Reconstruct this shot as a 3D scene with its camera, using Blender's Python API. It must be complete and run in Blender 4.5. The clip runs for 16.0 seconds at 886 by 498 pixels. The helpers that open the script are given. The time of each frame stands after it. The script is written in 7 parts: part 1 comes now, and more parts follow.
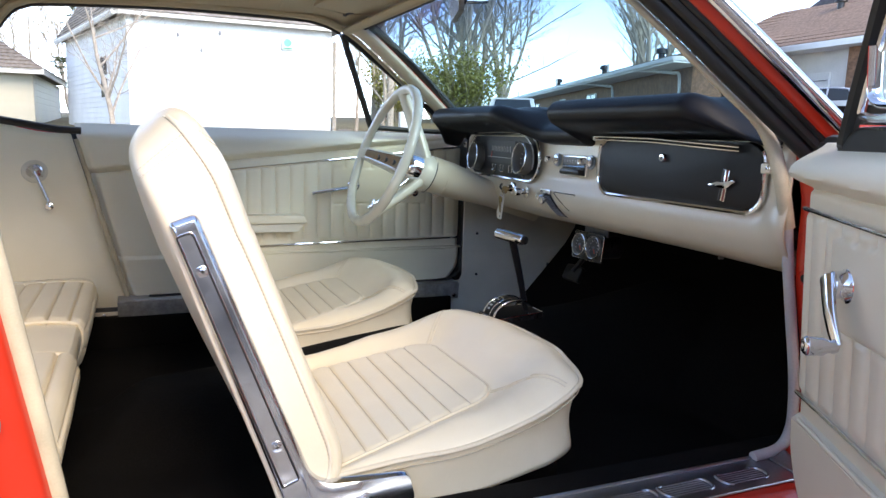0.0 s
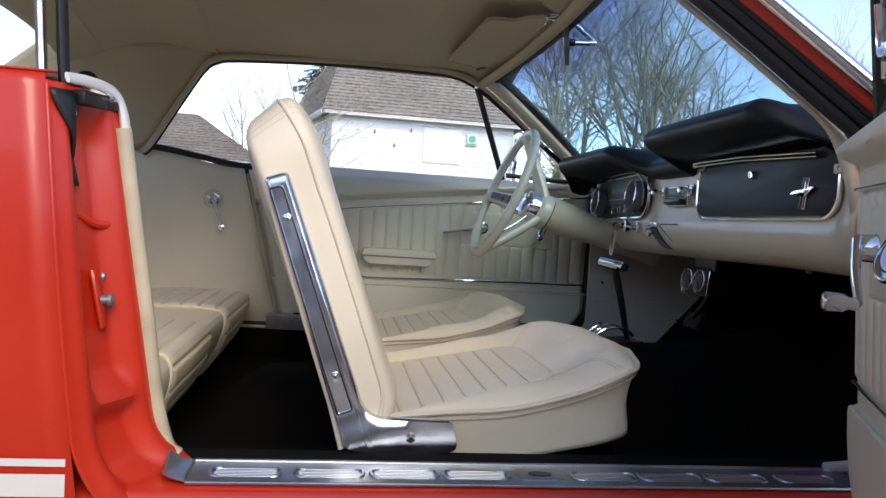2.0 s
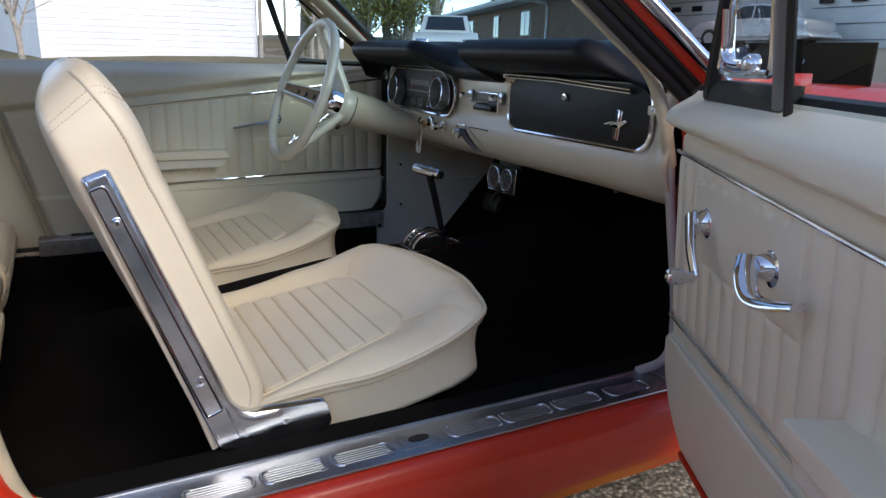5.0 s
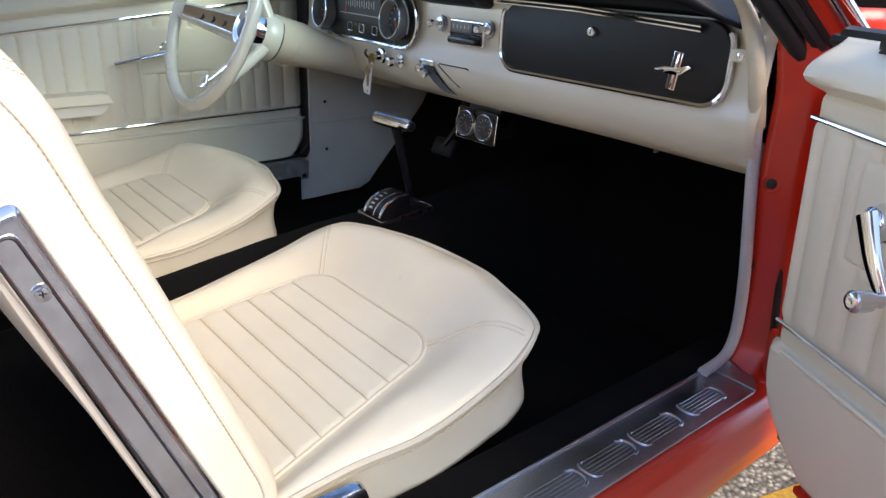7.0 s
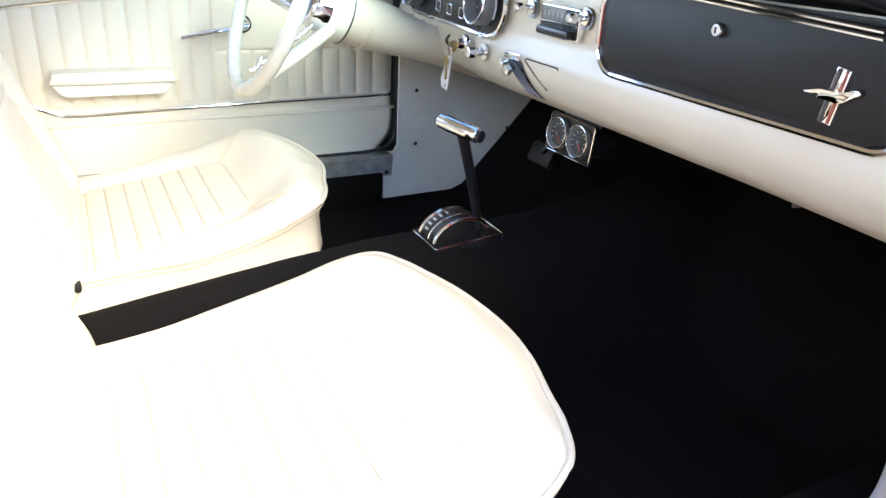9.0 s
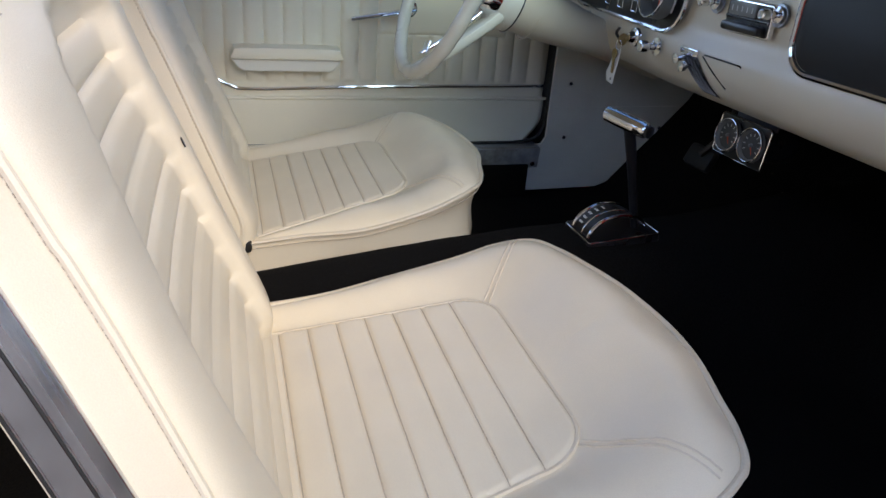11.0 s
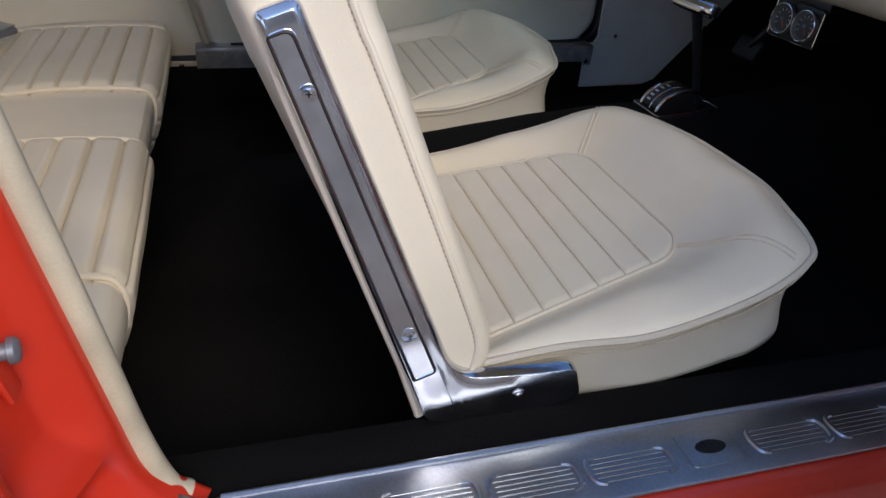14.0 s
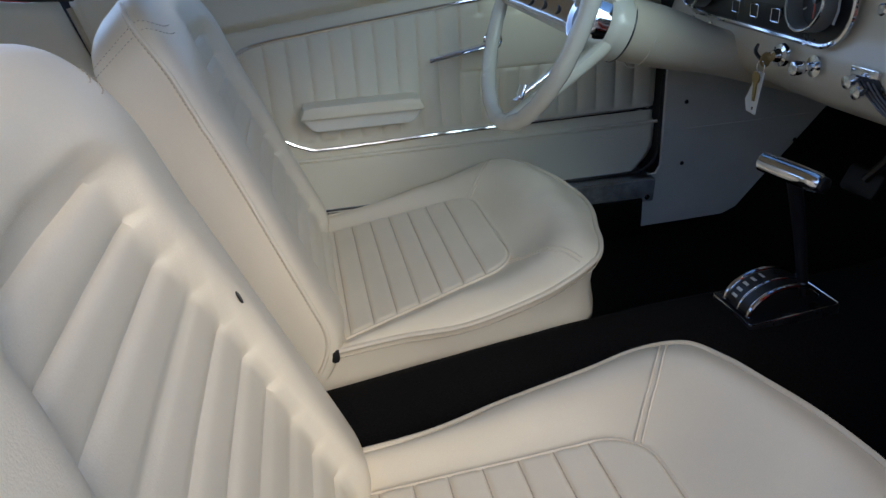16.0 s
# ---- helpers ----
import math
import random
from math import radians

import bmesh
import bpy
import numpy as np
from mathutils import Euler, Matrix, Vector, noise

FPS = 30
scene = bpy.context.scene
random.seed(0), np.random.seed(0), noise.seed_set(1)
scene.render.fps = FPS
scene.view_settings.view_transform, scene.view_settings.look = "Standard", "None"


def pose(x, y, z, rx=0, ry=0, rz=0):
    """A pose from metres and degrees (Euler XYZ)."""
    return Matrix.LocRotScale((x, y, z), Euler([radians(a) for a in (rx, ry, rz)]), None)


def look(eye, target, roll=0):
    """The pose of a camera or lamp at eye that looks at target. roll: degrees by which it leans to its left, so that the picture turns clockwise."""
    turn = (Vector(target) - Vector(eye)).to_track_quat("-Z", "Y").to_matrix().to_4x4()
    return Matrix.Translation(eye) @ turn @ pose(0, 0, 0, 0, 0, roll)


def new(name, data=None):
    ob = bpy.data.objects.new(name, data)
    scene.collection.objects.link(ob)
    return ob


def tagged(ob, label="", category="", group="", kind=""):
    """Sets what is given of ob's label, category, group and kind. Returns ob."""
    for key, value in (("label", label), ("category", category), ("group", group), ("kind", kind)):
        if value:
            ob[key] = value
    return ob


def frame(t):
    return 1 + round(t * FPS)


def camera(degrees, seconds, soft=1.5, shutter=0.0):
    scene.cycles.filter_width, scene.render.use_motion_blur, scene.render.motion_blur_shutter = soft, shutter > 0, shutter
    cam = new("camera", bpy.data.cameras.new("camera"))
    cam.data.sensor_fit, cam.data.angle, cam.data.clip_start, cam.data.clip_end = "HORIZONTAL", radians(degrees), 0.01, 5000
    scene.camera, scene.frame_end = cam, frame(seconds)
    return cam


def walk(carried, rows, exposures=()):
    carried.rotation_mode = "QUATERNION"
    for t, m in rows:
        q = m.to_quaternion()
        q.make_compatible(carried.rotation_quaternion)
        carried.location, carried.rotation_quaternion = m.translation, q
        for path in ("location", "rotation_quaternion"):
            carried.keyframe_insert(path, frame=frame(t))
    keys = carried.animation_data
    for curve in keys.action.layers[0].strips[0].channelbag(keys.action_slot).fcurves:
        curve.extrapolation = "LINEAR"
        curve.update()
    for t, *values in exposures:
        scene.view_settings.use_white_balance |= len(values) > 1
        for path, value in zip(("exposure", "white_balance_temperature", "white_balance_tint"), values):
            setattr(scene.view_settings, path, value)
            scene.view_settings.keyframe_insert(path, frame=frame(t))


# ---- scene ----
from mathutils.geometry import tessellate_polygon

cam = camera(63.7, 16.0)
PATH = [
    (0, (-0.516, -1.534, 0.837), (0.263, 0.282, 0.524), 1.7),
    (0.5, (-0.46, -1.653, 0.8), (0.162, 0.228, 0.529), 3.3),
    (1, (-0.384, -1.682, 0.717), (0.002, 0.266, 0.476), 2.9),
    (1.5, (-0.362, -1.694, 0.692), (0.016, 0.266, 0.574), 2.5),
    (2, (-0.376, -1.714, 0.669), (-0.079, 0.263, 0.607), 3.7),
    (2.5, (-0.367, -1.712, 0.689), (0.002, 0.251, 0.801), 3.1),
    (3, (-0.371, -1.702, 0.705), (-0.019, 0.259, 0.881), 2.3),
    (3.5, (-0.373, -1.688, 0.695), (-0.022, 0.281, 0.739), 2.1),
    (4, (-0.375, -1.675, 0.686), (-0.011, 0.287, 0.556), 2.8),
    (4.5, (-0.445, -1.642, 0.791), (0.168, 0.23, 0.444), 3.8),
    (4.7, (-0.49, -1.639, 0.867), (0.274, 0.16, 0.441), 2.6),
    (6.8, (-0.527, -1.219, 0.911), (0.645, 0.218, 0.162), 1.7),
    (7, (-0.527, -1.195, 0.905), (0.666, 0.225, 0.156), 2.1),
    (7.5, (-0.48, -1.139, 0.907), (0.781, 0.245, 0.205), 1.9),
    (8, (-0.31, -1.081, 0.901), (0.856, 0.385, 0.201), 3.5),
    (8.5, (-0.227, -1.042, 0.908), (0.81, 0.515, 0.2), 4.3),
    (9, (-0.247, -1.034, 0.897), (0.611, 0.576, 0.077), 3.3),
    (9.5, (-0.287, -1.025, 0.887), (0.428, 0.638, 0.037), 4.2),
    (9.7, (-0.273, -1.015, 0.88), (0.386, 0.677, 0.042), 4.2),
    (11.8, (-0.346, -1.02, 0.883), (0.186, 0.694, 0.001), 4.6),
    (12, (-0.353, -1.019, 0.882), (0.16, 0.693, -0.016), 4.6),
    (12.5, (-0.373, -1.027, 0.878), (0.075, 0.692, -0.041), 4.5),
    (13, (-0.429, -1.067, 0.869), (-0.019, 0.649, -0.073), 3.4),
    (13.5, (-0.5, -1.152, 0.851), (-0.045, 0.516, -0.155), 3.7),
    (14, (-0.504, -1.179, 0.85), (0.023, 0.458, -0.17), 4.2),
    (14.5, (-0.447, -1.09, 0.87), (0.055, 0.643, 0.006), 3.9),
    (15, (-0.361, -0.986, 0.918), (-0.017, 0.85, 0.202), 2.3),
    (15.5, (-0.308, -0.862, 0.921), (0.039, 0.963, 0.182), -0.1),
    (16, (-0.279, -0.781, 0.923), (0.042, 0.996, 0.064), -3.5),
]
EXPOSURES = [(0, 2.63, 8550, 14), (0.5, 2.28, 8550, 14), (1, 1.98, 8550, 14), (1.5, 1.98, 8300, 14), (2, 1.83, 8300, 14), (2.5, 1.88, 8300, 14), (3, 1.73, 8300, 14), (3.5, 1.68, 8300, 14), (4, 1.55, 8300, 14), (4.5, 1.55, 8300, 14), (4.7, 1.6, 8300, 14), (6.8, 2.73, 8450, 14), (7, 2.73, 8450, 14), (7.5, 2.83, 8450, 14), (8, 3.24, 8450, 14), (8.5, 3.85, 8450, 14), (9, 4.0, 8450, 14), (9.5, 3.77, 8450, 14), (9.7, 3.38, 8450, 14), (11.8, 2.01, 7600, 15), (12, 1.91, 7600, 15), (12.5, 1.68, 7600, 15), (13, 1.78, 7600, 15), (13.5, 1.61, 7600, 15), (14, 1.72, 7600, 15), (14.5, 1.9, 7600, 15), (15, 1.72, 7300, 12), (16, 1.71, 7300, 12)]
walk(cam, [(t, look(eye, target, roll)) for t, eye, target, roll in PATH], EXPOSURES)

# ==== built below ====

# ---- world, sun ----
SUN_AZ, SUN_EL = radians(74), radians(35)      # veiled sun, from ahead of the car round to its right
to_sun = Vector((math.cos(SUN_EL) * math.cos(SUN_AZ), -math.cos(SUN_EL) * math.sin(SUN_AZ), math.sin(SUN_EL)))
world = bpy.data.worlds.new("world")
scene.world = world
world.use_nodes = True
wn = world.node_tree.nodes
sky = wn.new("ShaderNodeTexSky")
sky.sky_type, sky.sun_disc = "NISHITA", False
sky.sun_elevation, sky.sun_rotation = SUN_EL, math.atan2(to_sun.x, to_sun.y)
sky.altitude, sky.air_density, sky.dust_density, sky.ozone_density = 4500, 0.8, 0.0, 1.4
wn["Background"].inputs["Strength"].default_value = 0.18
world.node_tree.links.new(sky.outputs[0], wn["Background"].inputs["Color"])
sun_data = bpy.data.lights.new("sun", "SUN")
sun_data.energy, sun_data.angle, sun_data.color = 0.80, radians(38.0), (1.0, 0.97, 0.92)
sun = new("sun", sun_data)
sun.matrix_world = look(to_sun * 60, (0, 0, 0))


# ---- materials ----
def material(name, colour, rough=0.5, metal=0.0, coat=0.0, grain=0.0, grain_size=400.0, stain=0.0, stain_size=6.0, bump=0.0, bump_size=600.0, spec=0.5, tint=None):
    """A surface with fine grain and large faint stains in its colour, and a fine relief."""
    m = bpy.data.materials.new(name)
    m.use_nodes = True
    nt = m.node_tree
    n, link = nt.nodes, nt.links.new
    b = n["Principled BSDF"]
    b.inputs["Roughness"].default_value, b.inputs["Metallic"].default_value = rough, metal
    b.inputs["Coat Weight"].default_value = coat
    b.inputs["Coat Roughness"].default_value = 0.04
    b.inputs["Specular IOR Level"].default_value = spec
    b.inputs["Base Color"].default_value = (*colour, 1)
    co = n.new("ShaderNodeTexCoord")
    out = None
    for amount, size, detail in ((grain, grain_size, 2), (stain, stain_size, 5)):
        if amount:
            tex = n.new("ShaderNodeTexNoise")
            tex.inputs["Scale"].default_value, tex.inputs["Detail"].default_value = size, detail
            link(co.outputs["Object"], tex.inputs["Vector"])
            ramp = n.new("ShaderNodeMapRange")
            ramp.inputs["From Min"].default_value, ramp.inputs["From Max"].default_value = 0.3, 0.7
            ramp.inputs["To Min"].default_value, ramp.inputs["To Max"].default_value = 1 - amount, 1 + amount * 0.6
            link(tex.outputs["Fac"], ramp.inputs["Value"])
            mul = n.new("ShaderNodeMix")
            mul.data_type, mul.blend_type = "RGBA", "MULTIPLY"
            mul.inputs["Factor"].default_value = 1.0
            if out:
                link(out, mul.inputs["A"])
            else:
                mul.inputs["A"].default_value = (*colour, 1)
            if tint and size == stain_size:
                mixc = n.new("ShaderNodeMix")
                mixc.data_type = "RGBA"
                mixc.inputs["A"].default_value, mixc.inputs["B"].default_value = (*tint, 1), (1, 1, 1, 1)
                link(tex.outputs["Fac"], mixc.inputs["Factor"])
                link(mixc.outputs["Result"], mul.inputs["B"])
            else:
                link(ramp.outputs["Result"], mul.inputs["B"])
            out = mul.outputs["Result"]
    if out:
        link(out, b.inputs["Base Color"])
    if stain:
        rr = n.new("ShaderNodeMapRange")
        rr.inputs["To Min"].default_value, rr.inputs["To Max"].default_value = max(rough - 0.1, 0.02), rough + 0.1
        link(tex.outputs["Fac"], rr.inputs["Value"])
        link(rr.outputs["Result"], b.inputs["Roughness"])
    if bump:
        t2 = n.new("ShaderNodeTexNoise")
        t2.inputs["Scale"].default_value, t2.inputs["Detail"].default_value = bump_size, 3
        link(co.outputs["Object"], t2.inputs["Vector"])
        bp = n.new("ShaderNodeBump")
        bp.inputs["Strength"].default_value, bp.inputs["Distance"].default_value = bump, 0.001
        link(t2.outputs["Fac"], bp.inputs["Height"])
        link(bp.outputs["Normal"], b.inputs["Normal"])
    return m


def glass(name, colour=(1, 1, 1), shade=None):
    """Thin clear pane: it lets light through with a tint, and mirrors at a slant. shade: a darker tint towards the top."""
    m = bpy.data.materials.new(name)
    m.use_nodes = True
    n, link = m.node_tree.nodes, m.node_tree.links.new
    n.remove(n["Principled BSDF"])
    clear, gloss, mixer, facing, power, scale = (n.new("ShaderNode" + k) for k in ("BsdfTransparent", "BsdfGlossy", "MixShader", "LayerWeight", "Math", "MapRange"))
    clear.inputs["Color"].default_value = (*colour, 1)
    gloss.inputs["Roughness"].default_value = 0.01
    facing.inputs["Blend"].default_value = 0.5
    power.operation = "POWER"
    power.inputs[1].default_value = 4.5
    scale.inputs["To Min"].default_value, scale.inputs["To Max"].default_value = 0.05, 0.8
    link(facing.outputs["Facing"], power.inputs[0])
    link(power.outputs[0], scale.inputs["Value"])
    link(scale.outputs["Result"], mixer.inputs["Fac"])
    link(clear.outputs[0], mixer.inputs[1])
    link(gloss.outputs[0], mixer.inputs[2])
    link(mixer.outputs[0], n["Material Output"].inputs["Surface"])
    if shade:
        co, sep, ramp, mc = n.new("ShaderNodeTexCoord"), n.new("ShaderNodeSeparateXYZ"), n.new("ShaderNodeMapRange"), n.new("ShaderNodeMix")
        link(co.outputs["Object"], sep.inputs[0])
        link(sep.outputs["Z"], ramp.inputs["Value"])
        ramp.inputs["From Min"].default_value, ramp.inputs["From Max"].default_value = 1.085, 1.145
        mc.data_type = "RGBA"
        mc.inputs["A"].default_value, mc.inputs["B"].default_value = (*colour, 1), (*shade, 1)
        link(ramp.outputs["Result"], mc.inputs["Factor"])
        link(mc.outputs["Result"], clear.inputs["Color"])
    return m


VINYL = material("cream_vinyl", (0.79, 0.69, 0.53), 0.33, grain=0.035, grain_size=900, stain=0.07, stain_size=6, bump=0.22, bump_size=850)
VINYL_SEAM = material("cream_piping", (0.68, 0.585, 0.45), 0.45, grain=0.06, grain_size=500)
STITCH = material("brown_stitching", (0.58, 0.48, 0.36), 0.7, grain=0.4, grain_size=700)
TRIM = material("cream_door_vinyl", (0.79, 0.72, 0.565), 0.40, grain=0.03, grain_size=900, stain=0.05, stain_size=5, bump=0.1, bump_size=1000)
PAINTED = material("cream_painted_metal", (0.64, 0.56, 0.425), 0.32, coat=0.2, stain=0.04, stain_size=8)
HEADLINER = material("beige_headliner", (0.55, 0.48, 0.35), 0.85, grain=0.08, grain_size=700, stain=0.06, stain_size=4, bump=0.2, bump_size=900)
KICK = material("grey_white_kick_panel", (0.73, 0.70, 0.61), 0.55, grain=0.05, stain=0.08, stain_size=9)
CHROME = material("chrome", (0.78, 0.79, 0.82), 0.07, 1.0, stain=0.06, stain_size=25)
CHROME_WORN = material("worn_chrome", (0.72, 0.73, 0.76), 0.16, 1.0, stain=0.2, stain_size=26, bump=0.05, bump_size=300)
ALUMINIUM = material("brushed_aluminium", (0.43, 0.46, 0.51), 0.36, 1.0, grain=0.1, grain_size=300, stain=0.15, stain_size=14)
SCUFFED = material("scuffed_aluminium", (0.38, 0.37, 0.36), 0.5, 0.35, grain=0.15, grain_size=120, stain=0.4, stain_size=24)
PAD = material("black_pad_vinyl", (0.006, 0.006, 0.009), 0.46, grain=0.2, grain_size=700, stain=0.2, stain_size=10, bump=0.2, bump_size=800, spec=0.22)
BLACK = material("black_plastic", (0.010, 0.010, 0.012), 0.30, stain=0.2, stain_size=20)
CAMERA_CASE = material("black_crinkle_panel", (0.005, 0.005, 0.008), 0.34, spec=0.26, grain=0.25, grain_size=900, stain=0.35, stain_size=14, bump=0.3, bump_size=1500)
CARPET = material("black_carpet", (0.0078, 0.0068, 0.0062), 0.95, grain=0.5, grain_size=350, stain=0.25, stain_size=6, bump=1.0, bump_size=380, spec=0.1)
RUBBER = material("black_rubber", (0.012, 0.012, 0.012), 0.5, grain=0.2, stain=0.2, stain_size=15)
RED = material("red_paint", (0.60, 0.030, 0.011), 0.34, coat=0.28, stain=0.07, stain_size=5)
WHITE_PAINT = material("white_paint", (0.78, 0.77, 0.74), 0.3, coat=0.5, stain=0.04)
WINDLACE = material("aged_windlace", (0.56, 0.48, 0.34), 0.55, grain=0.05, grain_size=500, stain=0.18, stain_size=22)
GREY_LACE = material("grey_white_windlace", (0.52, 0.51, 0.50), 0.5, grain=0.08, stain=0.1, stain_size=15)
WHEEL_CREAM = material("cream_wheel_plastic", (0.66, 0.63, 0.52), 0.25, coat=0.3, stain=0.04, stain_size=12)
DIAL = material("dark_dial_face", (0.045, 0.047, 0.05), 0.35, grain=0.1, stain=0.2, stain_size=30)
DIAL_WALL = material("grey_gauge_cup", (0.16, 0.16, 0.15), 0.4, stain=0.15, stain_size=20)
DIAL_WHITE = material("white_dial_print", (0.55, 0.55, 0.52), 0.5)
NEEDLE = material("orange_needle", (0.6, 0.08, 0.03), 0.4)
GREY_METAL = material("grey_metal", (0.22, 0.23, 0.25), 0.45, 0.6, stain=0.2, stain_size=20)
WINDSHIELD = glass("windshield_glass", (0.44, 0.64, 0.70), (0.20, 0.31, 0.50))
CLEAR = glass("clear_glass", (0.86, 0.92, 0.92))
SIDE_GLASS = glass("tinted_side_glass", (0.72, 0.80, 0.79))
BADGE_RED = material("dull_red_enamel", (0.30, 0.07, 0.05), 0.4)
PAPER = material("paper_tag", (0.7, 0.68, 0.62), 0.7)
BRASS = material("worn_brass", (0.35, 0.25, 0.12), 0.35, 1.0)


# ---- mesh helpers ----
def part(name, bm, mat, parent=None, label="", smooth=True):
    """Link a bmesh as one mesh object under a thing or a part."""
    bmesh.ops.recalc_face_normals(bm, faces=bm.faces)
    me = bpy.data.meshes.new(name)
    bm.to_mesh(me)
    bm.free()
    if smooth:
        me.polygons.foreach_set("use_smooth", [True] * len(me.polygons))
        me.set_sharp_from_angle(angle=radians(42))
    me.materials.append(mat)
    ob = new(name, me)
    ob.parent = parent
    if label:
        ob["label"] = label
    return ob


def thing(name, label, category, m=None, group="", kind=""):
    ob = new(name)
    ob.empty_display_size = 0.05
    if m:
        ob.matrix_world = m
    return tagged(ob, label, category, group, kind)


def grid(fn, nu, nv, around=False, bm=None):
    """A sheet of fn(u, v), u and v from 0 to 1. around: v closes on itself."""
    bm = bm or bmesh.new()
    nv_pts = nv if around else nv + 1
    vs = [[bm.verts.new(fn(i / nu, j / nv)) for j in range(nv_pts)] for i in range(nu + 1)]
    for i in range(nu):
        for j in range(nv):
            k = (j + 1) % nv_pts
            bm.faces.new((vs[i][j], vs[i + 1][j], vs[i + 1][k], vs[i][k]))
    if around:
        for row in (vs[0], vs[-1]):
            try:
                bm.faces.new(row)
            except ValueError:
                pass
    return bm


def sheet(name, fn, nu, nv, mat, parent, thick=0.004, label="", offset=0.0):
    """A sheet with thickness."""
    ob = part(name, grid(fn, nu, nv), mat, parent, label)
    mod = ob.modifiers.new("thickness", "SOLIDIFY")
    mod.thickness, mod.offset = thick, offset
    return ob


def curve(pts, k=8, closed=False):
    """A smooth line through the points."""
    p = [Vector(q) for q in pts]
    n = len(p)
    out = []
    for i in range(n if closed else n - 1):
        a, b, c, d = (p[(i + o) % n] if closed else p[min(max(i + o, 0), n - 1)] for o in (-1, 0, 1, 2))
        for s in range(k):
            t = s / k
            out.append(0.5 * (2 * b + (c - a) * t + (2 * a - 5 * b + 4 * c - d) * t * t + (3 * b - a - 3 * c + d) * t ** 3))
    if not closed:
        out.append(p[-1])
    return out


def tube(pts, r, n=8, closed=False, bm=None, flat=1.0, up=None, taper=None):
    """A round (or flattened) bar along a line."""
    bm = bm or bmesh.new()
    pts = [Vector(p) for p in pts]
    m = len(pts)
    rings = []
    side = None
    for i, p in enumerate(pts):
        a = pts[(i - 1) % m] if closed else pts[max(i - 1, 0)]
        b = pts[(i + 1) % m] if closed else pts[min(i + 1, m - 1)]
        d = (b - a).normalized()
        if up:
            side = d.cross(Vector(up)).normalized()
        elif side is None:
            side = d.cross(Vector((0, 0, 1)) if abs(d.z) < 0.9 else Vector((1, 0, 0))).normalized()
        else:
            side = (side - d * side.dot(d)).normalized()
        other = d.cross(side)
        rr = r * (taper(i / (m - 1)) if taper else 1)
        rings.append([bm.verts.new(p + rr * (math.cos(2 * math.pi * k / n) * side + flat * math.sin(2 * math.pi * k / n) * other)) for k in range(n)])
    for i in range(m if closed else m - 1):
        ra, rb = rings[i], rings[(i + 1) % m]
        for k in range(n):
            bm.faces.new((ra[k], ra[(k + 1) % n], rb[(k + 1) % n], rb[k]))
    if not closed:
        bm.faces.new(rings[0])
        bm.faces.new(rings[-1])
    return bm


def dashes(pts, r, every=2, n=5):
    """Single stitches along a line: short bars with gaps between them."""
    bm = bmesh.new()
    for i in range(0, len(pts) - 1, every):
        tube([Vector(pts[i]), Vector(pts[i]).lerp(Vector(pts[i + 1]), 0.95)], r, n, bm=bm)
    return bm


def even(pts, step):
    """The same line with points at even steps."""
    out, rest = [Vector(pts[0])], step
    for a, b in zip(pts, pts[1:]):
        a, b = Vector(a), Vector(b)
        length = (b - a).length
        while length > 0 and rest <= length:
            out.append(a.lerp(b, rest / length))
            rest += step
        rest -= length
    return out


def fillet(corners, step=0.015):
    """A closed flat outline from (x, y, radius) corners, with points along its sides."""
    out = []
    n = len(corners)
    ends = []
    for i, (x, y, r) in enumerate(corners):
        p, a, b = Vector((x, y)), Vector(corners[i - 1][:2]), Vector(corners[(i + 1) % n][:2])
        da, db = (a - p).normalized(), (b - p).normalized()
        cut = r / math.tan(da.angle(db) / 2)
        arc = []
        for k in range(9):
            t = k / 8
            arc.append((1 - t) ** 2 * (p + da * cut) + 2 * t * (1 - t) * p + t * t * (p + db * cut))
        ends.append(arc)
    for i in range(n):
        out += ends[i]
        a, b = ends[i][-1], ends[(i + 1) % n][0]
        k = int((b - a).length / step)
        out += [a.lerp(b, (j + 1) / (k + 1)) for j in range(k)]
    return [(p.x, p.y) for p in out]


def box(sx, sy, sz, m=None, bevel=0.003, bm=None, seg=2):
    """A box with rounded edges, centred at m."""
    own = bmesh.new()
    bmesh.ops.create_cube(own, size=1, matrix=Matrix.Diagonal((sx, sy, sz, 1)))
    if bevel:
        bmesh.ops.bevel(own, geom=list(own.edges), offset=bevel, segments=seg, profile=0.5, affect="EDGES")
    own.transform(m or Matrix())
    return merged(own, bm)


def merged(own, bm):
    if bm is None:
        return own
    me = bpy.data.meshes.new("tmp")
    own.to_mesh(me)
    own.free()
    bm.from_mesh(me)
    bpy.data.meshes.remove(me)
    return bm


def lathe(profile, m=None, n=24, bm=None):
    """A turned body: (radius, height) pairs round the local z."""
    own = bmesh.new()
    rings = [[own.verts.new((max(r, 1e-5) * math.cos(2 * math.pi * k / n), max(r, 1e-5) * math.sin(2 * math.pi * k / n), h)) for k in range(n)] for r, h in profile]
    for a, b in zip(rings, rings[1:]):
        for k in range(n):
            own.faces.new((a[k], a[(k + 1) % n], b[(k + 1) % n], b[k]))
    own.faces.new(rings[0])
    own.faces.new(rings[-1])
    own.transform(m or Matrix())
    return merged(own, bm)


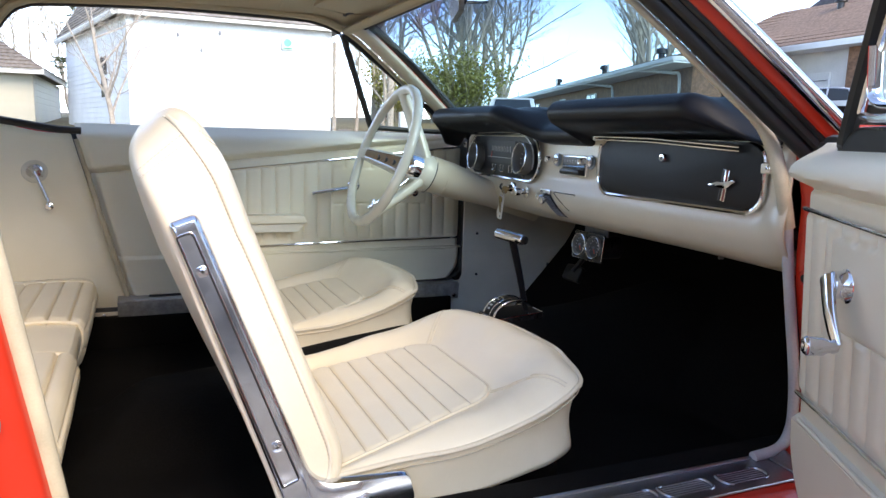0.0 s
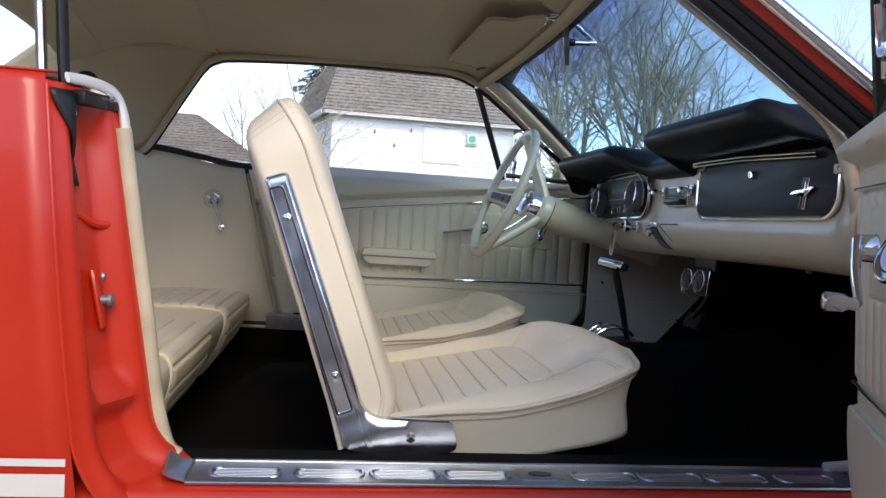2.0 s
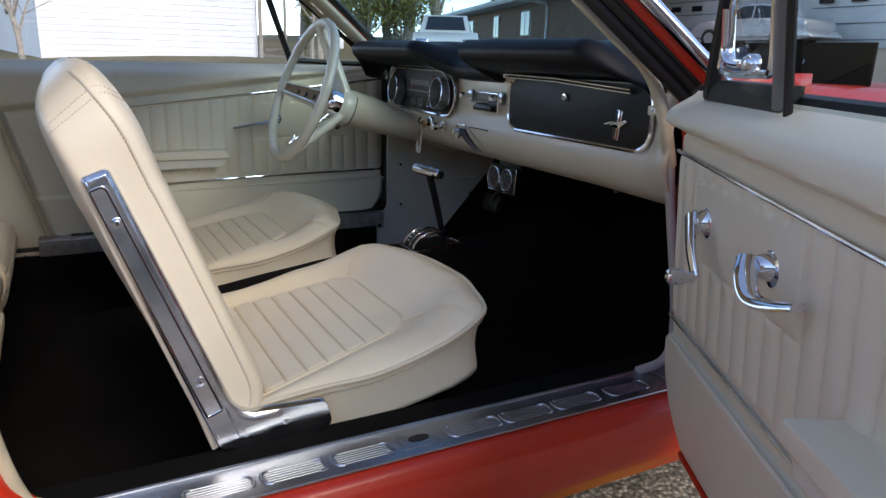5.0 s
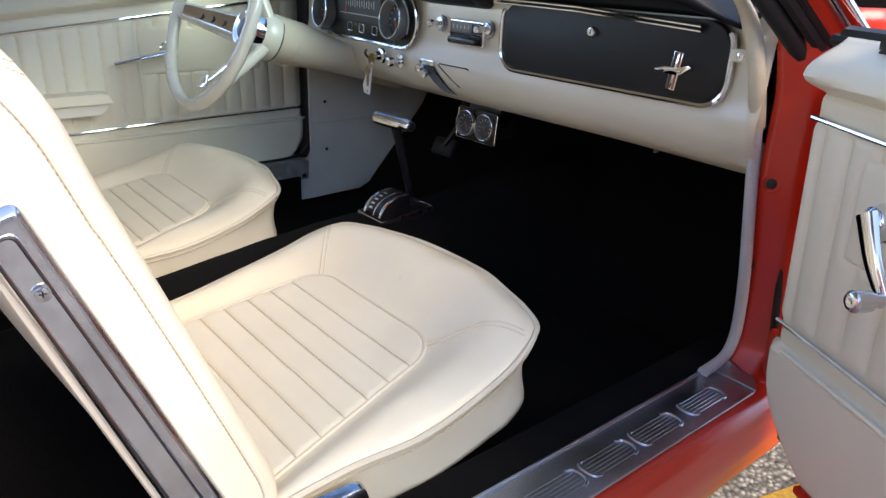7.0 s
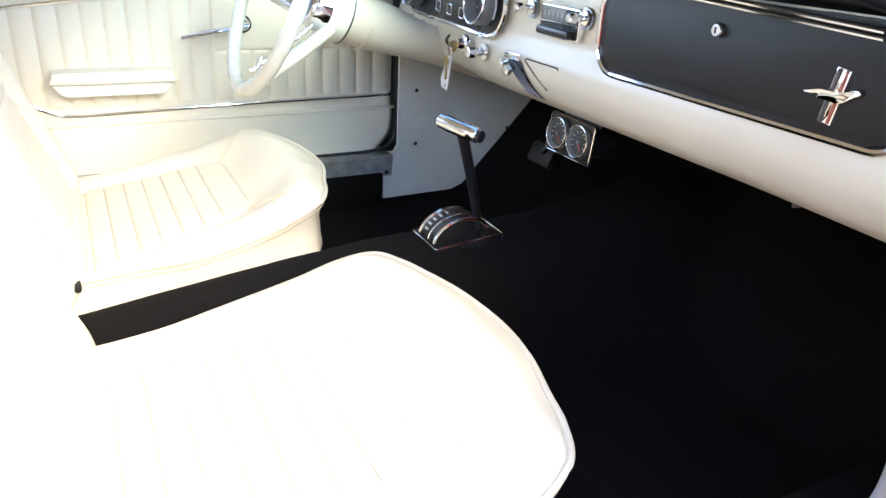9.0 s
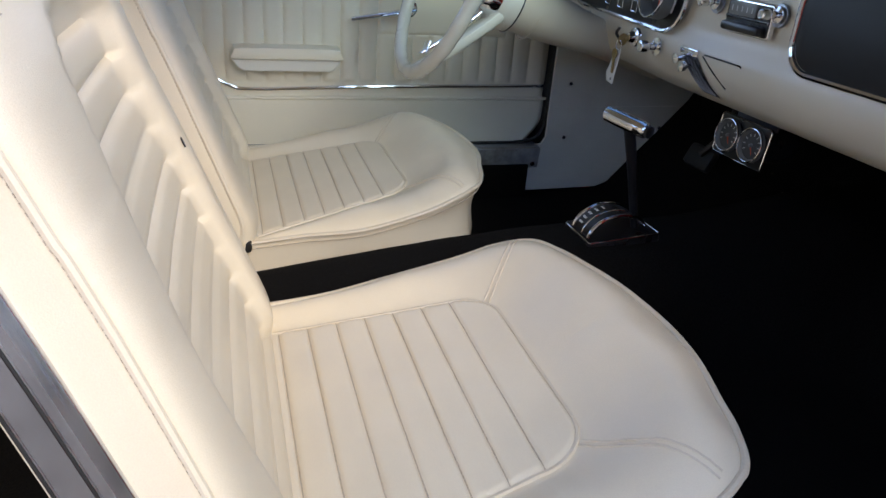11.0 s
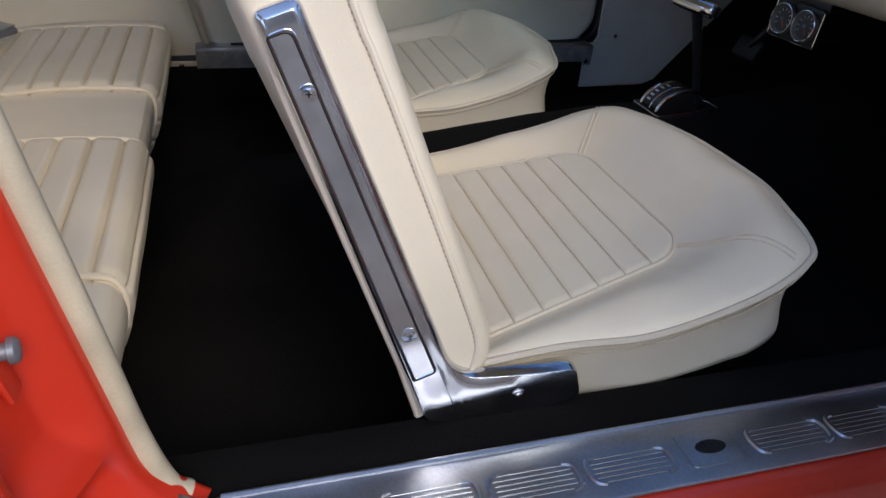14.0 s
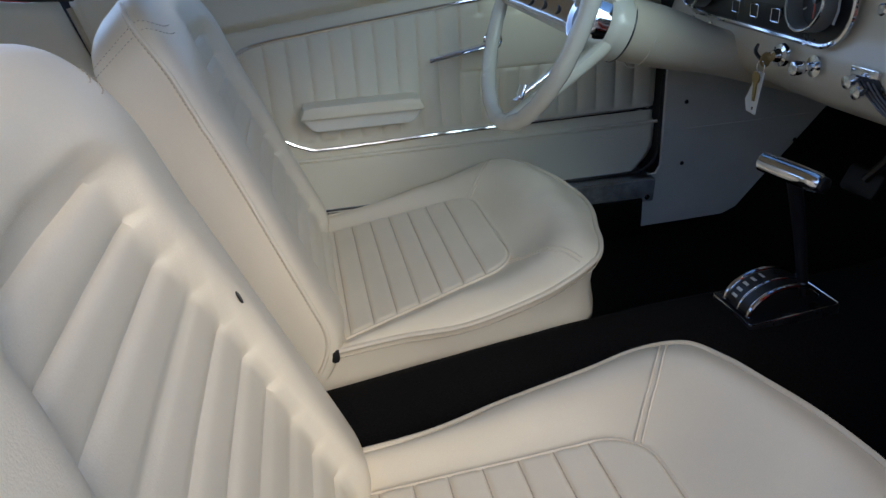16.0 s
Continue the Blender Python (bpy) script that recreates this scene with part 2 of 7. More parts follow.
def rounded(w, h, r, k=6):
    """The outline of a rounded rectangle round the origin."""
    out = []
    for cx, cy, a0 in ((w / 2 - r, h / 2 - r, 0), (-w / 2 + r, h / 2 - r, 90), (-w / 2 + r, -h / 2 + r, 180), (w / 2 - r, -h / 2 + r, 270)):
        for s in range(k + 1):
            a = radians(a0 + 90 * s / k)
            out.append((cx + r * math.cos(a), cy + r * math.sin(a)))
    return out


def slab(outline, depth, m=None, bevel=0.0, bm=None):
    """A plate: an outline in the local xy plane, drawn out along z."""
    own = bmesh.new()
    a = [own.verts.new((x, y, 0)) for x, y in outline]
    b = [own.verts.new((x, y, depth)) for x, y in outline]
    n = len(a)
    own.faces.new(a)
    top = own.faces.new(b)
    for k in range(n):
        own.faces.new((a[k], a[(k + 1) % n], b[(k + 1) % n], b[k]))
    if bevel:
        bmesh.ops.bevel(own, geom=list(top.edges), offset=bevel, segments=3, profile=0.5, affect="EDGES")
    own.transform(m or Matrix())
    return merged(own, bm)


def along(p, d, up=(0, 0, 1)):
    """A pose at p with its z along d and its x near up."""
    d = Vector(d).normalized()
    x = Vector(up)
    x = (x - d * x.dot(d)).normalized()
    y = d.cross(x)
    return Matrix.Translation(p) @ Matrix((x, y, d)).transposed().to_4x4()


def smooth(a, b, x):
    t = min(max((x - a) / (b - a), 0), 1)
    return t * t * (3 - 2 * t)


def mix(a, b, t):
    return a + (b - a) * t


def screw(p, d, parent, r=0.006, mat=CHROME):
    """A domed cross-head screw in a washer."""
    m = along(p, d)
    ob = part("screw", lathe(((r * 1.55, -0.001), (r * 1.5, 0.0006), (r * 1.1, 0.0012), (r, 0.0012), (r * 0.9, 0.0022), (r * 0.5, 0.0028), (0, 0.003)), m, 16), mat, parent)
    bm = box(r * 1.1, r * 0.25, 0.001, m @ pose(0, 0, 0.0028), 0)
    box(r * 0.25, r * 1.1, 0.001, m @ pose(0, 0, 0.0028), 0, bm)
    part("screw_slot", bm, BLACK, ob)
    return ob


# ---- the car's shell ----
car = thing("car_body", "red two-door hardtop coupe with a cream vinyl interior", "car")


def floor_at(u, v):
    x, y = mix(-1.2, 1.0, u), mix(-0.70, 0.665, v)
    tunnel = (mix(0.10, 0.190, smooth(-0.6, 0.30, x)) + 0.06 * smooth(0.4, 0.9, x)) * smooth(-0.68, -0.50, x)
    z = 0.212 + tunnel * math.exp(-((y + 0.03) / 0.145) ** 4)
    z = max(z, 0.212 + 1.1 * max(x - 0.665, 0))
    return x, y, z + 0.04 * smooth(-0.70, -0.80, x) + 0.0015 * noise.noise((x * 14, y * 14, 0))


sheet("floor_carpet", floor_at, 90, 60, CARPET, car, 0.01, "black carpet over the floor and tunnel")


def firewall_at(u, v):
    return 0.93 + 0.02 * v, mix(-0.72, 0.68, u), mix(0.3, 0.93, v)


sheet("firewall", firewall_at, 4, 4, CARPET, car, 0.01)


# rocker below the door opening
def rocker_at(u, v):
    prof = ((-0.680, 0.25), (-0.688, 0.318), (-0.70, 0.326), (-0.803, 0.326), (-0.815, 0.322), (-0.826, 0.305), (-0.832, 0.27), (-0.825, 0.22), (-0.795, 0.175), (-0.74, 0.165))
    k = v * (len(prof) - 1)
    i = min(int(k), len(prof) - 2)
    y, z = (mix(prof[i][c], prof[i + 1][c], k - i) for c in (0, 1))
    return mix(-0.78, 0.62, u), y, z


sheet("rocker_panel", rocker_at, 20, 27, RED, car, 0.004, "red painted rocker panel")


# sill plate with its embossed treads
sill_plate = part("sill_plate", box(0.955, 0.078, 0.005, pose(-0.0675, -0.7665, 0.3315), 0.002), ALUMINIUM, car, "scuffed aluminium door sill plate with embossed treads")
part("sill_plate_lip", tube([(-0.545, -0.727, 0.333), (0.410, -0.727, 0.333)], 0.004, 8), ALUMINIUM, sill_plate)
for end in (-1, 1):
    ex = -0.545 if end < 0 else 0.410

    def rise(u, v, ex=ex, end=end):
        """The rounded end of the plate, turned up a little along the windlace."""
        a = v * math.pi / 2
        y = mix(-0.7285, -0.8055, u)
        run = 0.034 * (1 - max(0, (u - 0.55) / 0.45) ** 2.5)
        return ex + end * run * v, y, 0.3345 + 0.014 * v * v * smooth(0.6, 0.0, u)
    sheet("sill_plate_end", rise, 14, 8, ALUMINIUM, sill_plate, 0.003)
    screw((ex - end * 0.004, -0.784, 0.336), (0, 0, 1), sill_plate, 0.005)
for cx, ln in [(-0.474, 0.090), (-0.367, 0.090), (-0.267, 0.090), (-0.168, 0.090), (0.014, 0.092), (0.112, 0.090), (0.212, 0.090), (0.322, 0.088)]:
    bm = bmesh.new()
    for end in (-1, 1):
        tube(curve([(cx + end * (ln / 2 - 0.012), -0.788, 0.3335), (cx + end * (ln / 2 - 0.003), -0.784, 0.3345), (cx + end * ln / 2, -0.772, 0.3350), (cx + end * (ln / 2 - 0.003), -0.760, 0.3345), (cx + end * (ln / 2 - 0.012), -0.756, 0.3335)], 4), 0.0026, 6, bm=bm)
    for k in range(6):
        yy = -0.772 + (k - 2.5) * 0.0056
        tube([(cx - ln / 2 + 0.006, yy, 0.3338), (cx + ln / 2 - 0.006, yy, 0.3338)], 0.0009, 5, bm=bm)
    part("tread", bm, ALUMINIUM, sill_plate)
badge = part("badge_plate", slab(rounded(0.062, 0.042, 0.004), 0.0015, pose(-0.078, -0.769, 0.334), 0.0005), ALUMINIUM, sill_plate)
part("badge_oval", slab([(0.017 * math.cos(a * math.pi / 16), 0.0085 * math.sin(a * math.pi / 16)) for a in range(32)], 0.0012, pose(-0.078, -0.769, 0.3354)), BLACK, badge, "dark oval badge")


part("sill_carpet", box(1.24, 0.062, 0.03, pose(-0.075, -0.6955, 0.3165), 0.004), CARPET, car, "black carpet edge inside the sill")


# front door post, facing back
def post_at(u, v):
    z = mix(0.318, 0.87, u)
    prof = ((0.430, -0.719), (0.429, -0.727), (0.433, -0.742), (0.440, -0.765), (0.452, -0.775), (0.458, -0.795), (0.49, -0.815), (0.62, -0.825))
    k = v * (len(prof) - 1)
    i = min(int(k), len(prof) - 2)
    x, y = (mix(prof[i][c], prof[i + 1][c], k - i) for c in (0, 1))
    return x + 0.002 + 0.040 * smooth(0.68, 0.44, z) - 0.060 * max(0, (0.38 - z) / 0.062) ** 2.2 - 0.03 * smooth(0.74, 0.86, z), y - 0.016, z


post = sheet("front_door_post", post_at, 30, 28, RED, car, 0.003, "red painted door jamb")
part("jamb_hole", lathe(((0.0075, 0), (0.0075, 0.002), (0.005, 0.003), (0.0, 0.0035)), along((0.4365, -0.752, 0.634), (-1, -0.35, 0)), 16), RUBBER, post, "black rubber plug")
part("jamb_hole_rim", tube([Vector((0.4375, -0.752, 0.634)) + 0.012 * (math.cos(a * math.pi / 10) * Vector((0.33, -0.94, 0)) + math.sin(a * math.pi / 10) * Vector((0, 0, 1))) for a in range(20)], 0.003, 6, True), RED, post)
for z in (0.40, 0.50):
    part("jamb_bolt", lathe(((0.005, 0), (0.005, 0.004), (0, 0.005)), along((0.424 + 0.042 * smooth(0.68, 0.44, z), -0.738, z), (-1, 0.2, 0)), 8), RUBBER, post)
part("jamb_groove", tube(curve([(0.452, -0.772, 0.80), (0.458, -0.772, 0.65), (0.474, -0.774, 0.54), (0.482, -0.778, 0.44), (0.484, -0.786, 0.36)], 6), 0.006, 8), RUBBER, post, "black seal groove")
for z in (0.38, 0.74):
    part("door_hinge", box(0.05, 0.045, 0.07, pose(0.455, -0.815, z, 0, 0, 30), 0.006), RED, post, "red painted hinge")

# windlace round the opening
lace_low = curve([(0.385, -0.733, 0.338), (0.440, -0.734, 0.346), (0.461, -0.734, 0.375), (0.462, -0.734, 0.42), (0.455, -0.733, 0.48), (0.440, -0.731, 0.56), (0.426, -0.728, 0.64), (0.417, -0.724, 0.714)], 8)
part("grey_windlace", tube(lace_low, 0.0088, 10), GREY_LACE, car, "grey-white vinyl windlace")
lace_high = curve([(0.418, -0.724, 0.710), (0.406, -0.721, 0.760), (0.394, -0.716, 0.805), (0.380, -0.709, 0.843), (0.352, -0.703, 0.875), (0.295, -0.692, 0.917), (0.200, -0.652, 1.005), (0.080, -0.598, 1.112), (0.02, -0.575, 1.150), (-0.08, -0.560, 1.172), (-0.19, -0.550, 1.182), (-0.40, -0.545, 1.182), (-0.70, -0.553, 1.162)], 8)
part("cream_windlace", tube(lace_high, 0.0115, 10, taper=lambda t: 1 - 0.5 * smooth(0.20, 0.42, t)), WINDLACE, car, "aged cream windlace along the pillar")
lace_rear = curve([(-0.572, -0.716, 0.336), (-0.588, -0.716, 0.352), (-0.604, -0.716, 0.41), (-0.621, -0.718, 0.52), (-0.644, -0.720, 0.66), (-0.662, -0.720, 0.77)], 8)
part("cream_windlace", tube(lace_rear, 0.0115, 10), WINDLACE, car, "aged cream windlace along the rear jamb")
part("windlace_cap", tube(curve([(-0.660, -0.712, 0.768), (-0.664, -0.713, 0.792), (-0.669, -0.722, 0.810), (-0.674, -0.750, 0.816), (-0.680, -0.800, 0.815), (-0.686, -0.850, 0.810)], 6), 0.0135, 12, flat=0.45, up=(1, 0, 0.3), taper=lambda t: 1 - 0.55 * t), WHITE_PAINT, car, "white folded cap over the end of the windlace")

pillar = [(0.50, -0.772, 0.738), (0.40, -0.736, 0.828), (0.295, -0.698, 0.922), (0.200, -0.658, 1.010), (0.080, -0.604, 1.117), (0.02, -0.581, 1.155), (-0.08, -0.566, 1.177), (-0.19, -0.556, 1.187), (-0.40, -0.551, 1.187), (-0.70, -0.562, 1.168), (-0.86, -0.585, 1.115)]


def shifted(pts, dx, dy, dz):
    return [(x + dx, y + dy, z + dz) for x, y, z in pts]


part("weatherstrip", tube(curve(shifted(pillar, 0, -0.014, 0.008), 8), 0.0135, 10), RUBBER, car, "black rubber weatherstrip round the door opening")
part("weatherstrip_lip", tube(curve(shifted(pillar, 0, -0.033, 0.020), 8), 0.010, 8), RUBBER, car)
part("weatherstrip_lip", tube(curve(shifted(pillar, 0, -0.044, 0.028), 8), 0.007, 8), RUBBER, car)
part("pillar_skin", tube(curve(shifted(pillar, 0.005, -0.052, 0.034), 8), 0.0110, 12), RED, car, "red painted windshield pillar and roof rail")
part("drip_moulding", tube(curve(shifted(pillar, 0.007, -0.069, 0.042), 8), 0.0150, 12, flat=0.8), CHROME, car, "chrome drip moulding")
part("gasket_end", lathe(((0.02, -0.03), (0.024, 0), (0.02, 0.03), (0, 0.032)), along((0.46, -0.77, 0.79), (0.6, 0, -0.8)), 12), RUBBER, car)


# roof
def roof_at(u, v):
    x, y = mix(0.10, -1.17, u), mix(-0.63, 0.57, v)
    t = abs((y + 0.03) / 0.60)
    return x, y, 1.215 + 0.09 * (1 - t ** 2.6) - 0.05 * smooth(-0.1, 0.10, x) - 0.10 * smooth(-0.8, -1.3, x)


sheet("roof_panel", roof_at, 30, 30, RED, car, 0.003, "red roof panel", offset=1.0)


def headliner_at(u, v):
    x, y = mix(0.150, -1.19, u), mix(-0.592, 0.555, v)
    t = abs((y + 0.01) / 0.565)
    z = 1.148 + 0.070 * (1 - t ** 2.4) - 0.012 * smooth(-0.05, 0.085, x) - 0.13 * smooth(-0.90, -1.32, x) * (1 - 0.2 * t)
    sag = 0.006 * abs(math.sin((x + 0.15) * math.pi / 0.31)) ** 0.7
    return x, y, z + sag * (1 - t ** 4) + 0.002 * noise.noise((x * 5, y * 5, 3))


headliner = sheet("headliner", headliner_at, 90, 40, HEADLINER, car, 0.004, "beige cloth headliner with stitched bow seams", offset=-1.0)
sheet("headliner_hem", lambda u, v: (mix(0.10, -0.86, u), mix(-0.590, -0.566, v), mix(headliner_at((0.150 - mix(0.10, -0.86, u)) / 1.34, 0.0)[2], 1.196 - 0.03 * smooth(-0.03, 0.10, mix(0.10, -0.86, u)) - 0.05 * smooth(-0.6, -0.86, mix(0.10, -0.86, u)), v)), 30, 3, RUBBER, headliner, 0.003, "black rubber edge of the headliner")
for sx in (-0.15, -0.46, -0.77, -1.08):
    u = (0.150 - sx) / (0.150 + 1.19)
    part("headliner_seam", tube([Vector(headliner_at(u, 0.02 + 0.96 * k / 30)) - Vector((0, 0, 0.0025)) for k in range(31)], 0.0022, 6), HEADLINER, headliner)


def sail_at(side):
    def at(u, v):
        a = Vector((mix(-0.966, -0.742, v) - 0.012 * math.sin(v * math.pi), mix(0.628, 0.538, v), mix(0.852, 1.175, v)))
        b = Vector((mix(-1.60, -1.26, v), mix(0.60, 0.50, v), mix(0.88, 1.12, v)))
        p = a.lerp(b, u)
        p.y -= 0.012 * math.sin(u * math.pi)
        return p.x, p.y if side > 0 else -0.02 - p.y, p.z
    return at


for side in (1, -1):
    sail = sheet("sail_panel", sail_at(side), 16, 16, HEADLINER, car, 0.006, "beige cloth sail panel beside the rear window")
    at = sail_at(side)
    part("sail_seam", tube([at(0.45 + 0.12 * math.sin(k / 20 * 3), k / 20) for k in range(21)], 0.0025, 6), HEADLINER, sail)
part("dome_lamp", lathe(((0.03, 0), (0.03, 0.008), (0.02, 0.014), (0, 0.016)), along((-1.13, 0.545, 1.04), (0.1, -1, 0)), 18), BLACK, car, "black round trim button")

# side window surround on the far side
far_rail = [(-0.985, 0.632, 0.838), (-0.958, 0.624, 0.866), (-0.868, 0.588, 1.005), (-0.806, 0.562, 1.095), (-0.765, 0.55, 1.124), (-0.69, 0.541, 1.136), (-0.40, 0.532, 1.150), (-0.12, 0.524, 1.150), (-0.03, 0.524, 1.142), (0.03, 0.532, 1.122)]
part("roof_rail_trim", tube(curve(far_rail, 8), 0.009, 8), RUBBER, car, "dark weatherstrip along the window opening")
part("roof_rail_lace", tube(curve(shifted(far_rail, 0, -0.016, 0.006), 8), 0.010, 8), HEADLINER, car)

# far windshield pillar
far_pillar = [(0.06, 0.512, 1.140), (0.12, 0.520, 1.105), (0.25, 0.566, 1.016), (0.385, 0.618, 0.918), (0.45, 0.645, 0.868)]
part("pillar_trim", tube(curve(far_pillar, 8), 0.030, 12, flat=0.55), PAINTED, car, "cream painted pillar trim")
part("pillar_trim_bead", tube(curve(shifted(far_pillar, -0.024, 0.016, -0.012), 8), 0.006, 8), WINDLACE, car)
part("windshield_gasket", tube(curve(shifted(far_pillar, 0.030, -0.010, 0.014), 8), 0.012, 8), RUBBER, car, "black rubber windshield gasket")
part("outer_pillar_skin", tube(curve(shifted(far_pillar, 0.02, 0.045, 0.02), 8), 0.024, 10), RED, car)


# windshield
def shield_at(u, v):
    y = mix(-0.66, 0.62, u)
    t = (y + 0.02) / 0.64
    top = Vector((0.135 - 0.055 * t * t, y * 0.86, 1.158 - 0.026 * t * t))
    low = Vector((0.66 - 0.215 * t * t, y * 1.07, 0.885 - 0.03 * t * t))
    p = low.lerp(top, v)
    p.x += 0.018 * math.sin(v * math.pi)
    p.z += 0.018 * math.sin(v * math.pi)
    return p


part("windshield", grid(shield_at, 30, 12), WINDSHIELD, car, "tinted windshield with a blue shade band")
part("header_gasket", tube([shield_at(k / 30, 1.0) for k in range(31)], 0.010, 8), RUBBER, car)
part("header_trim", tube([Vector(shield_at(k / 30, 1.0)) + Vector((-0.03, 0, -0.006)) for k in range(31)], 0.018, 10, flat=0.6), HEADLINER, car)
part("base_gasket", tube([shield_at(k / 30, 0.0) for k in range(31)], 0.010, 8), RUBBER, car)


# rear window, shelf
def rear_glass_at(u, v):
    return mix(-1.18, -1.64, u), mix(-0.54, 0.52, v), mix(1.10, 0.845, u) + 0.02 * math.sin(v * math.pi)


part("rear_window", grid(rear_glass_at, 6, 12), CLEAR, car)
sheet("parcel_shelf", lambda u, v: (mix(-1.28, -1.66, u), mix(-0.62, 0.60, v), 0.83), 4, 4, TRIM, car, 0.012)


# cowl, hood and fenders
def hood_at(u, v):
    x, y = mix(0.60, 2.35, u), mix(-0.62, 0.58, v)
    t = (y + 0.02) / 0.60
    x0 = x - (0.12 * t * t) * (1 - u)
    return x0, y, 0.862 - 0.055 * u - 0.04 * t ** 4 + 0.012 * math.exp(-(t / 0.25) ** 2)


sheet("hood", hood_at, 20, 24, RED, car, 0.003, "red hood")


def fender_at(side):
    def at(u, v):
        x = mix(0.50, 2.40, u)
        prof = ((0.60, 0.832), (0.68, 0.856), (0.76, 0.852), (0.815, 0.815), (0.83, 0.72), (0.835, 0.60), (0.825, 0.45), (0.80, 0.25))
        k = v * (len(prof) - 1)
        i = min(int(k), len(prof) - 2)
        y, z = (mix(prof[i][c], prof[i + 1][c], k - i) for c in (0, 1))
        if z < 0.62 and abs(x - 1.62) < 0.36:
            z = max(z, 0.30 + math.sqrt(max(0.36 ** 2 - (x - 1.62) ** 2, 0)))
        return x, side * y - 0.02, z - 0.05 * u
    return at


for side in (1, -1):
    sheet("fender", fender_at(side), 50, 28, RED, car, 0.003, "red front fender")
for side in (1, -1):
    wheel = part("front_wheel", lathe(((0.10, -0.09), (0.29, -0.10), (0.31, -0.07), (0.315, 0.0), (0.31, 0.07), (0.29, 0.095), (0.20, 0.09), (0.18, 0.07), (0, 0.065)), along((1.62, side * 0.70 - 0.02, 0.315), (0, side, 0)), 40), RUBBER, car, "black tyre")
    part("wheel_cover", lathe(((0.19, 0.085), (0.185, 0.095), (0.08, 0.10), (0.05, 0.115), (0, 0.118)), along((1.62, side * 0.70 - 0.02, 0.315), (0, side, 0)), 32), CHROME, wheel)
for y0, y1 in ((-0.42, 0.02), (0.16, 0.56)):
    part("wiper", tube(curve([(0.70, y0, 0.872), (0.66, mix(y0, y1, 0.5), 0.893), (0.61, y1, 0.900)], 6), 0.006, 6), BLACK, car, "black windshield wiper")


# far quarter trim
def rear_edge(z):
    return -0.545 - 0.25 * (z - 0.318)


def quarter_at(u, v):
    z = mix(0.285, 0.815, v)
    x = mix(rear_edge(z) - 0.012, -1.30, u)
    top = 0.815 + 0.045 * smooth(-0.72, -0.96, x)
    z = mix(0.285, top, v)
    return x, 0.682 - 0.03 * smooth(0.55, 0.85, z) - 0.02 * u + 0.012 * smooth(0.36, 0.28, z), z


quarter = sheet("quarter_trim", quarter_at, 24, 24, TRIM, car, 0.008, "cream vinyl rear quarter trim panel")
# black sheets added behind the far door's gaps to keep them dark
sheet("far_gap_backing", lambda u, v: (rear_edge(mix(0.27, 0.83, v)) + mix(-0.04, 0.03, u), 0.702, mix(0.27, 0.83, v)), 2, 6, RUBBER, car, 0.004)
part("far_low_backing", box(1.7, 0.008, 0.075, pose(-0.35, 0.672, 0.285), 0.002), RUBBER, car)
part("quarter_belt", tube(curve([(-0.655, 0.652, 0.822), (-0.72, 0.65, 0.826), (-0.82, 0.644, 0.842), (-0.96, 0.634, 0.862), (-1.2, 0.62, 0.868)], 8), 0.010, 8), RUBBER, car, "black window felt")
part("quarter_sill_strip", box(0.19, 0.008, 0.022, pose(-0.665, 0.664, 0.300), 0.002), PAINTED, quarter, "cream painted strip")
for x in (-0.70, -0.62):
    screw((x, 0.660, 0.300), (0, -1, 0), quarter, 0.004)
crank = part("quarter_crank", lathe(((0.032, 0), (0.032, 0.006), (0.025, 0.016), (0.018, 0.024), (0, 0.026)), along((-0.772, 0.662, 0.712), (0, -1, 0)), 20), CHROME, quarter, "chrome quarter window crank")
part("crank_arm", tube([(-0.772, 0.640, 0.712), (-0.755, 0.636, 0.670), (-0.738, 0.632, 0.626)], 0.009, 8, flat=0.6), CHROME, crank)
part("crank_knob", lathe(((0.008, 0), (0.010, 0.006), (0.010, 0.02), (0, 0.023)), along((-0.737, 0.632, 0.622), (0, -1, 0)), 14), CHROME, crank)
part("rear_door_seal", tube([(rear_edge(z) - 0.004, 0.672, z) for z in (0.30, 0.4, 0.5, 0.6, 0.7, 0.80)], 0.007, 8), WINDLACE, car)
hook = part("coat_hook", tube(curve([(-0.762, 0.52, 1.168), (-0.760, 0.508, 1.150), (-0.758, 0.498, 1.140), (-0.757, 0.488, 1.146)], 5), 0.005, 8), CHROME, car, "chrome coat hook")

# far kick panel and sill
kick_outline = [(0.449, 0.228), (0.56, 0.230), (0.655, 0.232), (0.69, 0.246), (0.735, 0.286), (0.838, 0.395), (0.89, 0.465), (0.93, 0.53), (0.95, 0.70), (0.488, 0.70), (0.488, 0.372), (0.478, 0.355), (0.449, 0.352)]
kick = part("kick_panel", slab([(x, z) for x, z in kick_outline], 0.008, Matrix(((1, 0, 0, 0), (0, 0, 1, 0.632), (0, 1, 0, 0), (0, 0, 0, 1)))), KICK, car, "grey-white cardboard kick panel")
for x, z in ((0.538, 0.513), (0.540, 0.372), (0.822, 0.395)):
    part("panel_clip", lathe(((0.005, 0), (0.004, 0.002), (0, 0.003)), along((x, 0.632, z), (0, -1, 0)), 10), BLACK, kick)
part("kick_crease", tube([(0.49, 0.631, 0.452), (0.66, 0.631, 0.453), (0.86, 0.631, 0.455)], 0.0015, 6), KICK, kick)
part("far_sill_plate", box(1.05, 0.012, 0.056, pose(-0.058, 0.618, 0.324, 8), 0.003), SCUFFED, car, "scuffed aluminium sill plate edge")
part("far_sill_top", box(1.05, 0.075, 0.010, pose(-0.058, 0.658, 0.348), 0.003), ALUMINIUM, car)
screw((0.450, 0.613, 0.308), (0, -1, 0), car, 0.004)
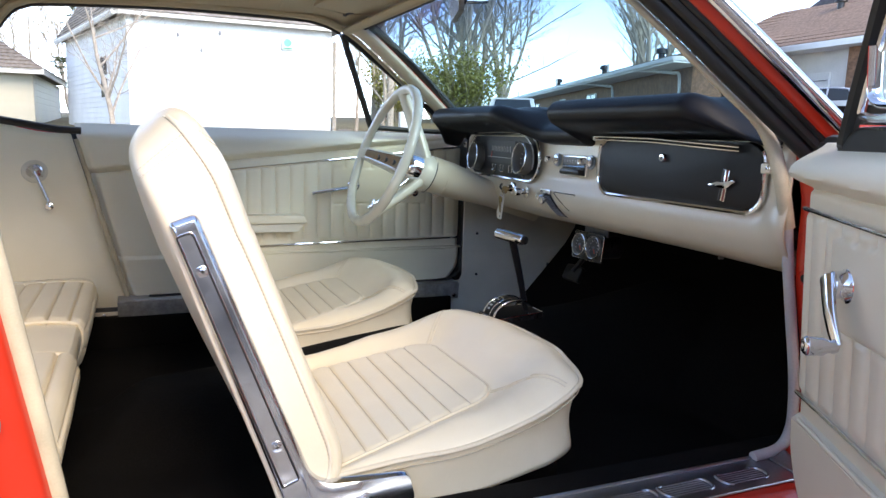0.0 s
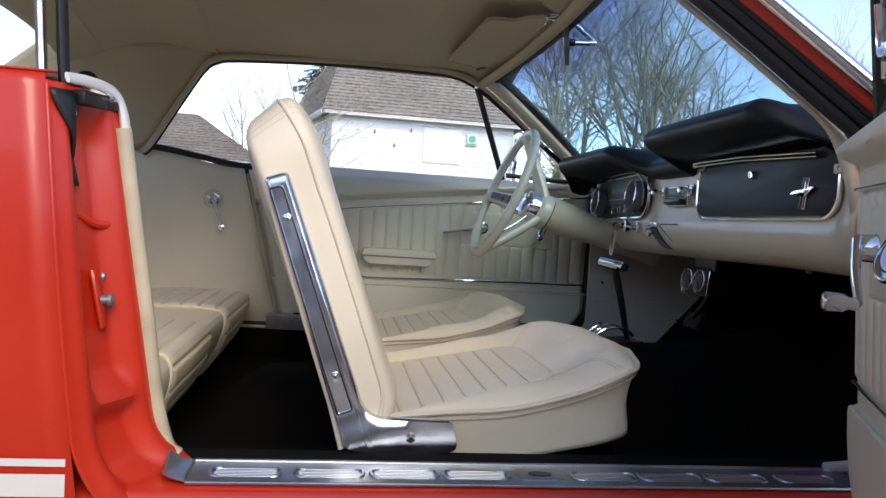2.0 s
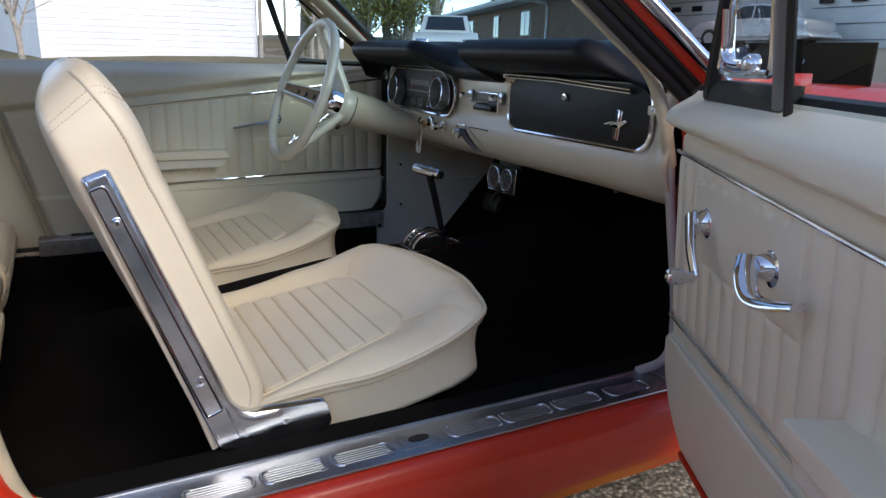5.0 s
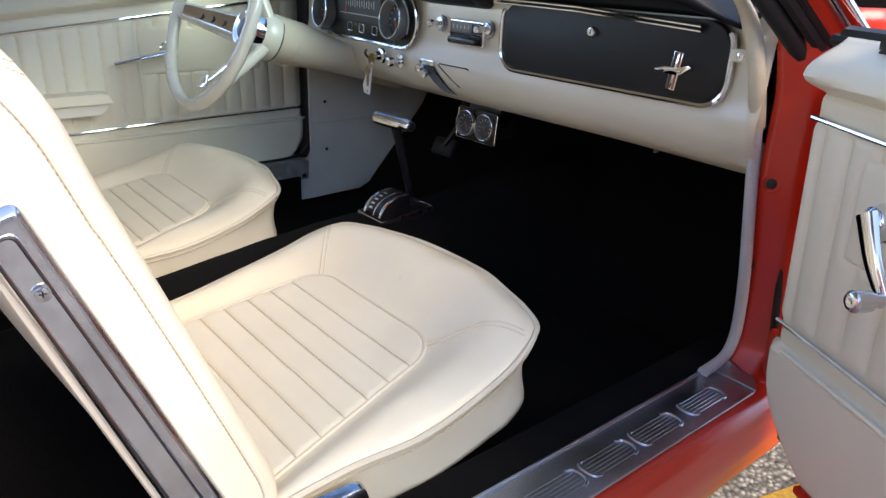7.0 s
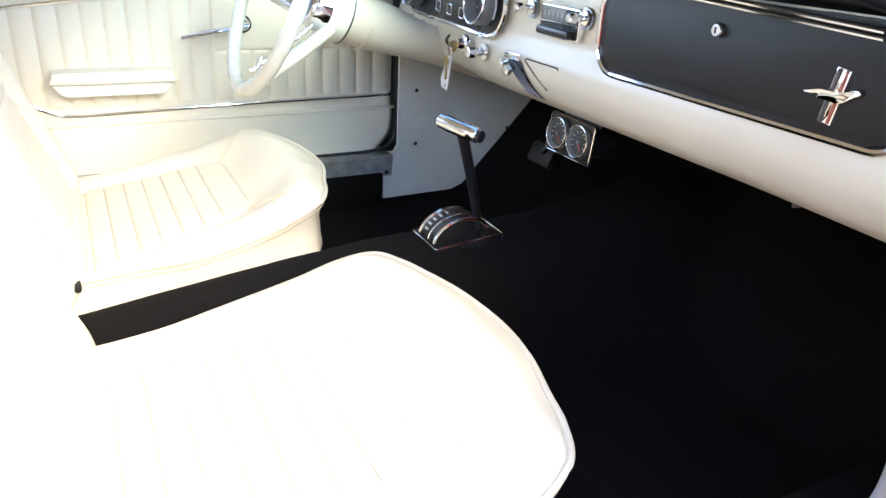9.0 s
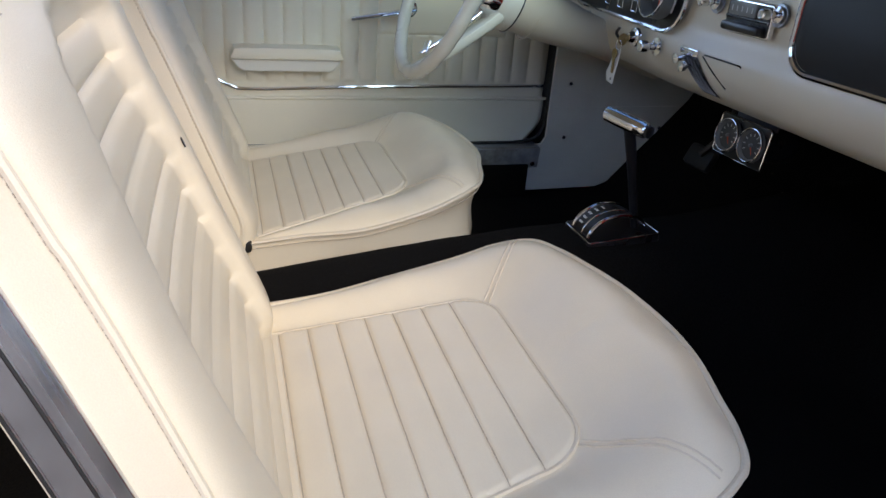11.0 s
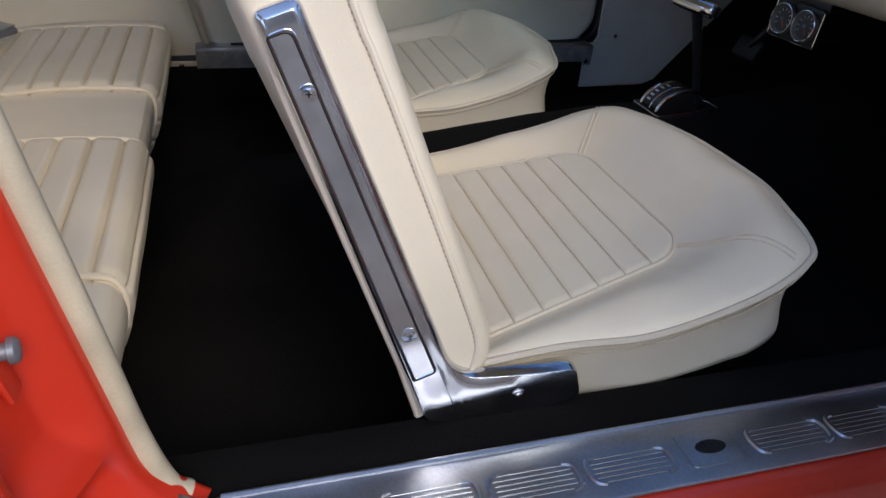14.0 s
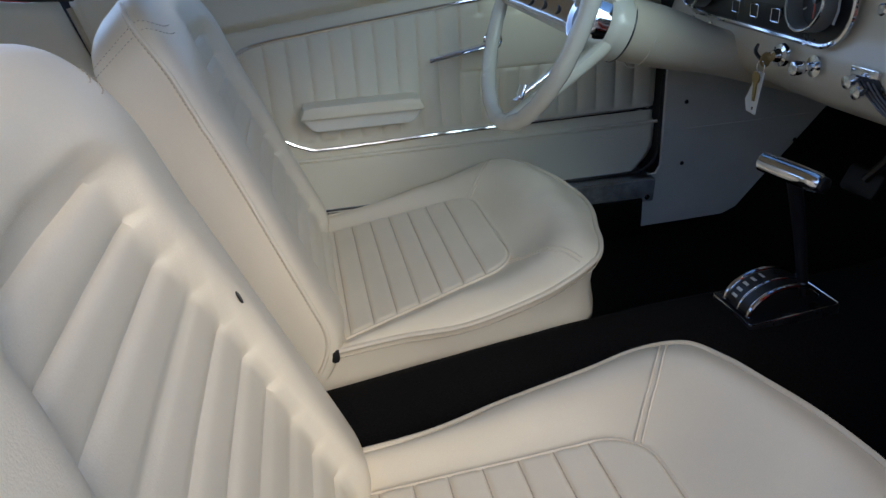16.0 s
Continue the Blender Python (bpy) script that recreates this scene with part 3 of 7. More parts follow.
part("far_rocker", box(1.9, 0.13, 0.15, pose(-0.2, 0.745, 0.23), 0.02), RED, car)
part("far_sill_side", box(1.59, 0.03, 0.11, pose(-0.355, 0.624, 0.252), 0.005), CARPET, car, "black carpeted sill side")
part("far_front_jamb", box(0.020, 0.16, 0.56, pose(0.501, 0.715, 0.57), 0.003), RUBBER, car)
# one more black sheet, darkening the gap at the door's lower front corner
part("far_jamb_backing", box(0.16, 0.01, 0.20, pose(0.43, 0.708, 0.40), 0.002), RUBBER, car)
part("far_jamb_bead", tube(curve([(0.491, 0.655, 0.70), (0.491, 0.655, 0.45), (0.489, 0.655, 0.402), (0.472, 0.652, 0.372), (0.425, 0.65, 0.357), (0.25, 0.65, 0.355), (-0.50, 0.65, 0.355)], 8), 0.004, 8), RUBBER, car)
sheet("far_door_skin", lambda u, v: (mix(-2.3, 0.62, u), 0.80 + 0.025 * math.sin(v * math.pi), mix(0.2, 0.83, v)), 6, 10, RED, car, 0.003)


# rear door jamb, facing ahead
def lace_x(z):
    return -0.588 - 0.172 * (z - 0.353)


def jamb_at(u, v):
    z = mix(0.30, 0.808, u)
    inner, outer = lace_x(z) - 0.006, -0.664 - 0.12 * (z - 0.38)
    y = mix(-0.712, -0.833 - 0.018 * math.sin(min(max((z - 0.2) / 0.62, 0), 1) * math.pi), v)
    x = mix(inner, outer, v ** 1.3)
    well = smooth(0.18, 0.32, v) * smooth(0.80, 0.66, v)
    deep = 0.026 * well * (smooth(0.42, 0.47, z) * smooth(0.80, 0.74, z) + 0.8 * smooth(0.43, 0.40, z) * smooth(0.31, 0.35, z))
    lip = 0.006 * math.exp(-((v - 0.86) / 0.06) ** 2)
    foot = 0.075 * max(0, (0.40 - z) / 0.10) ** 2
    return x - deep + lip + foot * (1 - 0.5 * v), y, z


jamb = sheet("rear_door_jamb", jamb_at, 60, 40, RED, car, 0.003, "red painted rear door jamb with pressed recesses")
plate = part("striker_plate", box(0.006, 0.022, 0.075, pose(-0.664, -0.774, 0.552, 0, -12, 0), 0.003), RED, jamb, "worn red painted striker plate")
part("striker_pin", lathe(((0.006, 0), (0.006, 0.008), (0.009, 0.009), (0.009, 0.013), (0.007, 0.015), (0, 0.016)), along((-0.662, -0.773, 0.550), (1, 0.1, 0.02)), 14), GREY_METAL, plate)
for dz in (-0.026, 0.028):
    part("plate_bolt", lathe(((0.006, 0), (0.005, 0.003), (0, 0.004)), along((-0.660, -0.776, 0.552 + dz), (1, 0, 0)), 8), GREY_METAL, plate)
# a black bar stands in for the shadow inside the pressed slot
part("jamb_slot", box(0.008, 0.078, 0.007, pose(-0.692, -0.762, 0.602, 4, 0, 6), 0.002), RUBBER, jamb, "dark slot, its shadow built as a black bar")


def on_jamb(y, z, proud):
    u = (z - 0.30) / 0.508
    v = (y + 0.712) / (-0.121 - 0.018 * math.sin((z - 0.2) / 0.62 * math.pi))
    return Vector(jamb_at(u, min(max(v, 0), 1))) + Vector((proud, 0, 0))


def channel_plate_at(u, v):
    z = mix(0.800, 0.690, u)
    return on_jamb(mix(-0.838, -0.800, u) + mix(0.0, mix(0.046, 0.022, u), v), z, 0.005 + 0.004 * math.sin(v * math.pi))


part("window_channel", tube([(-0.735, -0.765, 1.03), (-0.712, -0.792, 0.84), (-0.702, -0.802, 0.775)], 0.011, 8, flat=0.6), RUBBER, jamb, "black window channel")
foot = sheet("channel_foot", channel_plate_at, 12, 8, RUBBER, jamb, 0.003, "black tapered channel plate")
for y, z in ((-0.812, 0.775), (-0.794, 0.715)):
    screw(on_jamb(y, z, 0.008), (1, 0, 0), foot, 0.003)
z, y = 0.655, -0.735
part("pressed_rib", tube(curve([on_jamb(y - 0.045, z, 0.001), on_jamb(y - 0.015, z - 0.012, 0.003), on_jamb(y + 0.020, z + 0.004, 0.001)], 6), 0.006, 8, taper=lambda t: 0.4 + 0.6 * math.sin(t * math.pi)), RED, jamb)
part("window_edge", tube([(-0.732, -0.800, 0.82), (-0.745, -0.785, 0.92), (-0.775, -0.730, 1.12)], 0.009, 8, flat=0.7), CHROME_WORN, car, "worn bright quarter window edge frame")
roller = part("window_roller", merged(box(0.016, 0.030, 0.016, pose(-0.676, -0.735, 0.799, 0, 0, -12), 0.004), box(0.018, 0.070, 0.018, pose(-0.684, -0.775, 0.797, 4, 0, -6), 0.004)), RUBBER, jamb, "black latch block")
part("roller_pin", lathe(((0.004, 0), (0.004, 0.006), (0, 0.007)), along((-0.672, -0.745, 0.803), (1, 0, 0.2)), 10), CHROME_WORN, roller)


def outer_quarter_at(u, v):
    z = mix(0.18, 0.818, v)
    x0 = -0.664 - 0.12 * (z - 0.38)
    x = mix(x0, -2.5, u)
    y = -0.832 - 0.018 * math.sin(min(max((z - 0.2) / 0.62, 0), 1) * math.pi) + 0.04 * smooth(0.26, 0.18, z)
    if abs(x + 1.12) < 0.36:
        z = max(z, 0.30 + math.sqrt(max(0.36 ** 2 - (x + 1.12) ** 2, 0)))
    return x, y, z


outer_q = sheet("outer_quarter_panel", outer_quarter_at, 60, 40, RED, car, 0.003, "glossy red rear quarter panel")
sheet("quarter_shoulder", lambda u, v: (mix(-0.715, -2.5, u), mix(-0.835, -0.64, v), 0.818 + 0.012 * math.sin(v * 2.2)), 10, 6, RED, car, 0.003)
for z0, z1 in ((0.366, 0.375), (0.330, 0.357)):
    part("white_stripe", grid(lambda u, v, z0=z0, z1=z1: (mix(-0.668, -0.82, u), -0.842 - 0.006 * math.sin((mix(z0, z1, v) - 0.2) / 0.62 * math.pi) * 2, mix(z0, z1, v)), 6, 3), WHITE_PAINT, outer_q, "white painted stripe")
wheel = part("rear_wheel", lathe(((0.10, -0.055), (0.29, -0.06), (0.31, -0.05), (0.315, 0.0), (0.31, 0.05), (0.29, 0.06), (0.20, 0.055), (0.18, 0.045), (0, 0.04)), along((-1.12, -0.78, 0.315), (0, -1, 0)), 40), RUBBER, car, "black tyre")
sheet("near_quarter_trim", lambda u, v: (mix(-0.70, -1.3, u), -0.70 + 0.03 * smooth(0.5, 0.85, mix(0.25, 0.835, v)), mix(0.25, 0.835, v)), 8, 8, TRIM, car, 0.008)
sheet("trunk_lid", lambda u, v: (mix(-1.66, -2.5, u), mix(-0.66, 0.64, v), 0.845 - 0.03 * u), 4, 6, RED, car, 0.003)
sheet("tail_panel", lambda u, v: (-2.5, mix(-0.84, 0.82, v), mix(0.2, 0.84, u)), 4, 6, RED, car, 0.003)
sheet("nose_panel", lambda u, v: (2.4, mix(-0.84, 0.82, v), mix(0.2, 0.78, u)), 4, 6, RED, car, 0.003)
sheet("underbody", lambda u, v: (mix(-2.4, 2.3, u), mix(-0.70, 0.66, v), 0.19), 4, 4, RUBBER, car, 0.01)


# ---- doors ----
def door_panel_shape(q, w, base=0.701, slope=0.112):
    """Relief of the inner door trim: q metres back from the front edge, w the height; how far it stands inboard."""
    x = 0.495 - q
    top_line = base + slope * (x + 0.40)
    n = 0.0
    n += 0.030 * smooth(top_line + 0.030, top_line + 0.050, w) * smooth(0.850, 0.80, w)   # padded roll
    n -= 0.020 * smooth(0.81, 0.845, w)
    n += 0.012 * smooth(0.471, 0.459, w) - 0.004 * math.exp(-((w - 0.465) / 0.004) ** 2)
    n -= 0.005 * math.exp(-((w - top_line - 0.030) / 0.004) ** 2)
    inside = smooth(0.500, 0.508, w) * smooth(top_line, top_line - 0.010, w)
    rear = -0.425 + 0.10 * max(0, (0.56 - w) / 0.07) ** 2 + 0.03 * max(0, (w - 0.66) / 0.05) ** 2
    inside *= smooth(rear, rear + 0.012, x)
    sx, sw = smooth(0.040, 0.052, x) * smooth(0.372, 0.360, x), smooth(0.610, 0.620, w) * smooth(0.732, 0.722, w)
    plain = sx * sw
    ridge = abs(2 * ((x / 0.0435) % 1) - 1)
    n += inside * (1 - plain) * (0.0075 * (1 - ridge ** 3) - 0.003)
    n += inside * (0.004 * plain - 0.003 * math.exp(-((sx * sw - 0.5) / 0.25) ** 2))
    return n


def door_loop(start, base, slope):
    """The bright moulding round the pleated field, as (q, w)."""
    pts = [(0.0, 0.496), (0.25, 0.494), (0.50, 0.490), (0.735, 0.484), (0.79, 0.492), (0.845, 0.524), (0.895, 0.58), (0.918, 0.64), (0.905, 0.676), (0.865, 0.703)]
    pts[0] = (start + 0.012, 0.496)
    return pts + [(q, base + slope * (0.895 - q) + 0.002) for q in (0.75, 0.55, 0.36, 0.18, start + 0.012)]


def build_door(name, label, m, side, far, start=0.0, lean=0.0, base=0.701, slope=0.112):
    """A front door, hinged at its origin: x ahead, the cabin on +y for side 1 and on -y for side -1."""
    door = thing(name, label, "car door", m)

    def at(q, w, n=0.0):
        return Vector((-q, side * (n - lean * (0.75 - w)), w))

    def inner(u, v):
        w = mix(0.318, 0.842, v)
        front = start + 0.095 * max(0, (0.44 - w) / 0.12) ** 2.4
        back = 0.495 - rear_edge(w) - 0.05 * max(0, (0.37 - w) / 0.055) ** 2
        q = mix(front, back, u)
        edge = smooth(0, 0.02, q - front) * smooth(0, 0.02, back - q)
        return at(q, w, door_panel_shape(q, w, base, slope) - 0.016 * (1 - edge))

    trim = part("door_trim", grid(inner, 300, 120), TRIM, door, "cream vinyl door trim with heat-pressed pleats")
    mod = trim.modifiers.new("thickness", "SOLIDIFY")
    mod.thickness, mod.offset = 0.004, 0
    loop = curve([at(q, w, 0.006 if w < 0.6 or q > 0.8 else 0.006) for q, w in door_loop(start, base, slope)], 8)
    part("trim_moulding", tube(loop, 0.0042 if far else 0.003, 8), CHROME if far else CHROME_WORN, trim, "thin bright moulding")
    part("trim_bead", tube([at(q, 0.465, 0.013) for q in (start + 0.040 if start else 0.003, 0.3, 0.6, 0.86)], 0.0035, 8), TRIM, trim)

    def skin(u, v):
        w = mix(0.27, 0.835, v)
        return at(mix(-0.01 + 0.11 * max(0, (0.44 - w) / 0.12) ** 2, 0.495 - rear_edge(w) + 0.02, u), w, -0.135 - 0.022 * math.sin(v * math.pi))

    if not far:
        sheet("door_skin", skin, 20, 14, RED, door, 0.003, "glossy red outer skin")
        frame = box(0.012, 0.125, 0.40, pose(-start - 0.004, side * -0.086, 0.63), 0.004)
        part("door_front_edge", frame, RED, door)
        part("door_rear_edge", box(0.012, 0.125, 0.50, pose(-1.09, side * -0.078, 0.565, 0, -12, 0), 0.004), RED, door)
        part("door_bottom_edge", box(0.90, 0.125, 0.012, pose(-0.58, side * -0.078, 0.300), 0.004), RED, door)
        part("door_seal", tube(curve([at(start + 0.01, 0.80, -0.03), at(start + 0.01, 0.55, -0.03), at(start + 0.018, 0.42, -0.03), at(start + 0.05, 0.35, -0.02), at(0.13, 0.318, -0.02), at(0.9, 0.312, -0.02), at(1.03, 0.33, -0.02)], 6), 0.008, 8), RUBBER, door)
        part("door_edge_seam", tube([at(0.03, 0.842, -0.03), at(1.12, 0.842, -0.03)], 0.012, 8), RUBBER, door)
    # belt felt
    part("belt_felt", tube([at(0.02, 0.838, -0.022), at(0.5, 0.836, -0.022), at(1.13, 0.826, -0.022)], 0.007, 8), RUBBER, door, "black window felt")
    # armrest
    pad_line = [(-0.124, 0.000), (-0.121, 0.012), (-0.112, 0.021), (-0.098, 0.0245), (0.098, 0.0245), (0.112, 0.021), (0.121, 0.012), (0.124, 0.000)]
    mid = at(0.664, 0.561, 0.0)
    lie = Matrix.Translation(mid) @ Matrix(((1, 0, 0, 0), (0, 0, side, 0), (0, 1, 0, 0), (0, 0, 0, 1)))
    arm = part("armrest", slab([(p.x, p.y) for p in curve([(x, z, 0) for x, z in pad_line], 2)], 0.062, lie, 0.003), TRIM, door, "cream padded armrest")
    part("armrest_base", slab(((-0.121, -0.001), (0.121, -0.001), (0.116, -0.010), (0.104, -0.024), (0.094, -0.028), (-0.094, -0.028), (-0.104, -0.024), (-0.116, -0.010)), 0.050, lie, 0.003), KICK, arm, "grey moulded armrest base")
    # release lever
    hub = at(0.380, 0.674, 0.0)
    inb = Vector((0, side, 0))
    lever = part("release_lever", lathe(((0.026, 0), (0.026, 0.003), (0.022, 0.005), (0.016, 0.008), (0.0135, 0.018), (0.011, 0.022), (0, 0.023)), along(hub, inb), 24), CHROME, door, "chrome door release lever")
    bend = [(0.006, 0.024, 0.0), (-0.040, 0.034, -0.008), (-0.085, 0.038, -0.014), (-0.140, 0.036, -0.024)] if far else [(0.010, 0.026, 0.006), (-0.010, 0.036, -0.006), (-0.030, 0.040, -0.020), (-0.050, 0.038, -0.024), (-0.078, 0.032, -0.018), (-0.108, 0.026, -0.008)]
    part("lever_arm", tube(curve([hub + Vector((x, side * y, z)) for x, y, z in bend], 6), 0.0112, 10, flat=0.55, taper=lambda t: 1.15 - 0.35 * t), CHROME, lever)
    # window crank
    hub = at(0.176, 0.676, 0.0)
    crank = part("window_crank", lathe(((0.025, 0), (0.025, 0.003), (0.020, 0.006), (0.017, 0.010), (0.016, 0.022), (0.011, 0.026), (0, 0.027)), along(hub, inb), 22), CHROME, door, "chrome window crank with a grey knob")
    tip = hub + Vector((-0.046, side * 0.032, -0.064)) if not far else hub + Vector((-0.020, side * 0.046, -0.022))
    part("crank_arm", tube(curve([hub + inb * 0.026 + Vector((0.004, 0, 0.008)), hub.lerp(tip, 0.5) + inb * 0.014, tip - inb * 0.004], 6), 0.0125, 8, flat=0.5, up=(0, side, 0), taper=lambda t: 1.15 - 0.45 * t), CHROME, crank)
    part("crank_knob", lathe(((0.006, -0.004), (0.008, 0.0), (0.007, 0.006), (0.0105, 0.012), (0.0115, 0.030), (0.009, 0.033), (0.004, 0.034), (0, 0.032)), along(tip, inb), 18), CHROME_WORN, crank, "ribbed metal crank knob")
    if not far:
        part("lock_button", lathe(((0.004, 0), (0.004, 0.02), (0.006, 0.024), (0, 0.028)), along(at(0.95, 0.835, 0.0), (0, 0, 1)), 10), CHROME, door)
    return door, at


far_door, far_at = build_door("driver_door", "closed driver's door with cream pleated trim and bright mouldings", pose(0.495, 0.684, 0), -1, True)
near_door, near_at = build_door("passenger_door", "open passenger door, red outside, cream pleated vinyl inside", pose(0.340, -0.805, 0, 0, 0, 61), 1, False, 0.030, 0.06, 0.722, 0.036)

# vent window of the far door
post_top, post_low, corner = Vector((-0.452, -0.128, 1.120)), Vector((-0.330, -0.040, 0.842)), Vector((-0.075, -0.040, 0.850))
vent = part("vent_post", tube([post_low, post_top], 0.011, 8, flat=0.7), RUBBER, far_door, "black vent window post")
part("vent_frame", tube(curve([post_low + Vector((0.012, 0, 0.014)), corner, corner + Vector((-0.004, -0.004, 0.02)), post_top + Vector((0.03, 0.0, -0.018)), post_top + Vector((0.014, 0, -0.03))], 5), 0.008, 8), RUBBER, vent)
bm = bmesh.new()
bm.faces.new([bm.verts.new(p) for p in (post_low, corner, post_top)])
part("vent_glass", bm, CLEAR, vent)
part("vent_latch", tube(curve([post_low + Vector((0.03, -0.012, 0.03)), post_low + Vector((0.035, -0.02, 0.06)), post_low + Vector((0.02, -0.02, 0.085))], 5), 0.007, 8), CHROME, vent)

# vent window and glass of the near door
v_low, v_top = near_at(0.343, 0.838, -0.004), near_at(0.466, 1.125, 0.062)
f_low, f_top = near_at(0.135, 0.862, -0.006), near_at(0.425, 1.135, 0.060)
vent = part("vent_post", tube([v_low, v_top], 0.0070, 10, flat=0.8), GREY_METAL, near_door, "bright vent window division post")
part("vent_frame", tube(curve([near_at(0.118, 0.838, -0.010), f_low, f_low.lerp(f_top, 0.5), f_top], 6), 0.0105, 8), RUBBER, vent, "black vent window gasket")
part("vent_frame_edge", tube([near_at(0.112, 0.846, -0.022), f_low + Vector((0.012, -0.012, 0.008)), f_top + Vector((0.012, -0.012, 0.008))], 0.004, 6), CHROME_WORN, vent)
inner = [near_at(0.185, 0.872, -0.002), f_low.lerp(f_top, 0.12) + Vector((-0.018, 0, 0)), f_low.lerp(f_top, 0.5) + Vector((-0.024, 0, 0)), f_low.lerp(f_top, 0.86) + Vector((-0.02, 0, -0.01)), v_low.lerp(v_top, 0.82) + Vector((0.014, 0, 0)), v_low.lerp(v_top, 0.5) + Vector((0.016, 0, 0)), v_low.lerp(v_top, 0.16) + Vector((0.018, 0, 0)), near_at(0.29, 0.872, -0.002)]
part("vent_inner_frame", tube(curve(inner, 6, True), 0.0050, 8, True), CHROME_WORN, vent, "bright vent window frame")
base_bm = slab(((-0.100, 0.828), (-0.125, 0.852), (-0.16, 0.862), (-0.350, 0.862), (-0.350, 0.828)), 0.022, Matrix(((1, 0, 0, 0), (0, 0, 1, -0.020), (0, 1, 0, 0), (0, 0, 0, 1))), 0.005)
part("vent_base", base_bm, RUBBER, vent, "black rubber vent window base")
latch = part("vent_latch", tube(curve([near_at(0.268, 0.882, 0.008), near_at(0.246, 0.884, 0.012), near_at(0.232, 0.894, 0.012), near_at(0.232, 0.915, 0.013), near_at(0.238, 0.945, 0.016)], 5), 0.0085, 8, flat=0.6), CHROME, vent, "chrome vent latch")
part("latch_hub", lathe(((0.012, 0), (0.012, 0.010), (0.008, 0.016), (0, 0.018)), along(near_at(0.274, 0.882, -0.006), (0, 1, 0)), 14), CHROME, latch)
bm = bmesh.new()
bm.faces.new([bm.verts.new(p) for p in (f_low, v_low, v_top, f_top)])
part("vent_glass", bm, CLEAR, vent)
part("door_glass", grid(lambda u, v: near_at(mix(mix(0.345, 0.470, v), mix(1.12, 1.06, v), u), mix(0.84, 1.13, v), mix(-0.006, 0.064, v)), 8, 6), SIDE_GLASS, near_door, "raised lightly tinted side window")
part("glass_channel", tube([near_at(0.366, 0.832, -0.004), near_at(0.486, 1.12, 0.064)], 0.005, 8), RUBBER, near_door)


# ---- front seats ----
LEAN = radians(20)
UP = Vector((-math.sin(LEAN), 0, math.cos(LEAN)))
AHEAD = Vector((math.cos(LEAN), 0, math.sin(LEAN)))


# half of the cushion's piped edge, from the rear round to the middle of the front
EDGE = ((-0.335, 0.252, 0.372), (-0.20, 0.252, 0.3855), (-0.10, 0.268, 0.398), (0.0, 0.267, 0.4225), (0.06, 0.2605, 0.444), (0.105, 0.2395, 0.4585), (0.129, 0.196, 0.462), (0.141, 0.15, 0.465), (0.163, 0.08, 0.463), (0.177, 0.0, 0.457))
EDGE_END = len(EDGE) - 1


def edge_at(k):
    """The piped edge at k nodes from the rear."""
    full = EDGE + tuple((x, -y, z) for x, y, z in EDGE[-2::-1])
    i = min(int(k), EDGE_END - 1)
    t = k - i
    a, b, c, d = (Vector(full[max(i + o, 0)]) for o in (-1, 0, 1, 2))
    return 0.5 * (2 * b + (c - a) * t + (2 * a - 5 * b + 4 * c - d) * t * t + (3 * b - a - 3 * c + d) * t ** 3)


def spine(x):
    return x if x < 0.02 else 0.02 + (x - 0.02) * 0.25


def edge_by_x(x):
    lo, hi = 0.0, float(EDGE_END)
    for _ in range(26):
        mid = (lo + hi) / 2
        lo, hi = (mid, hi) if edge_at(mid).x < x else (lo, mid)
    return lo


K_TURN = edge_by_x(0.02)


def inset_edge(x, y):
    """How far inside the pleated field of the cushion, which has rounded front corners."""
    r = 0.06
    w = 0.163 + 0.17 * max(0, -0.05 - x)
    qx, qy = x - (0.012 - r), abs(y) - (w - r)
    return r - min(max(qx, qy), 0) - math.hypot(max(qx, 0), max(qy, 0))


PLEAT_FIRST, PLEAT_STEP = -0.0405, 0.0365


def cushion_top(k, r):
    """A place on the cushion: k round the edge, r from the spine (0) out to the edge (1, or -1 on the other side)."""
    o = edge_at(k)
    sx = spine(o.x)
    x, y = mix(sx, o.x, abs(r)), o.y * r
    e = (1 - abs(r)) * math.hypot(o.x - sx, o.y)
    crown = mix(0.020, 0.035, smooth(-0.24, 0.02, o.x)) - 0.007 * smooth(0.06, 0.15, o.x)
    z = o.z + crown * (1 - math.exp(-e / 0.020))
    d = inset_edge(x, y)
    field = 0.423 + 0.22 * min(x, 0.012)
    z = mix(z, field, smooth(mix(-0.056, -0.100, smooth(-0.10, 0.03, x)), 0.0, d))
    inner = smooth(0.0, 0.006, d)
    if x < PLEAT_FIRST:
        groove = abs(2 * (((PLEAT_FIRST - x) / PLEAT_STEP) % 1) - 1)
    else:
        groove = max(0.0, 1 - 2 * (x - PLEAT_FIRST) / PLEAT_STEP)
    z += inner * 0.0036 * (1 - groove ** 7) + 0.0012 * inner
    z += 0.0014 * (1 - smooth(-0.02, 0.0, d)) * noise.noise((x * 15, y * 15, 5)) + 0.0007 * noise.noise((x * 40, y * 26, 9))
    return x, y, z


def cushion_place(x, y):
    """Where a place in the plan lies on the cushion: round the edge, and out from the spine."""
    if x < 0.02:
        k = edge_by_x(x)
        return k, max(-1, min(1, y / edge_at(k).y))
    lo, hi = K_TURN, float(EDGE_END)
    for _ in range(22):
        mid = (lo + hi) / 2
        o = edge_at(mid)
        sx = spine(o.x)
        lo, hi = (mid, hi) if (o.x - sx) * abs(y) < (x - sx) * o.y else (lo, mid)
    o = edge_at(lo)
    far = math.hypot(o.x - spine(o.x), o.y)
    return lo, math.copysign(min(1.0, math.hypot(x - spine(o.x), y) / far), y)


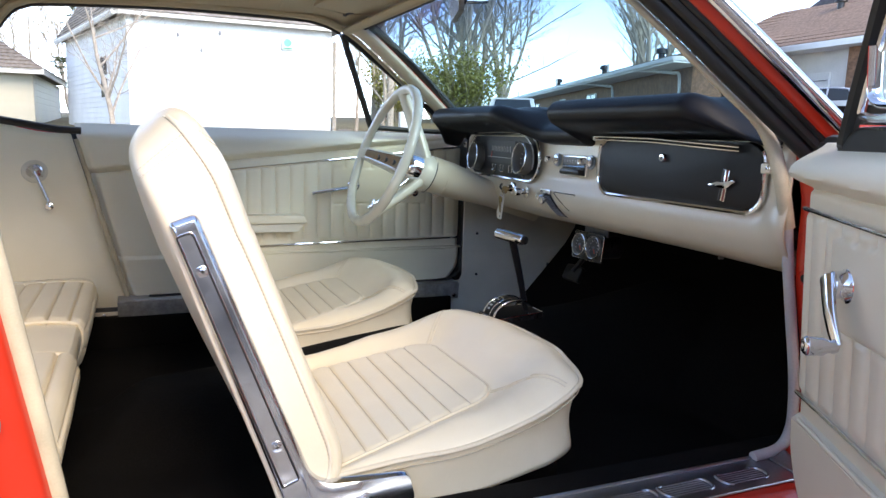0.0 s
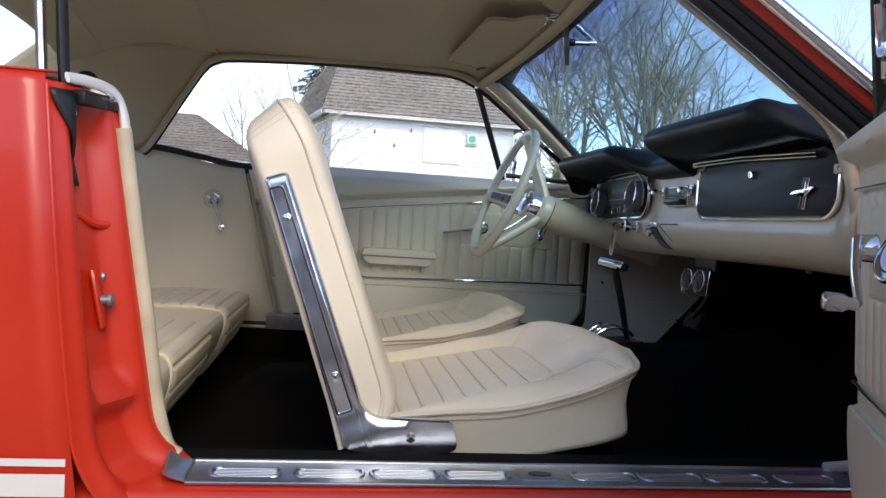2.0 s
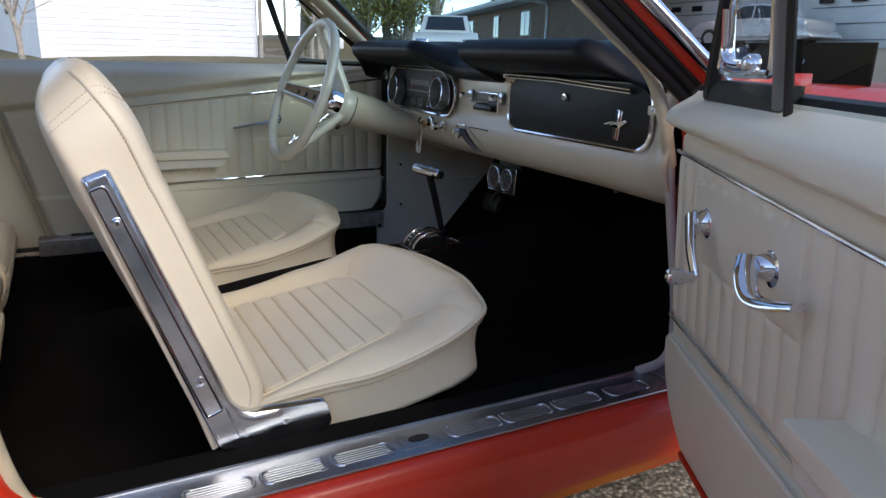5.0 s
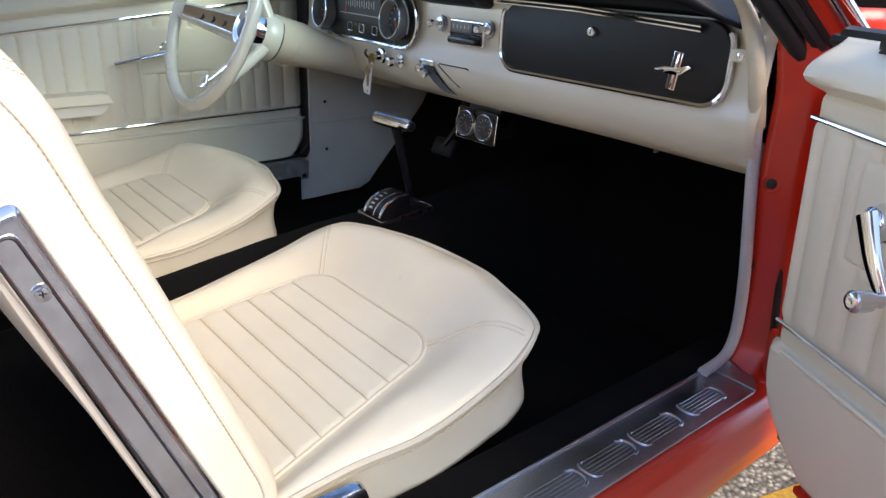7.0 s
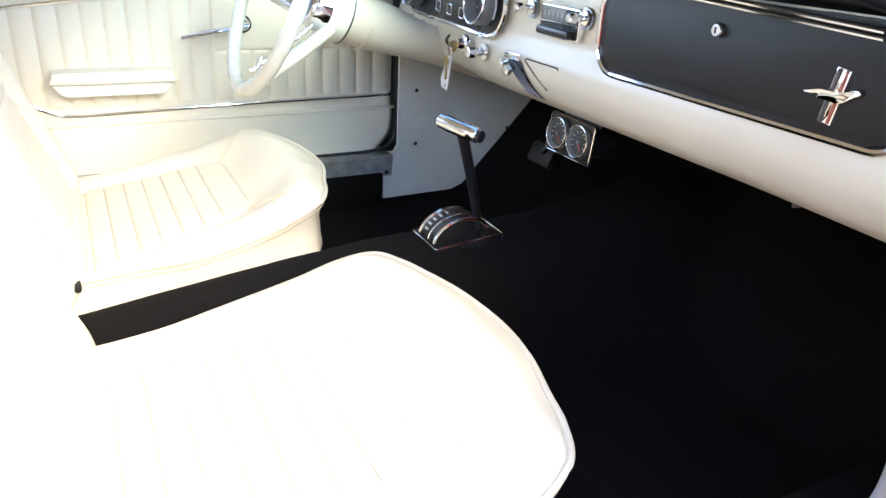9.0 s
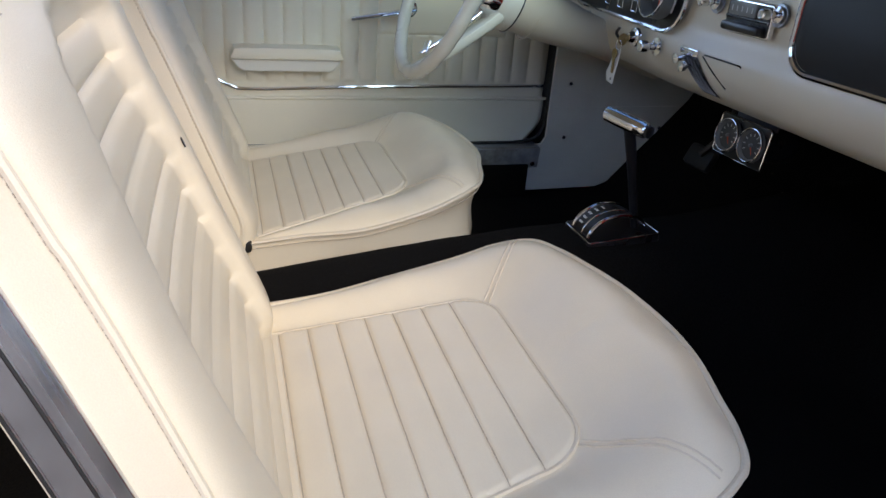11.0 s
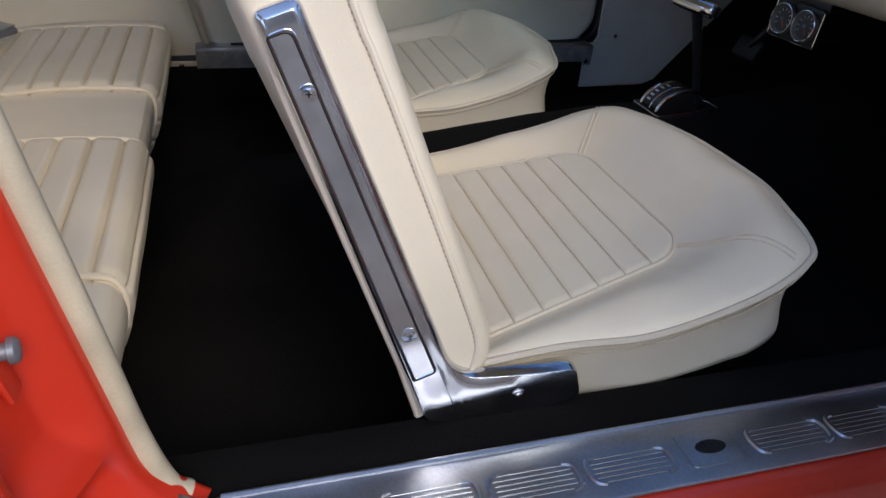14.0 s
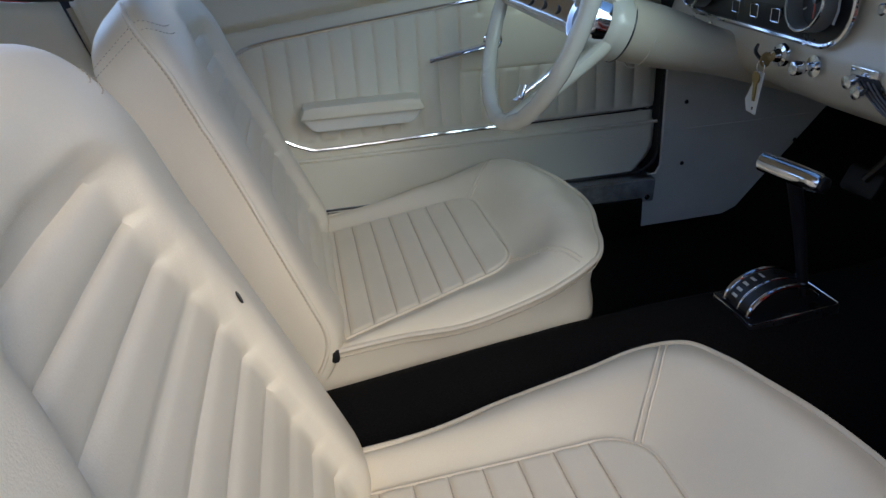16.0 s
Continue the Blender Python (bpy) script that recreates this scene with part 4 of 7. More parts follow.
def cushion_z(x, y):
    """Height of the cushion over a place in its plan."""
    return cushion_top(*cushion_place(x, y))[2]


K_ROWS = [edge_by_x(mix(-0.335, 0.02, i / 250)) for i in range(251)] + [mix(K_TURN, EDGE_END, i / 80) for i in range(1, 81)]


def cushion_table():
    """The whole top of the cushion, its padding eased between the pleated field and the edge."""
    x0, step, nx, ny = -0.104, 0.004, 73, 70
    first, soft = np.zeros((nx, ny)), np.zeros((nx, ny))
    for a in range(nx):
        for b in range(ny):
            x, y = x0 + a * step, b * step
            k, r = cushion_place(x, y)
            first[a, b] = cushion_top(k, r)[2]
            soft[a, b] = smooth(-0.006, -0.020, inset_edge(x, y)) * smooth(-0.10, -0.03, x) * smooth(0.99, 0.91, r)
    z = first.copy()
    for _ in range(90):
        wide = np.pad(z, ((1, 1), (1, 1)), mode="edge")
        wide[1:-1, 0] = z[:, 1]
        z += 0.8 * soft * ((wide[:-2, 1:-1] + wide[2:, 1:-1] + wide[1:-1, :-2] + wide[1:-1, 2:]) / 4 - z)
    ease = z - first
    table = np.array([[cushion_top(k, 2 * j / 110 - 1) for j in range(111)] for k in K_ROWS])
    for row in table:
        for p in row:
            a, b = (p[0] - x0) / step, abs(p[1]) / step
            if 0 <= a < nx - 1 and b < ny - 1:
                i, j = int(a), int(b)
                s, t = a - i, b - j
                p[2] += (1 - s) * ((1 - t) * ease[i, j] + t * ease[i, j + 1]) + s * ((1 - t) * ease[i + 1, j] + t * ease[i + 1, j + 1])
    return table


CUSHION = cushion_table()


def eased_z(x, y):
    """Height of the eased cushion at the nearest place of its table."""
    near = (CUSHION[:, :, 0] - x) ** 2 + (CUSHION[:, :, 1] - y) ** 2
    best = np.argsort(near, axis=None)[:3]
    return float(CUSHION[:, :, 2].flat[best].mean())


def outline_point(v):
    """Round the cushion's edge from the rear, v from 0 to 1."""
    o = edge_at(EDGE_END * (1 - abs(2 * v - 1)))
    return Vector((o.x, -o.y if v < 0.5 else o.y, o.z))


def build_seat(name, label, m, outer):
    """A bucket seat with a tipping backrest. outer: the side (1 or -1) with the bright hinge cover."""
    seat = thing(name, label, "car seat", m, group="front bucket seats")
    bm = grid(lambda u, v: CUSHION[round(u * (len(K_ROWS) - 1)), round(v * 110)], len(K_ROWS) - 1, 110)
    bmesh.ops.remove_doubles(bm, verts=[w for w in bm.verts if w.co.x > 0.05], dist=1e-5)
    cushion = part("cushion", bm, VINYL, seat, "cream vinyl cushion with cross pleats")

    def skirt(u, v):
        p = outline_point(v)
        low = 0.335 + 0.16 * min(max(p.x, -0.28), 0.105)
        front = smooth(-0.06, 0.10, p.x)
        inward = 0.010 * math.sin(math.pi * min(u * 1.05, 1)) * front + 0.008 * u + 0.004 * math.sin(math.pi * u) * (1 - front)
        d = Vector((p.x + 0.05, p.y, 0)).normalized()
        q = p - d * inward
        wob = 0.002 * noise.noise((p.x * 26, p.y * 26, u * 2)) * u
        return q.x + wob, q.y + wob, mix(p.z, low, u)

    sheet("skirt", skirt, 12, 160, VINYL, cushion, 0.003, "cream vinyl seat skirt")
    rim_line = [outline_point(i / 160) for i in range(161)]
    part("piping", tube([(p.x + 0.002 * (p.x > 0.1), p.y * 1.006, p.z + 0.001) for p in rim_line], 0.0042, 8), VINYL_SEAM, cushion, "cream welt piping")
    part("piping_stitch", tube([Vector(p) + Vector((0, 0, -0.0105)) + Vector((p.x + 0.05, p.y, 0)).normalized() * 0.0012 for p in rim_line], 0.0009, 5), STITCH, cushion, "brown stitching beside the piping")
    for sgn in (-1, 1):
        seam = curve([(0.004, 0.139, 0), (0.025, 0.166, 0), (0.0475, 0.193, 0), (0.066, 0.219, 0), (0.082, 0.242, 0)], 6)
        for gap in (-0.0035, 0.0035):
            part("stitched_seam", tube([(p.x + gap * 0.7, sgn * (p.y - gap * 0.7), eased_z(p.x + gap * 0.7, sgn * (p.y - gap * 0.7)) + 0.0004) for p in seam], 0.0011, 6), VINYL_SEAM, cushion)
    rim = [(-0.31 + 0.26 * i / 18, 0.163 + 0.17 * (0.26 - 0.26 * i / 18)) for i in range(19)]
    rim += [(-0.048 + 0.06 * math.sin(a), 0.103 + 0.06 * math.cos(a)) for a in (0.2, 0.45, 0.7, 0.95, 1.2, 1.4)]
    rim += [(0.012, 0.09), (0.012, 0.06), (0.012, 0.03), (0.012, 0.0)]
    rim = [(x, -y) for x, y in rim] + [(x, y) for x, y in reversed(rim[:-1])]
    for i in range(8):
        gx = PLEAT_FIRST - PLEAT_STEP * i
        w = 0.161 + 0.17 * max(0, -0.05 - gx)
        part("pleat_stitch", tube([(gx, w * (j / 12 - 1), cushion_z(gx, w * (j / 12 - 1)) + 0.0010) for j in range(25)], 0.0009, 5), STITCH, cushion)
    part("inset_welt", tube([(x, y, cushion_z(x, y) + 0.0010) for x, y in rim], 0.0026, 6), VINYL_SEAM, cushion, "thin welt round the pleats")
    part("rear_roll", tube([(-0.303, -0.232, 0.362), (-0.303, 0.0, 0.362), (-0.303, 0.232, 0.362)], 0.036, 12), VINYL, cushion, "cream vinyl roll under the backrest")
    base = part("seat_base", box(0.36, 0.42, 0.115, pose(-0.075, 0, 0.278), 0.02), CARPET, seat, "black seat base")
    for sgn in (-1, 1):
        part("seat_track", box(0.38, 0.03, 0.03, pose(-0.075, sgn * 0.16, 0.222), 0.004), BLACK, base)

    origin = Vector((-0.262, 0, 0.370))

    def size(b):
        """Half width and half thickness of the backrest at b metres up."""
        w = mix(0.262, 0.232, smooth(0.05, 0.40, b))
        h = mix(0.054, 0.060, smooth(0.1, 0.45, b))
        if b > 0.36:
            k = min((b - 0.36) / 0.188, 1)
            w *= (1 - k ** 5.5) ** 0.40 * 0.97 + 0.03
            h *= (1 - k ** 10) ** 0.5 * 0.94 + 0.06
        if b < 0.04:
            k = (0.04 - b) / 0.06
            h *= 1 - 0.35 * k * k
        return w, h

    def back_at(u, v, grow=0.0):
        b = mix(-0.015, 0.547, u)
        w, h = size(b)
        a = 2 * math.pi * v
        c, s = math.cos(a), math.sin(a)
        y = (w + grow) * math.copysign(abs(c) ** 0.40, c)
        f = ((h if s > 0 else 0.74 * h) + grow) * math.copysign(abs(s) ** (0.36 if s > 0 else 0.26), s)
        if s > 0:
            iw = 0.158 - 0.050 * smooth(0.22, 0.44, b) - 0.04 * max(0, (b - 0.425) / 0.03) ** 2
            d = min(iw - abs(y), 0.455 - b, b - 0.0)
            mk = smooth(-0.006, 0.008, d)
            pleat = abs(2 * ((b / 0.040) % 1) - 1)
            f += mk * (-0.012 + 0.0065 * (1 - pleat ** 4)) - 0.003 * math.exp(-(d / 0.005) ** 2)
            f += 0.013 * smooth(0.012, -0.030, d) * smooth(0.535, 0.43, b)
            f -= 0.010 * (1 - (y / max(w, 0.01)) ** 2) * smooth(0.0, 0.2, b) * smooth(0.5, 0.3, b)
        if s > 0 and b < 0.06:
            f -= 0.045 * ((0.06 - b) / 0.075) ** 2.6
        f += -h if b < 0.36 else -0.060
        if s < 0:
            f -= 0.014 * (1 - (y / max(w, 0.01)) ** 2) * math.sin(math.pi * min(max(b / 0.5, 0), 1))
        else:
            f -= 0.012 * math.exp(-(y / 0.075) ** 2 - ((b - 0.468) / 0.030) ** 2)
        bend = -0.004 * max(0, b - 0.30) / 0.22
        cut = 0.034 * smooth(0.34, 0.547, b) * smooth(0.0, -0.12, f)
        return origin + UP * (b - cut) + AHEAD * (f + bend) + Vector((0, y, 0))

    back = part("backrest", grid(back_at, 130, 128, True), VINYL, seat, "cream vinyl backrest with cross pleats")
    for v0, v1, r in ((0.026, 0.474, 0.0034), (0.019, 0.481, 0.0007)):
        for v in (v0, v1):
            line = []
            for k in range(201):
                u = mix(0.03, 0.985, k / 200)
                near = 0.5 if v > 0.25 else 0.0
                line.append(back_at(u, mix(near, v, smooth(0.02, 0.16, u)), 0.0006))
            if r > 0.002:
                part("piping", tube(line[::3], r, 8), VINYL, back)
            else:
                part("stitched_seam", dashes(even(line, 0.0029), r), STITCH, back)
    # double stitching across the sides and the front below the head roll
    for side_v in (0.0, 0.5):
        for gap in (0.0, 0.0105):
            line = [back_at((mix(0.500, 0.494, k / 900) - 0.026 * smooth(0.55, 0.0, k / 900) + gap + 0.015) / 0.562, (side_v + (1 if side_v else -1) * mix(-0.165, 0.075, k / 900)) % 1, 0.0005) for k in range(901)]
            part("stitched_seam", dashes(even(line, 0.0027), 0.0006), STITCH, back)
    # bright side trim on the outer side: an upright strip that runs into the hinge cover
    def side(b, f, grow=0.0):
        w, _ = size(b)
        w = max(w, 0.262 * smooth(0.10, 0.04, b)) + 0.010 * smooth(0.05, -0.01, b)
        return origin + UP * b + AHEAD * f + Vector((0, outer * (w - 0.004 + grow), 0))

    rim2 = fillet([(0.411, -0.0895, 0.008), (0.411, -0.0530, 0.011), (0.030, -0.0465, 0.040), (-0.016, 0.0740, 0.014), (-0.063, 0.0700, 0.016), (-0.044, -0.024, 0.045), (-0.004, -0.0925, 0.020)])
    bm = bmesh.new()
    count = len(rim2)
    rings = []
    for inset, high in ((0.0, 0.0), (0.0, 0.0035), (0.0006, 0.0058), (0.0017, 0.0073), (0.0060, 0.0112), (0.0070, 0.0120), (0.0080, 0.0123)):
        ring, flat = [], []
        for i in range(count):
            (ax, ay), (bx, by) = rim2[i - 1], rim2[(i + 1) % count]
            n = Vector((ay - by, bx - ax)).normalized()
            wide = inset * (0.30 + 0.70 * smooth(-0.2, 0.6, max(-n.x, -n.y)) * smooth(0.02, 0.09, rim2[i][0]))
            flat.append(Vector((rim2[i][0] + n.x * wide, rim2[i][1] + n.y * wide, 0)))
            ring.append(bm.verts.new(side(flat[-1].x, flat[-1].y, high)))
        rings.append(ring)
    for ra, rb in zip(rings, rings[1:]):
        for i in range(count):
            bm.faces.new((ra[i], ra[(i + 1) % count], rb[(i + 1) % count], rb[i]))
    todo = [[flat[k] for k in tri] for tri in tessellate_polygon([flat])]
    while todo:
        a, b, c = todo.pop()
        long, p, q, r = max(((a - b).length, a, b, c), ((b - c).length, b, c, a), ((c - a).length, c, a, b), key=lambda s: s[0])
        if long > 0.018:
            mid = (p + q) / 2
            todo += [[p, mid, r], [mid, q, r]]
        else:
            bm.faces.new([bm.verts.new(side(s.x, s.y, 0.0123)) for s in (a, b, c)])
    bmesh.ops.remove_doubles(bm, verts=list(bm.verts), dist=2e-5)
    bmesh.ops.recalc_face_normals(bm, faces=list(bm.faces))
    strip = part("side_trim", bm, CHROME_WORN, seat, "worn chrome backrest side trim running into the hinge cover")
    groove = fillet([(0.391, -0.0868, 0.003), (0.391, -0.0680, 0.008), (0.046, -0.0640, 0.004), (0.046, -0.0868, 0.003)])
    # black tube in place of the dark reflections along the groove
    part("trim_groove", tube([side(b, f, 0.0124) for b, f in groove], 0.0013, 6, True), RUBBER, strip, "black line painting the dark reflections of the groove")
    part("trim_groove_lip", tube([side(b + 0.0016, f + 0.0016, 0.0124) for b, f in groove], 0.0008, 6, True), CHROME_WORN, strip)
    for b, f in ((0.342, -0.0740), (0.101, -0.0735)):
        screw(side(b, f, 0.0124), (0, outer, 0.02), strip, 0.0050)
    screw(side(-0.018, 0.006, 0.0124), (0, outer, 0), strip, 0.0050)
    part("back_flap", tube([side(b, -0.0925 - 0.05 * max(0, 0.06 - b), -0.004) for b in (0.395, 0.34, 0.27, 0.20, 0.12, 0.06, 0.03, -0.006)], 0.0052, 8, taper=lambda t: 0.5 + 0.5 * smooth(0.0, 0.25, t)), VINYL, seat, "cream vinyl edge of the seat back panel")
    part("hinge_pivot", box(0.04, 0.012, 0.025, pose(-0.30, -outer * 0.255, 0.375), 0.006), RUBBER, seat, "dark inner hinge")
    return seat, back_at


near_seat, shape_of_back = build_seat("front_seat", "cream vinyl passenger bucket seat with cross pleats and chrome side trim", pose(0, -0.3975, 0), -1)
far_seat, _ = build_seat("front_seat", "cream vinyl driver's bucket seat with cross pleats, behind the wheel", pose(0, 0.336, -0.010), 1)


def near_back(b, y):
    """The place on the backrest's front, b up and y across."""
    u = (b + 0.015) / 0.562
    return min((shape_of_back(u, k / 400) for k in range(200)), key=lambda p: abs(p.y - y))


part("vinyl_hole", slab([(0.006 * math.cos(a), 0.003 * math.sin(a)) for a in (0, 1, 2, 3, 4, 5)], 0.0015, along(near_back(0.285, 0.166), AHEAD, UP)), BLACK, near_seat, "small dark tear")


# ---- rear seat ----
rear = thing("back_bench", "cream vinyl rear bench with pleated cushions and a smooth middle", "car seat")


# the cushion cut lengthwise: up the front, over the roll and back along the top
BENCH = even(curve([(-0.694, 0, 0.262), (-0.662, 0, 0.305), (-0.640, 0, 0.350), (-0.629, 0, 0.390), (-0.633, 0, 0.418), (-0.656, 0, 0.433), (-0.75, 0, 0.437), (-0.90, 0, 0.427), (-1.16, 0, 0.388)], 10), 0.003)
BENCH_ROLL = min(range(len(BENCH)), key=lambda k: (BENCH[k] - Vector((-0.659, 0, 0.434))).length)
BENCH_PLEAT = 14.2      # steps of 3 mm from seam to seam


def bench_at(u, v, pleats=1.0):
    y = mix(-0.665, 0.66, v)
    k = u * (len(BENCH) - 1)
    i = min(int(k), len(BENCH) - 2)
    p = BENCH[i].lerp(BENCH[i + 1], k - i)
    d = (BENCH[min(i + 3, len(BENCH) - 1)] - BENCH[max(i - 2, 0)]).normalized()
    n = Vector((-d.z, 0, d.x)) * -1
    bucket = smooth(-0.100, -0.150, y) + smooth(0.075, 0.125, y)
    inner = smooth(-0.508, -0.498, y) * smooth(-0.118, -0.130, y) + smooth(0.094, 0.108, y) * smooth(0.512, 0.500, y)
    ends = smooth(-0.54, -0.68, y) + smooth(0.52, 0.66, y)
    welt = sum(math.exp(-((y - w) / 0.007) ** 2) for w in (-0.503, -0.124, 0.101, 0.506))
    gap = abs(2 * (((k - BENCH_ROLL) / BENCH_PLEAT) % 1) - 1)
    out = -0.010 * (1 - bucket) - 0.030 * ends ** 1.5 - 0.005 * welt
    out += inner * (0.004 - 0.011 * pleats * gap ** 9)
    out += 0.002 * noise.noise((p.x * 7, y * 7, p.z * 7))
    q = p + n * out
    return q.x, y, q.z


bench = part("cushion", grid(bench_at, 360, 160), VINYL, rear, "cream vinyl cushion, pleated at both sides")
for y in (-0.503, -0.124, 0.101, 0.506):
    part("piping", tube([Vector(bench_at(k / 90, (y + 0.665) / 1.325, 0.0)) + Vector((0.001, 0, 0.0035)) for k in range(91)], 0.0042, 8), VINYL, bench, "light cream welt")
for k in range(-3, 9):
    u = (BENCH_ROLL + k * BENCH_PLEAT) / (len(BENCH) - 1)
    if 0.02 < u < 0.98:
        for y0, y1 in ((-0.498, -0.130), (0.108, 0.500)):
            part("pleat_stitch", tube([Vector(bench_at(u, (mix(y0, y1, j / 24) + 0.665) / 1.325)) + Vector((0.0005, 0, 0.0006)) for j in range(25)], 0.0009, 5), STITCH, bench)


def rear_back_at(u, v):
    y = mix(-0.64, 0.63, v)
    ridge = abs(2 * ((u * 9) % 1) - 1)
    return -1.05 - 0.18 * u + 0.006 * (1 - ridge ** 4), y, mix(0.36, 0.84, u)


part("backrest", grid(rear_back_at, 80, 20), VINYL, rear)
belt = thing("seat_belt", "beige lap belt webbing with a metal lift-latch buckle on the bench", "seat belt")
part("webbing", tube(curve([(-1.04, 0.30, 0.430), (-0.99, 0.325, 0.440), (-0.945, 0.350, 0.446), (-0.925, 0.37, 0.448)], 6), 0.023, 8, flat=0.10, up=(0, 0, 1)), VINYL_SEAM, belt)
buckle = part("buckle", box(0.062, 0.046, 0.013, pose(-0.930, 0.375, 0.456, 0, -4, 50), 0.004), GREY_METAL, belt, "grey metal buckle")
part("buckle_flap", box(0.040, 0.040, 0.004, pose(-0.924, 0.383, 0.464, 0, -10, 50), 0.0015), CHROME_WORN, buckle)


# ---- dashboard ----
dash = thing("dashboard", "cream dashboard with a black padded twin-brow top", "dashboard")


def on_profile(prof, v):
    """A point on a smooth line through (x, z) pairs, v from 0 to 1."""
    k = v * (len(prof) - 1)
    i = min(int(k), len(prof) - 2)
    t = k - i
    a, b, c, d = (prof[min(max(i + o, 0), len(prof) - 1)] for o in (-1, 0, 1, 2))
    return tuple(0.5 * (2 * b[q] + (c[q] - a[q]) * t + (2 * a[q] - 5 * b[q] + 4 * c[q] - d[q]) * t * t + (3 * b[q] - a[q] - 3 * c[q] + d[q]) * t ** 3) for q in (0, 1))


FACE = ((0.452, 0.875), (0.438, 0.850), (0.433, 0.80), (0.430, 0.745), (0.420, 0.710), (0.420, 0.682), (0.434, 0.654), (0.462, 0.637), (0.50, 0.640), (0.56, 0.66))


def sweep(y):
    """How far the driver's end of the dash runs ahead."""
    return 0.10 * max(0, y - 0.10)


def face_at(u, v):
    y = mix(-0.732, 0.605, u)
    x, z = on_profile(FACE, v)
    return x + sweep(y) - 0.024 * smooth(-0.655, -0.72, y) * smooth(0.80, 0.30, v), y, z - 0.004 * smooth(-0.45, -0.72, y) * smooth(0.4, 0.7, v)


face = sheet("dash_face", face_at, 80, 60, PAINTED, dash, 0.004, "cream painted metal dash face")


def brows(y):
    return smooth(-0.735, -0.60, y) * smooth(-0.160, -0.200, y), smooth(0.62, 0.54, y) * smooth(0.0, 0.16, y)


def pad_at(u, v):
    y = mix(-0.702, 0.610, u)
    p, d = brows(y)
    xl = 0.398 - 0.110 * p - 0.070 * d
    zl = 0.850 + 0.044 * p + 0.046 * d
    lift = 0.015 * p + 0.016 * d
    under = 0.846 - 0.012 * math.exp(-((y + 0.10) / 0.10) ** 2)
    prof = ((0.66, 0.888), (0.56, 0.905 + 0.4 * lift), (0.47, 0.904 + 0.9 * lift), (xl + 0.075, 0.896 + lift), (xl + 0.025, zl + 0.022), (xl + 0.004, zl + 0.008), (xl + 0.002, zl - 0.008), (xl + 0.014, zl - 0.020), (xl + 0.055, zl - 0.022 - 0.2 * (zl - under)), (0.415 + sweep(y), under + 0.008), (0.430 + sweep(y), under))
    x, z = on_profile(prof, v)
    return x, y, z - 0.045 * smooth(-0.60, -0.702, y) * smooth(0.75, 0.3, v) - 0.02 * smooth(0.57, 0.61, y)


pad = sheet("dash_pad", pad_at, 160, 60, PAD, dash, 0.005, "black grained vinyl dash pad with two brows", offset=0)
BACK = (-1, 0, 0)
for y, z, x in ((-0.694, 0.801, 0.403), (0.570, 0.812, 0.455), (-0.205, 0.845, 0.41)):
    tab = part("pad_bracket", box(0.010 if y < -0.5 else 0.004, 0.032 if y < -0.5 else 0.014, 0.016, pose(x, y, z), 0.002), PAINTED, dash, "cream screw tab")
    screw((x - (0.006 if y < -0.5 else 0.003), y, z), BACK, tab, 0.0035)

# glove box
glove = part("glove_door", slab(rounded(0.114, 0.448, 0.036, 8), 0.009, along((0.4255, -0.443, 0.785), BACK), 0.004), CAMERA_CASE, dash, "black scuffed glove box door")
ring = rounded(0.121, 0.456, 0.039, 8)
bm = tube([(0.418, -0.443 + b, 0.7845 + a) for a, b in ring if not a > 0.045], 0.0045, 8)
part("glove_moulding", bm, CHROME, glove, "bright moulding round the glove box")
for dz, dx in ((-0.001, 0.0), (0.0055, -0.002)):
    part("top_moulding", tube([(0.407 + dx, -0.212, 0.841 + dz), (0.406 + dx, -0.40, 0.839 + dz), (0.406 + dx, -0.625, 0.828 + dz)], 0.0026, 8), CHROME, glove, "thin bright strip")
lock = part("lock_button", lathe(((0.008, 0), (0.008, 0.008), (0.0065, 0.010), (0, 0.0105)), along((0.419, -0.427, 0.808), BACK), 16), CHROME, glove, "chrome lock button")
part("lock_slot", box(0.001, 0.001, 0.007, pose(0.4082, -0.427, 0.808), 0), BLACK, lock)
badge = part("badge", box(0.004, 0.016, 0.056, pose(0.4165, -0.586, 0.767, 8, 0, 0), 0.0015), CHROME, glove, "chrome bar badge with a slim crosspiece")
for k, col in ((-1, BADGE_RED), (1, DIAL)):
    part("badge_bar", box(0.002, 0.003, 0.054, pose(0.414, -0.586 + k * 0.0045, 0.767, 8), 0), col, badge)
shape = curve([(0.034, -0.003, 0), (0.024, 0.000, 0), (0.012, 0.003, 0), (0.0, 0.003, 0), (-0.014, 0.005, 0), (-0.025, 0.009, 0), (-0.029, 0.005, 0), (-0.021, 0.001, 0), (-0.016, -0.004, 0), (-0.006, -0.008, 0), (-0.008, -0.003, 0), (0.006, -0.002, 0), (0.016, -0.006, 0), (0.013, -0.001, 0), (0.024, -0.003, 0)], 4, True)
part("badge_cross", slab([(p.y, p.x) for p in shape], 0.004, along((0.414, -0.586, 0.769), BACK), 0.001), CHROME, badge)

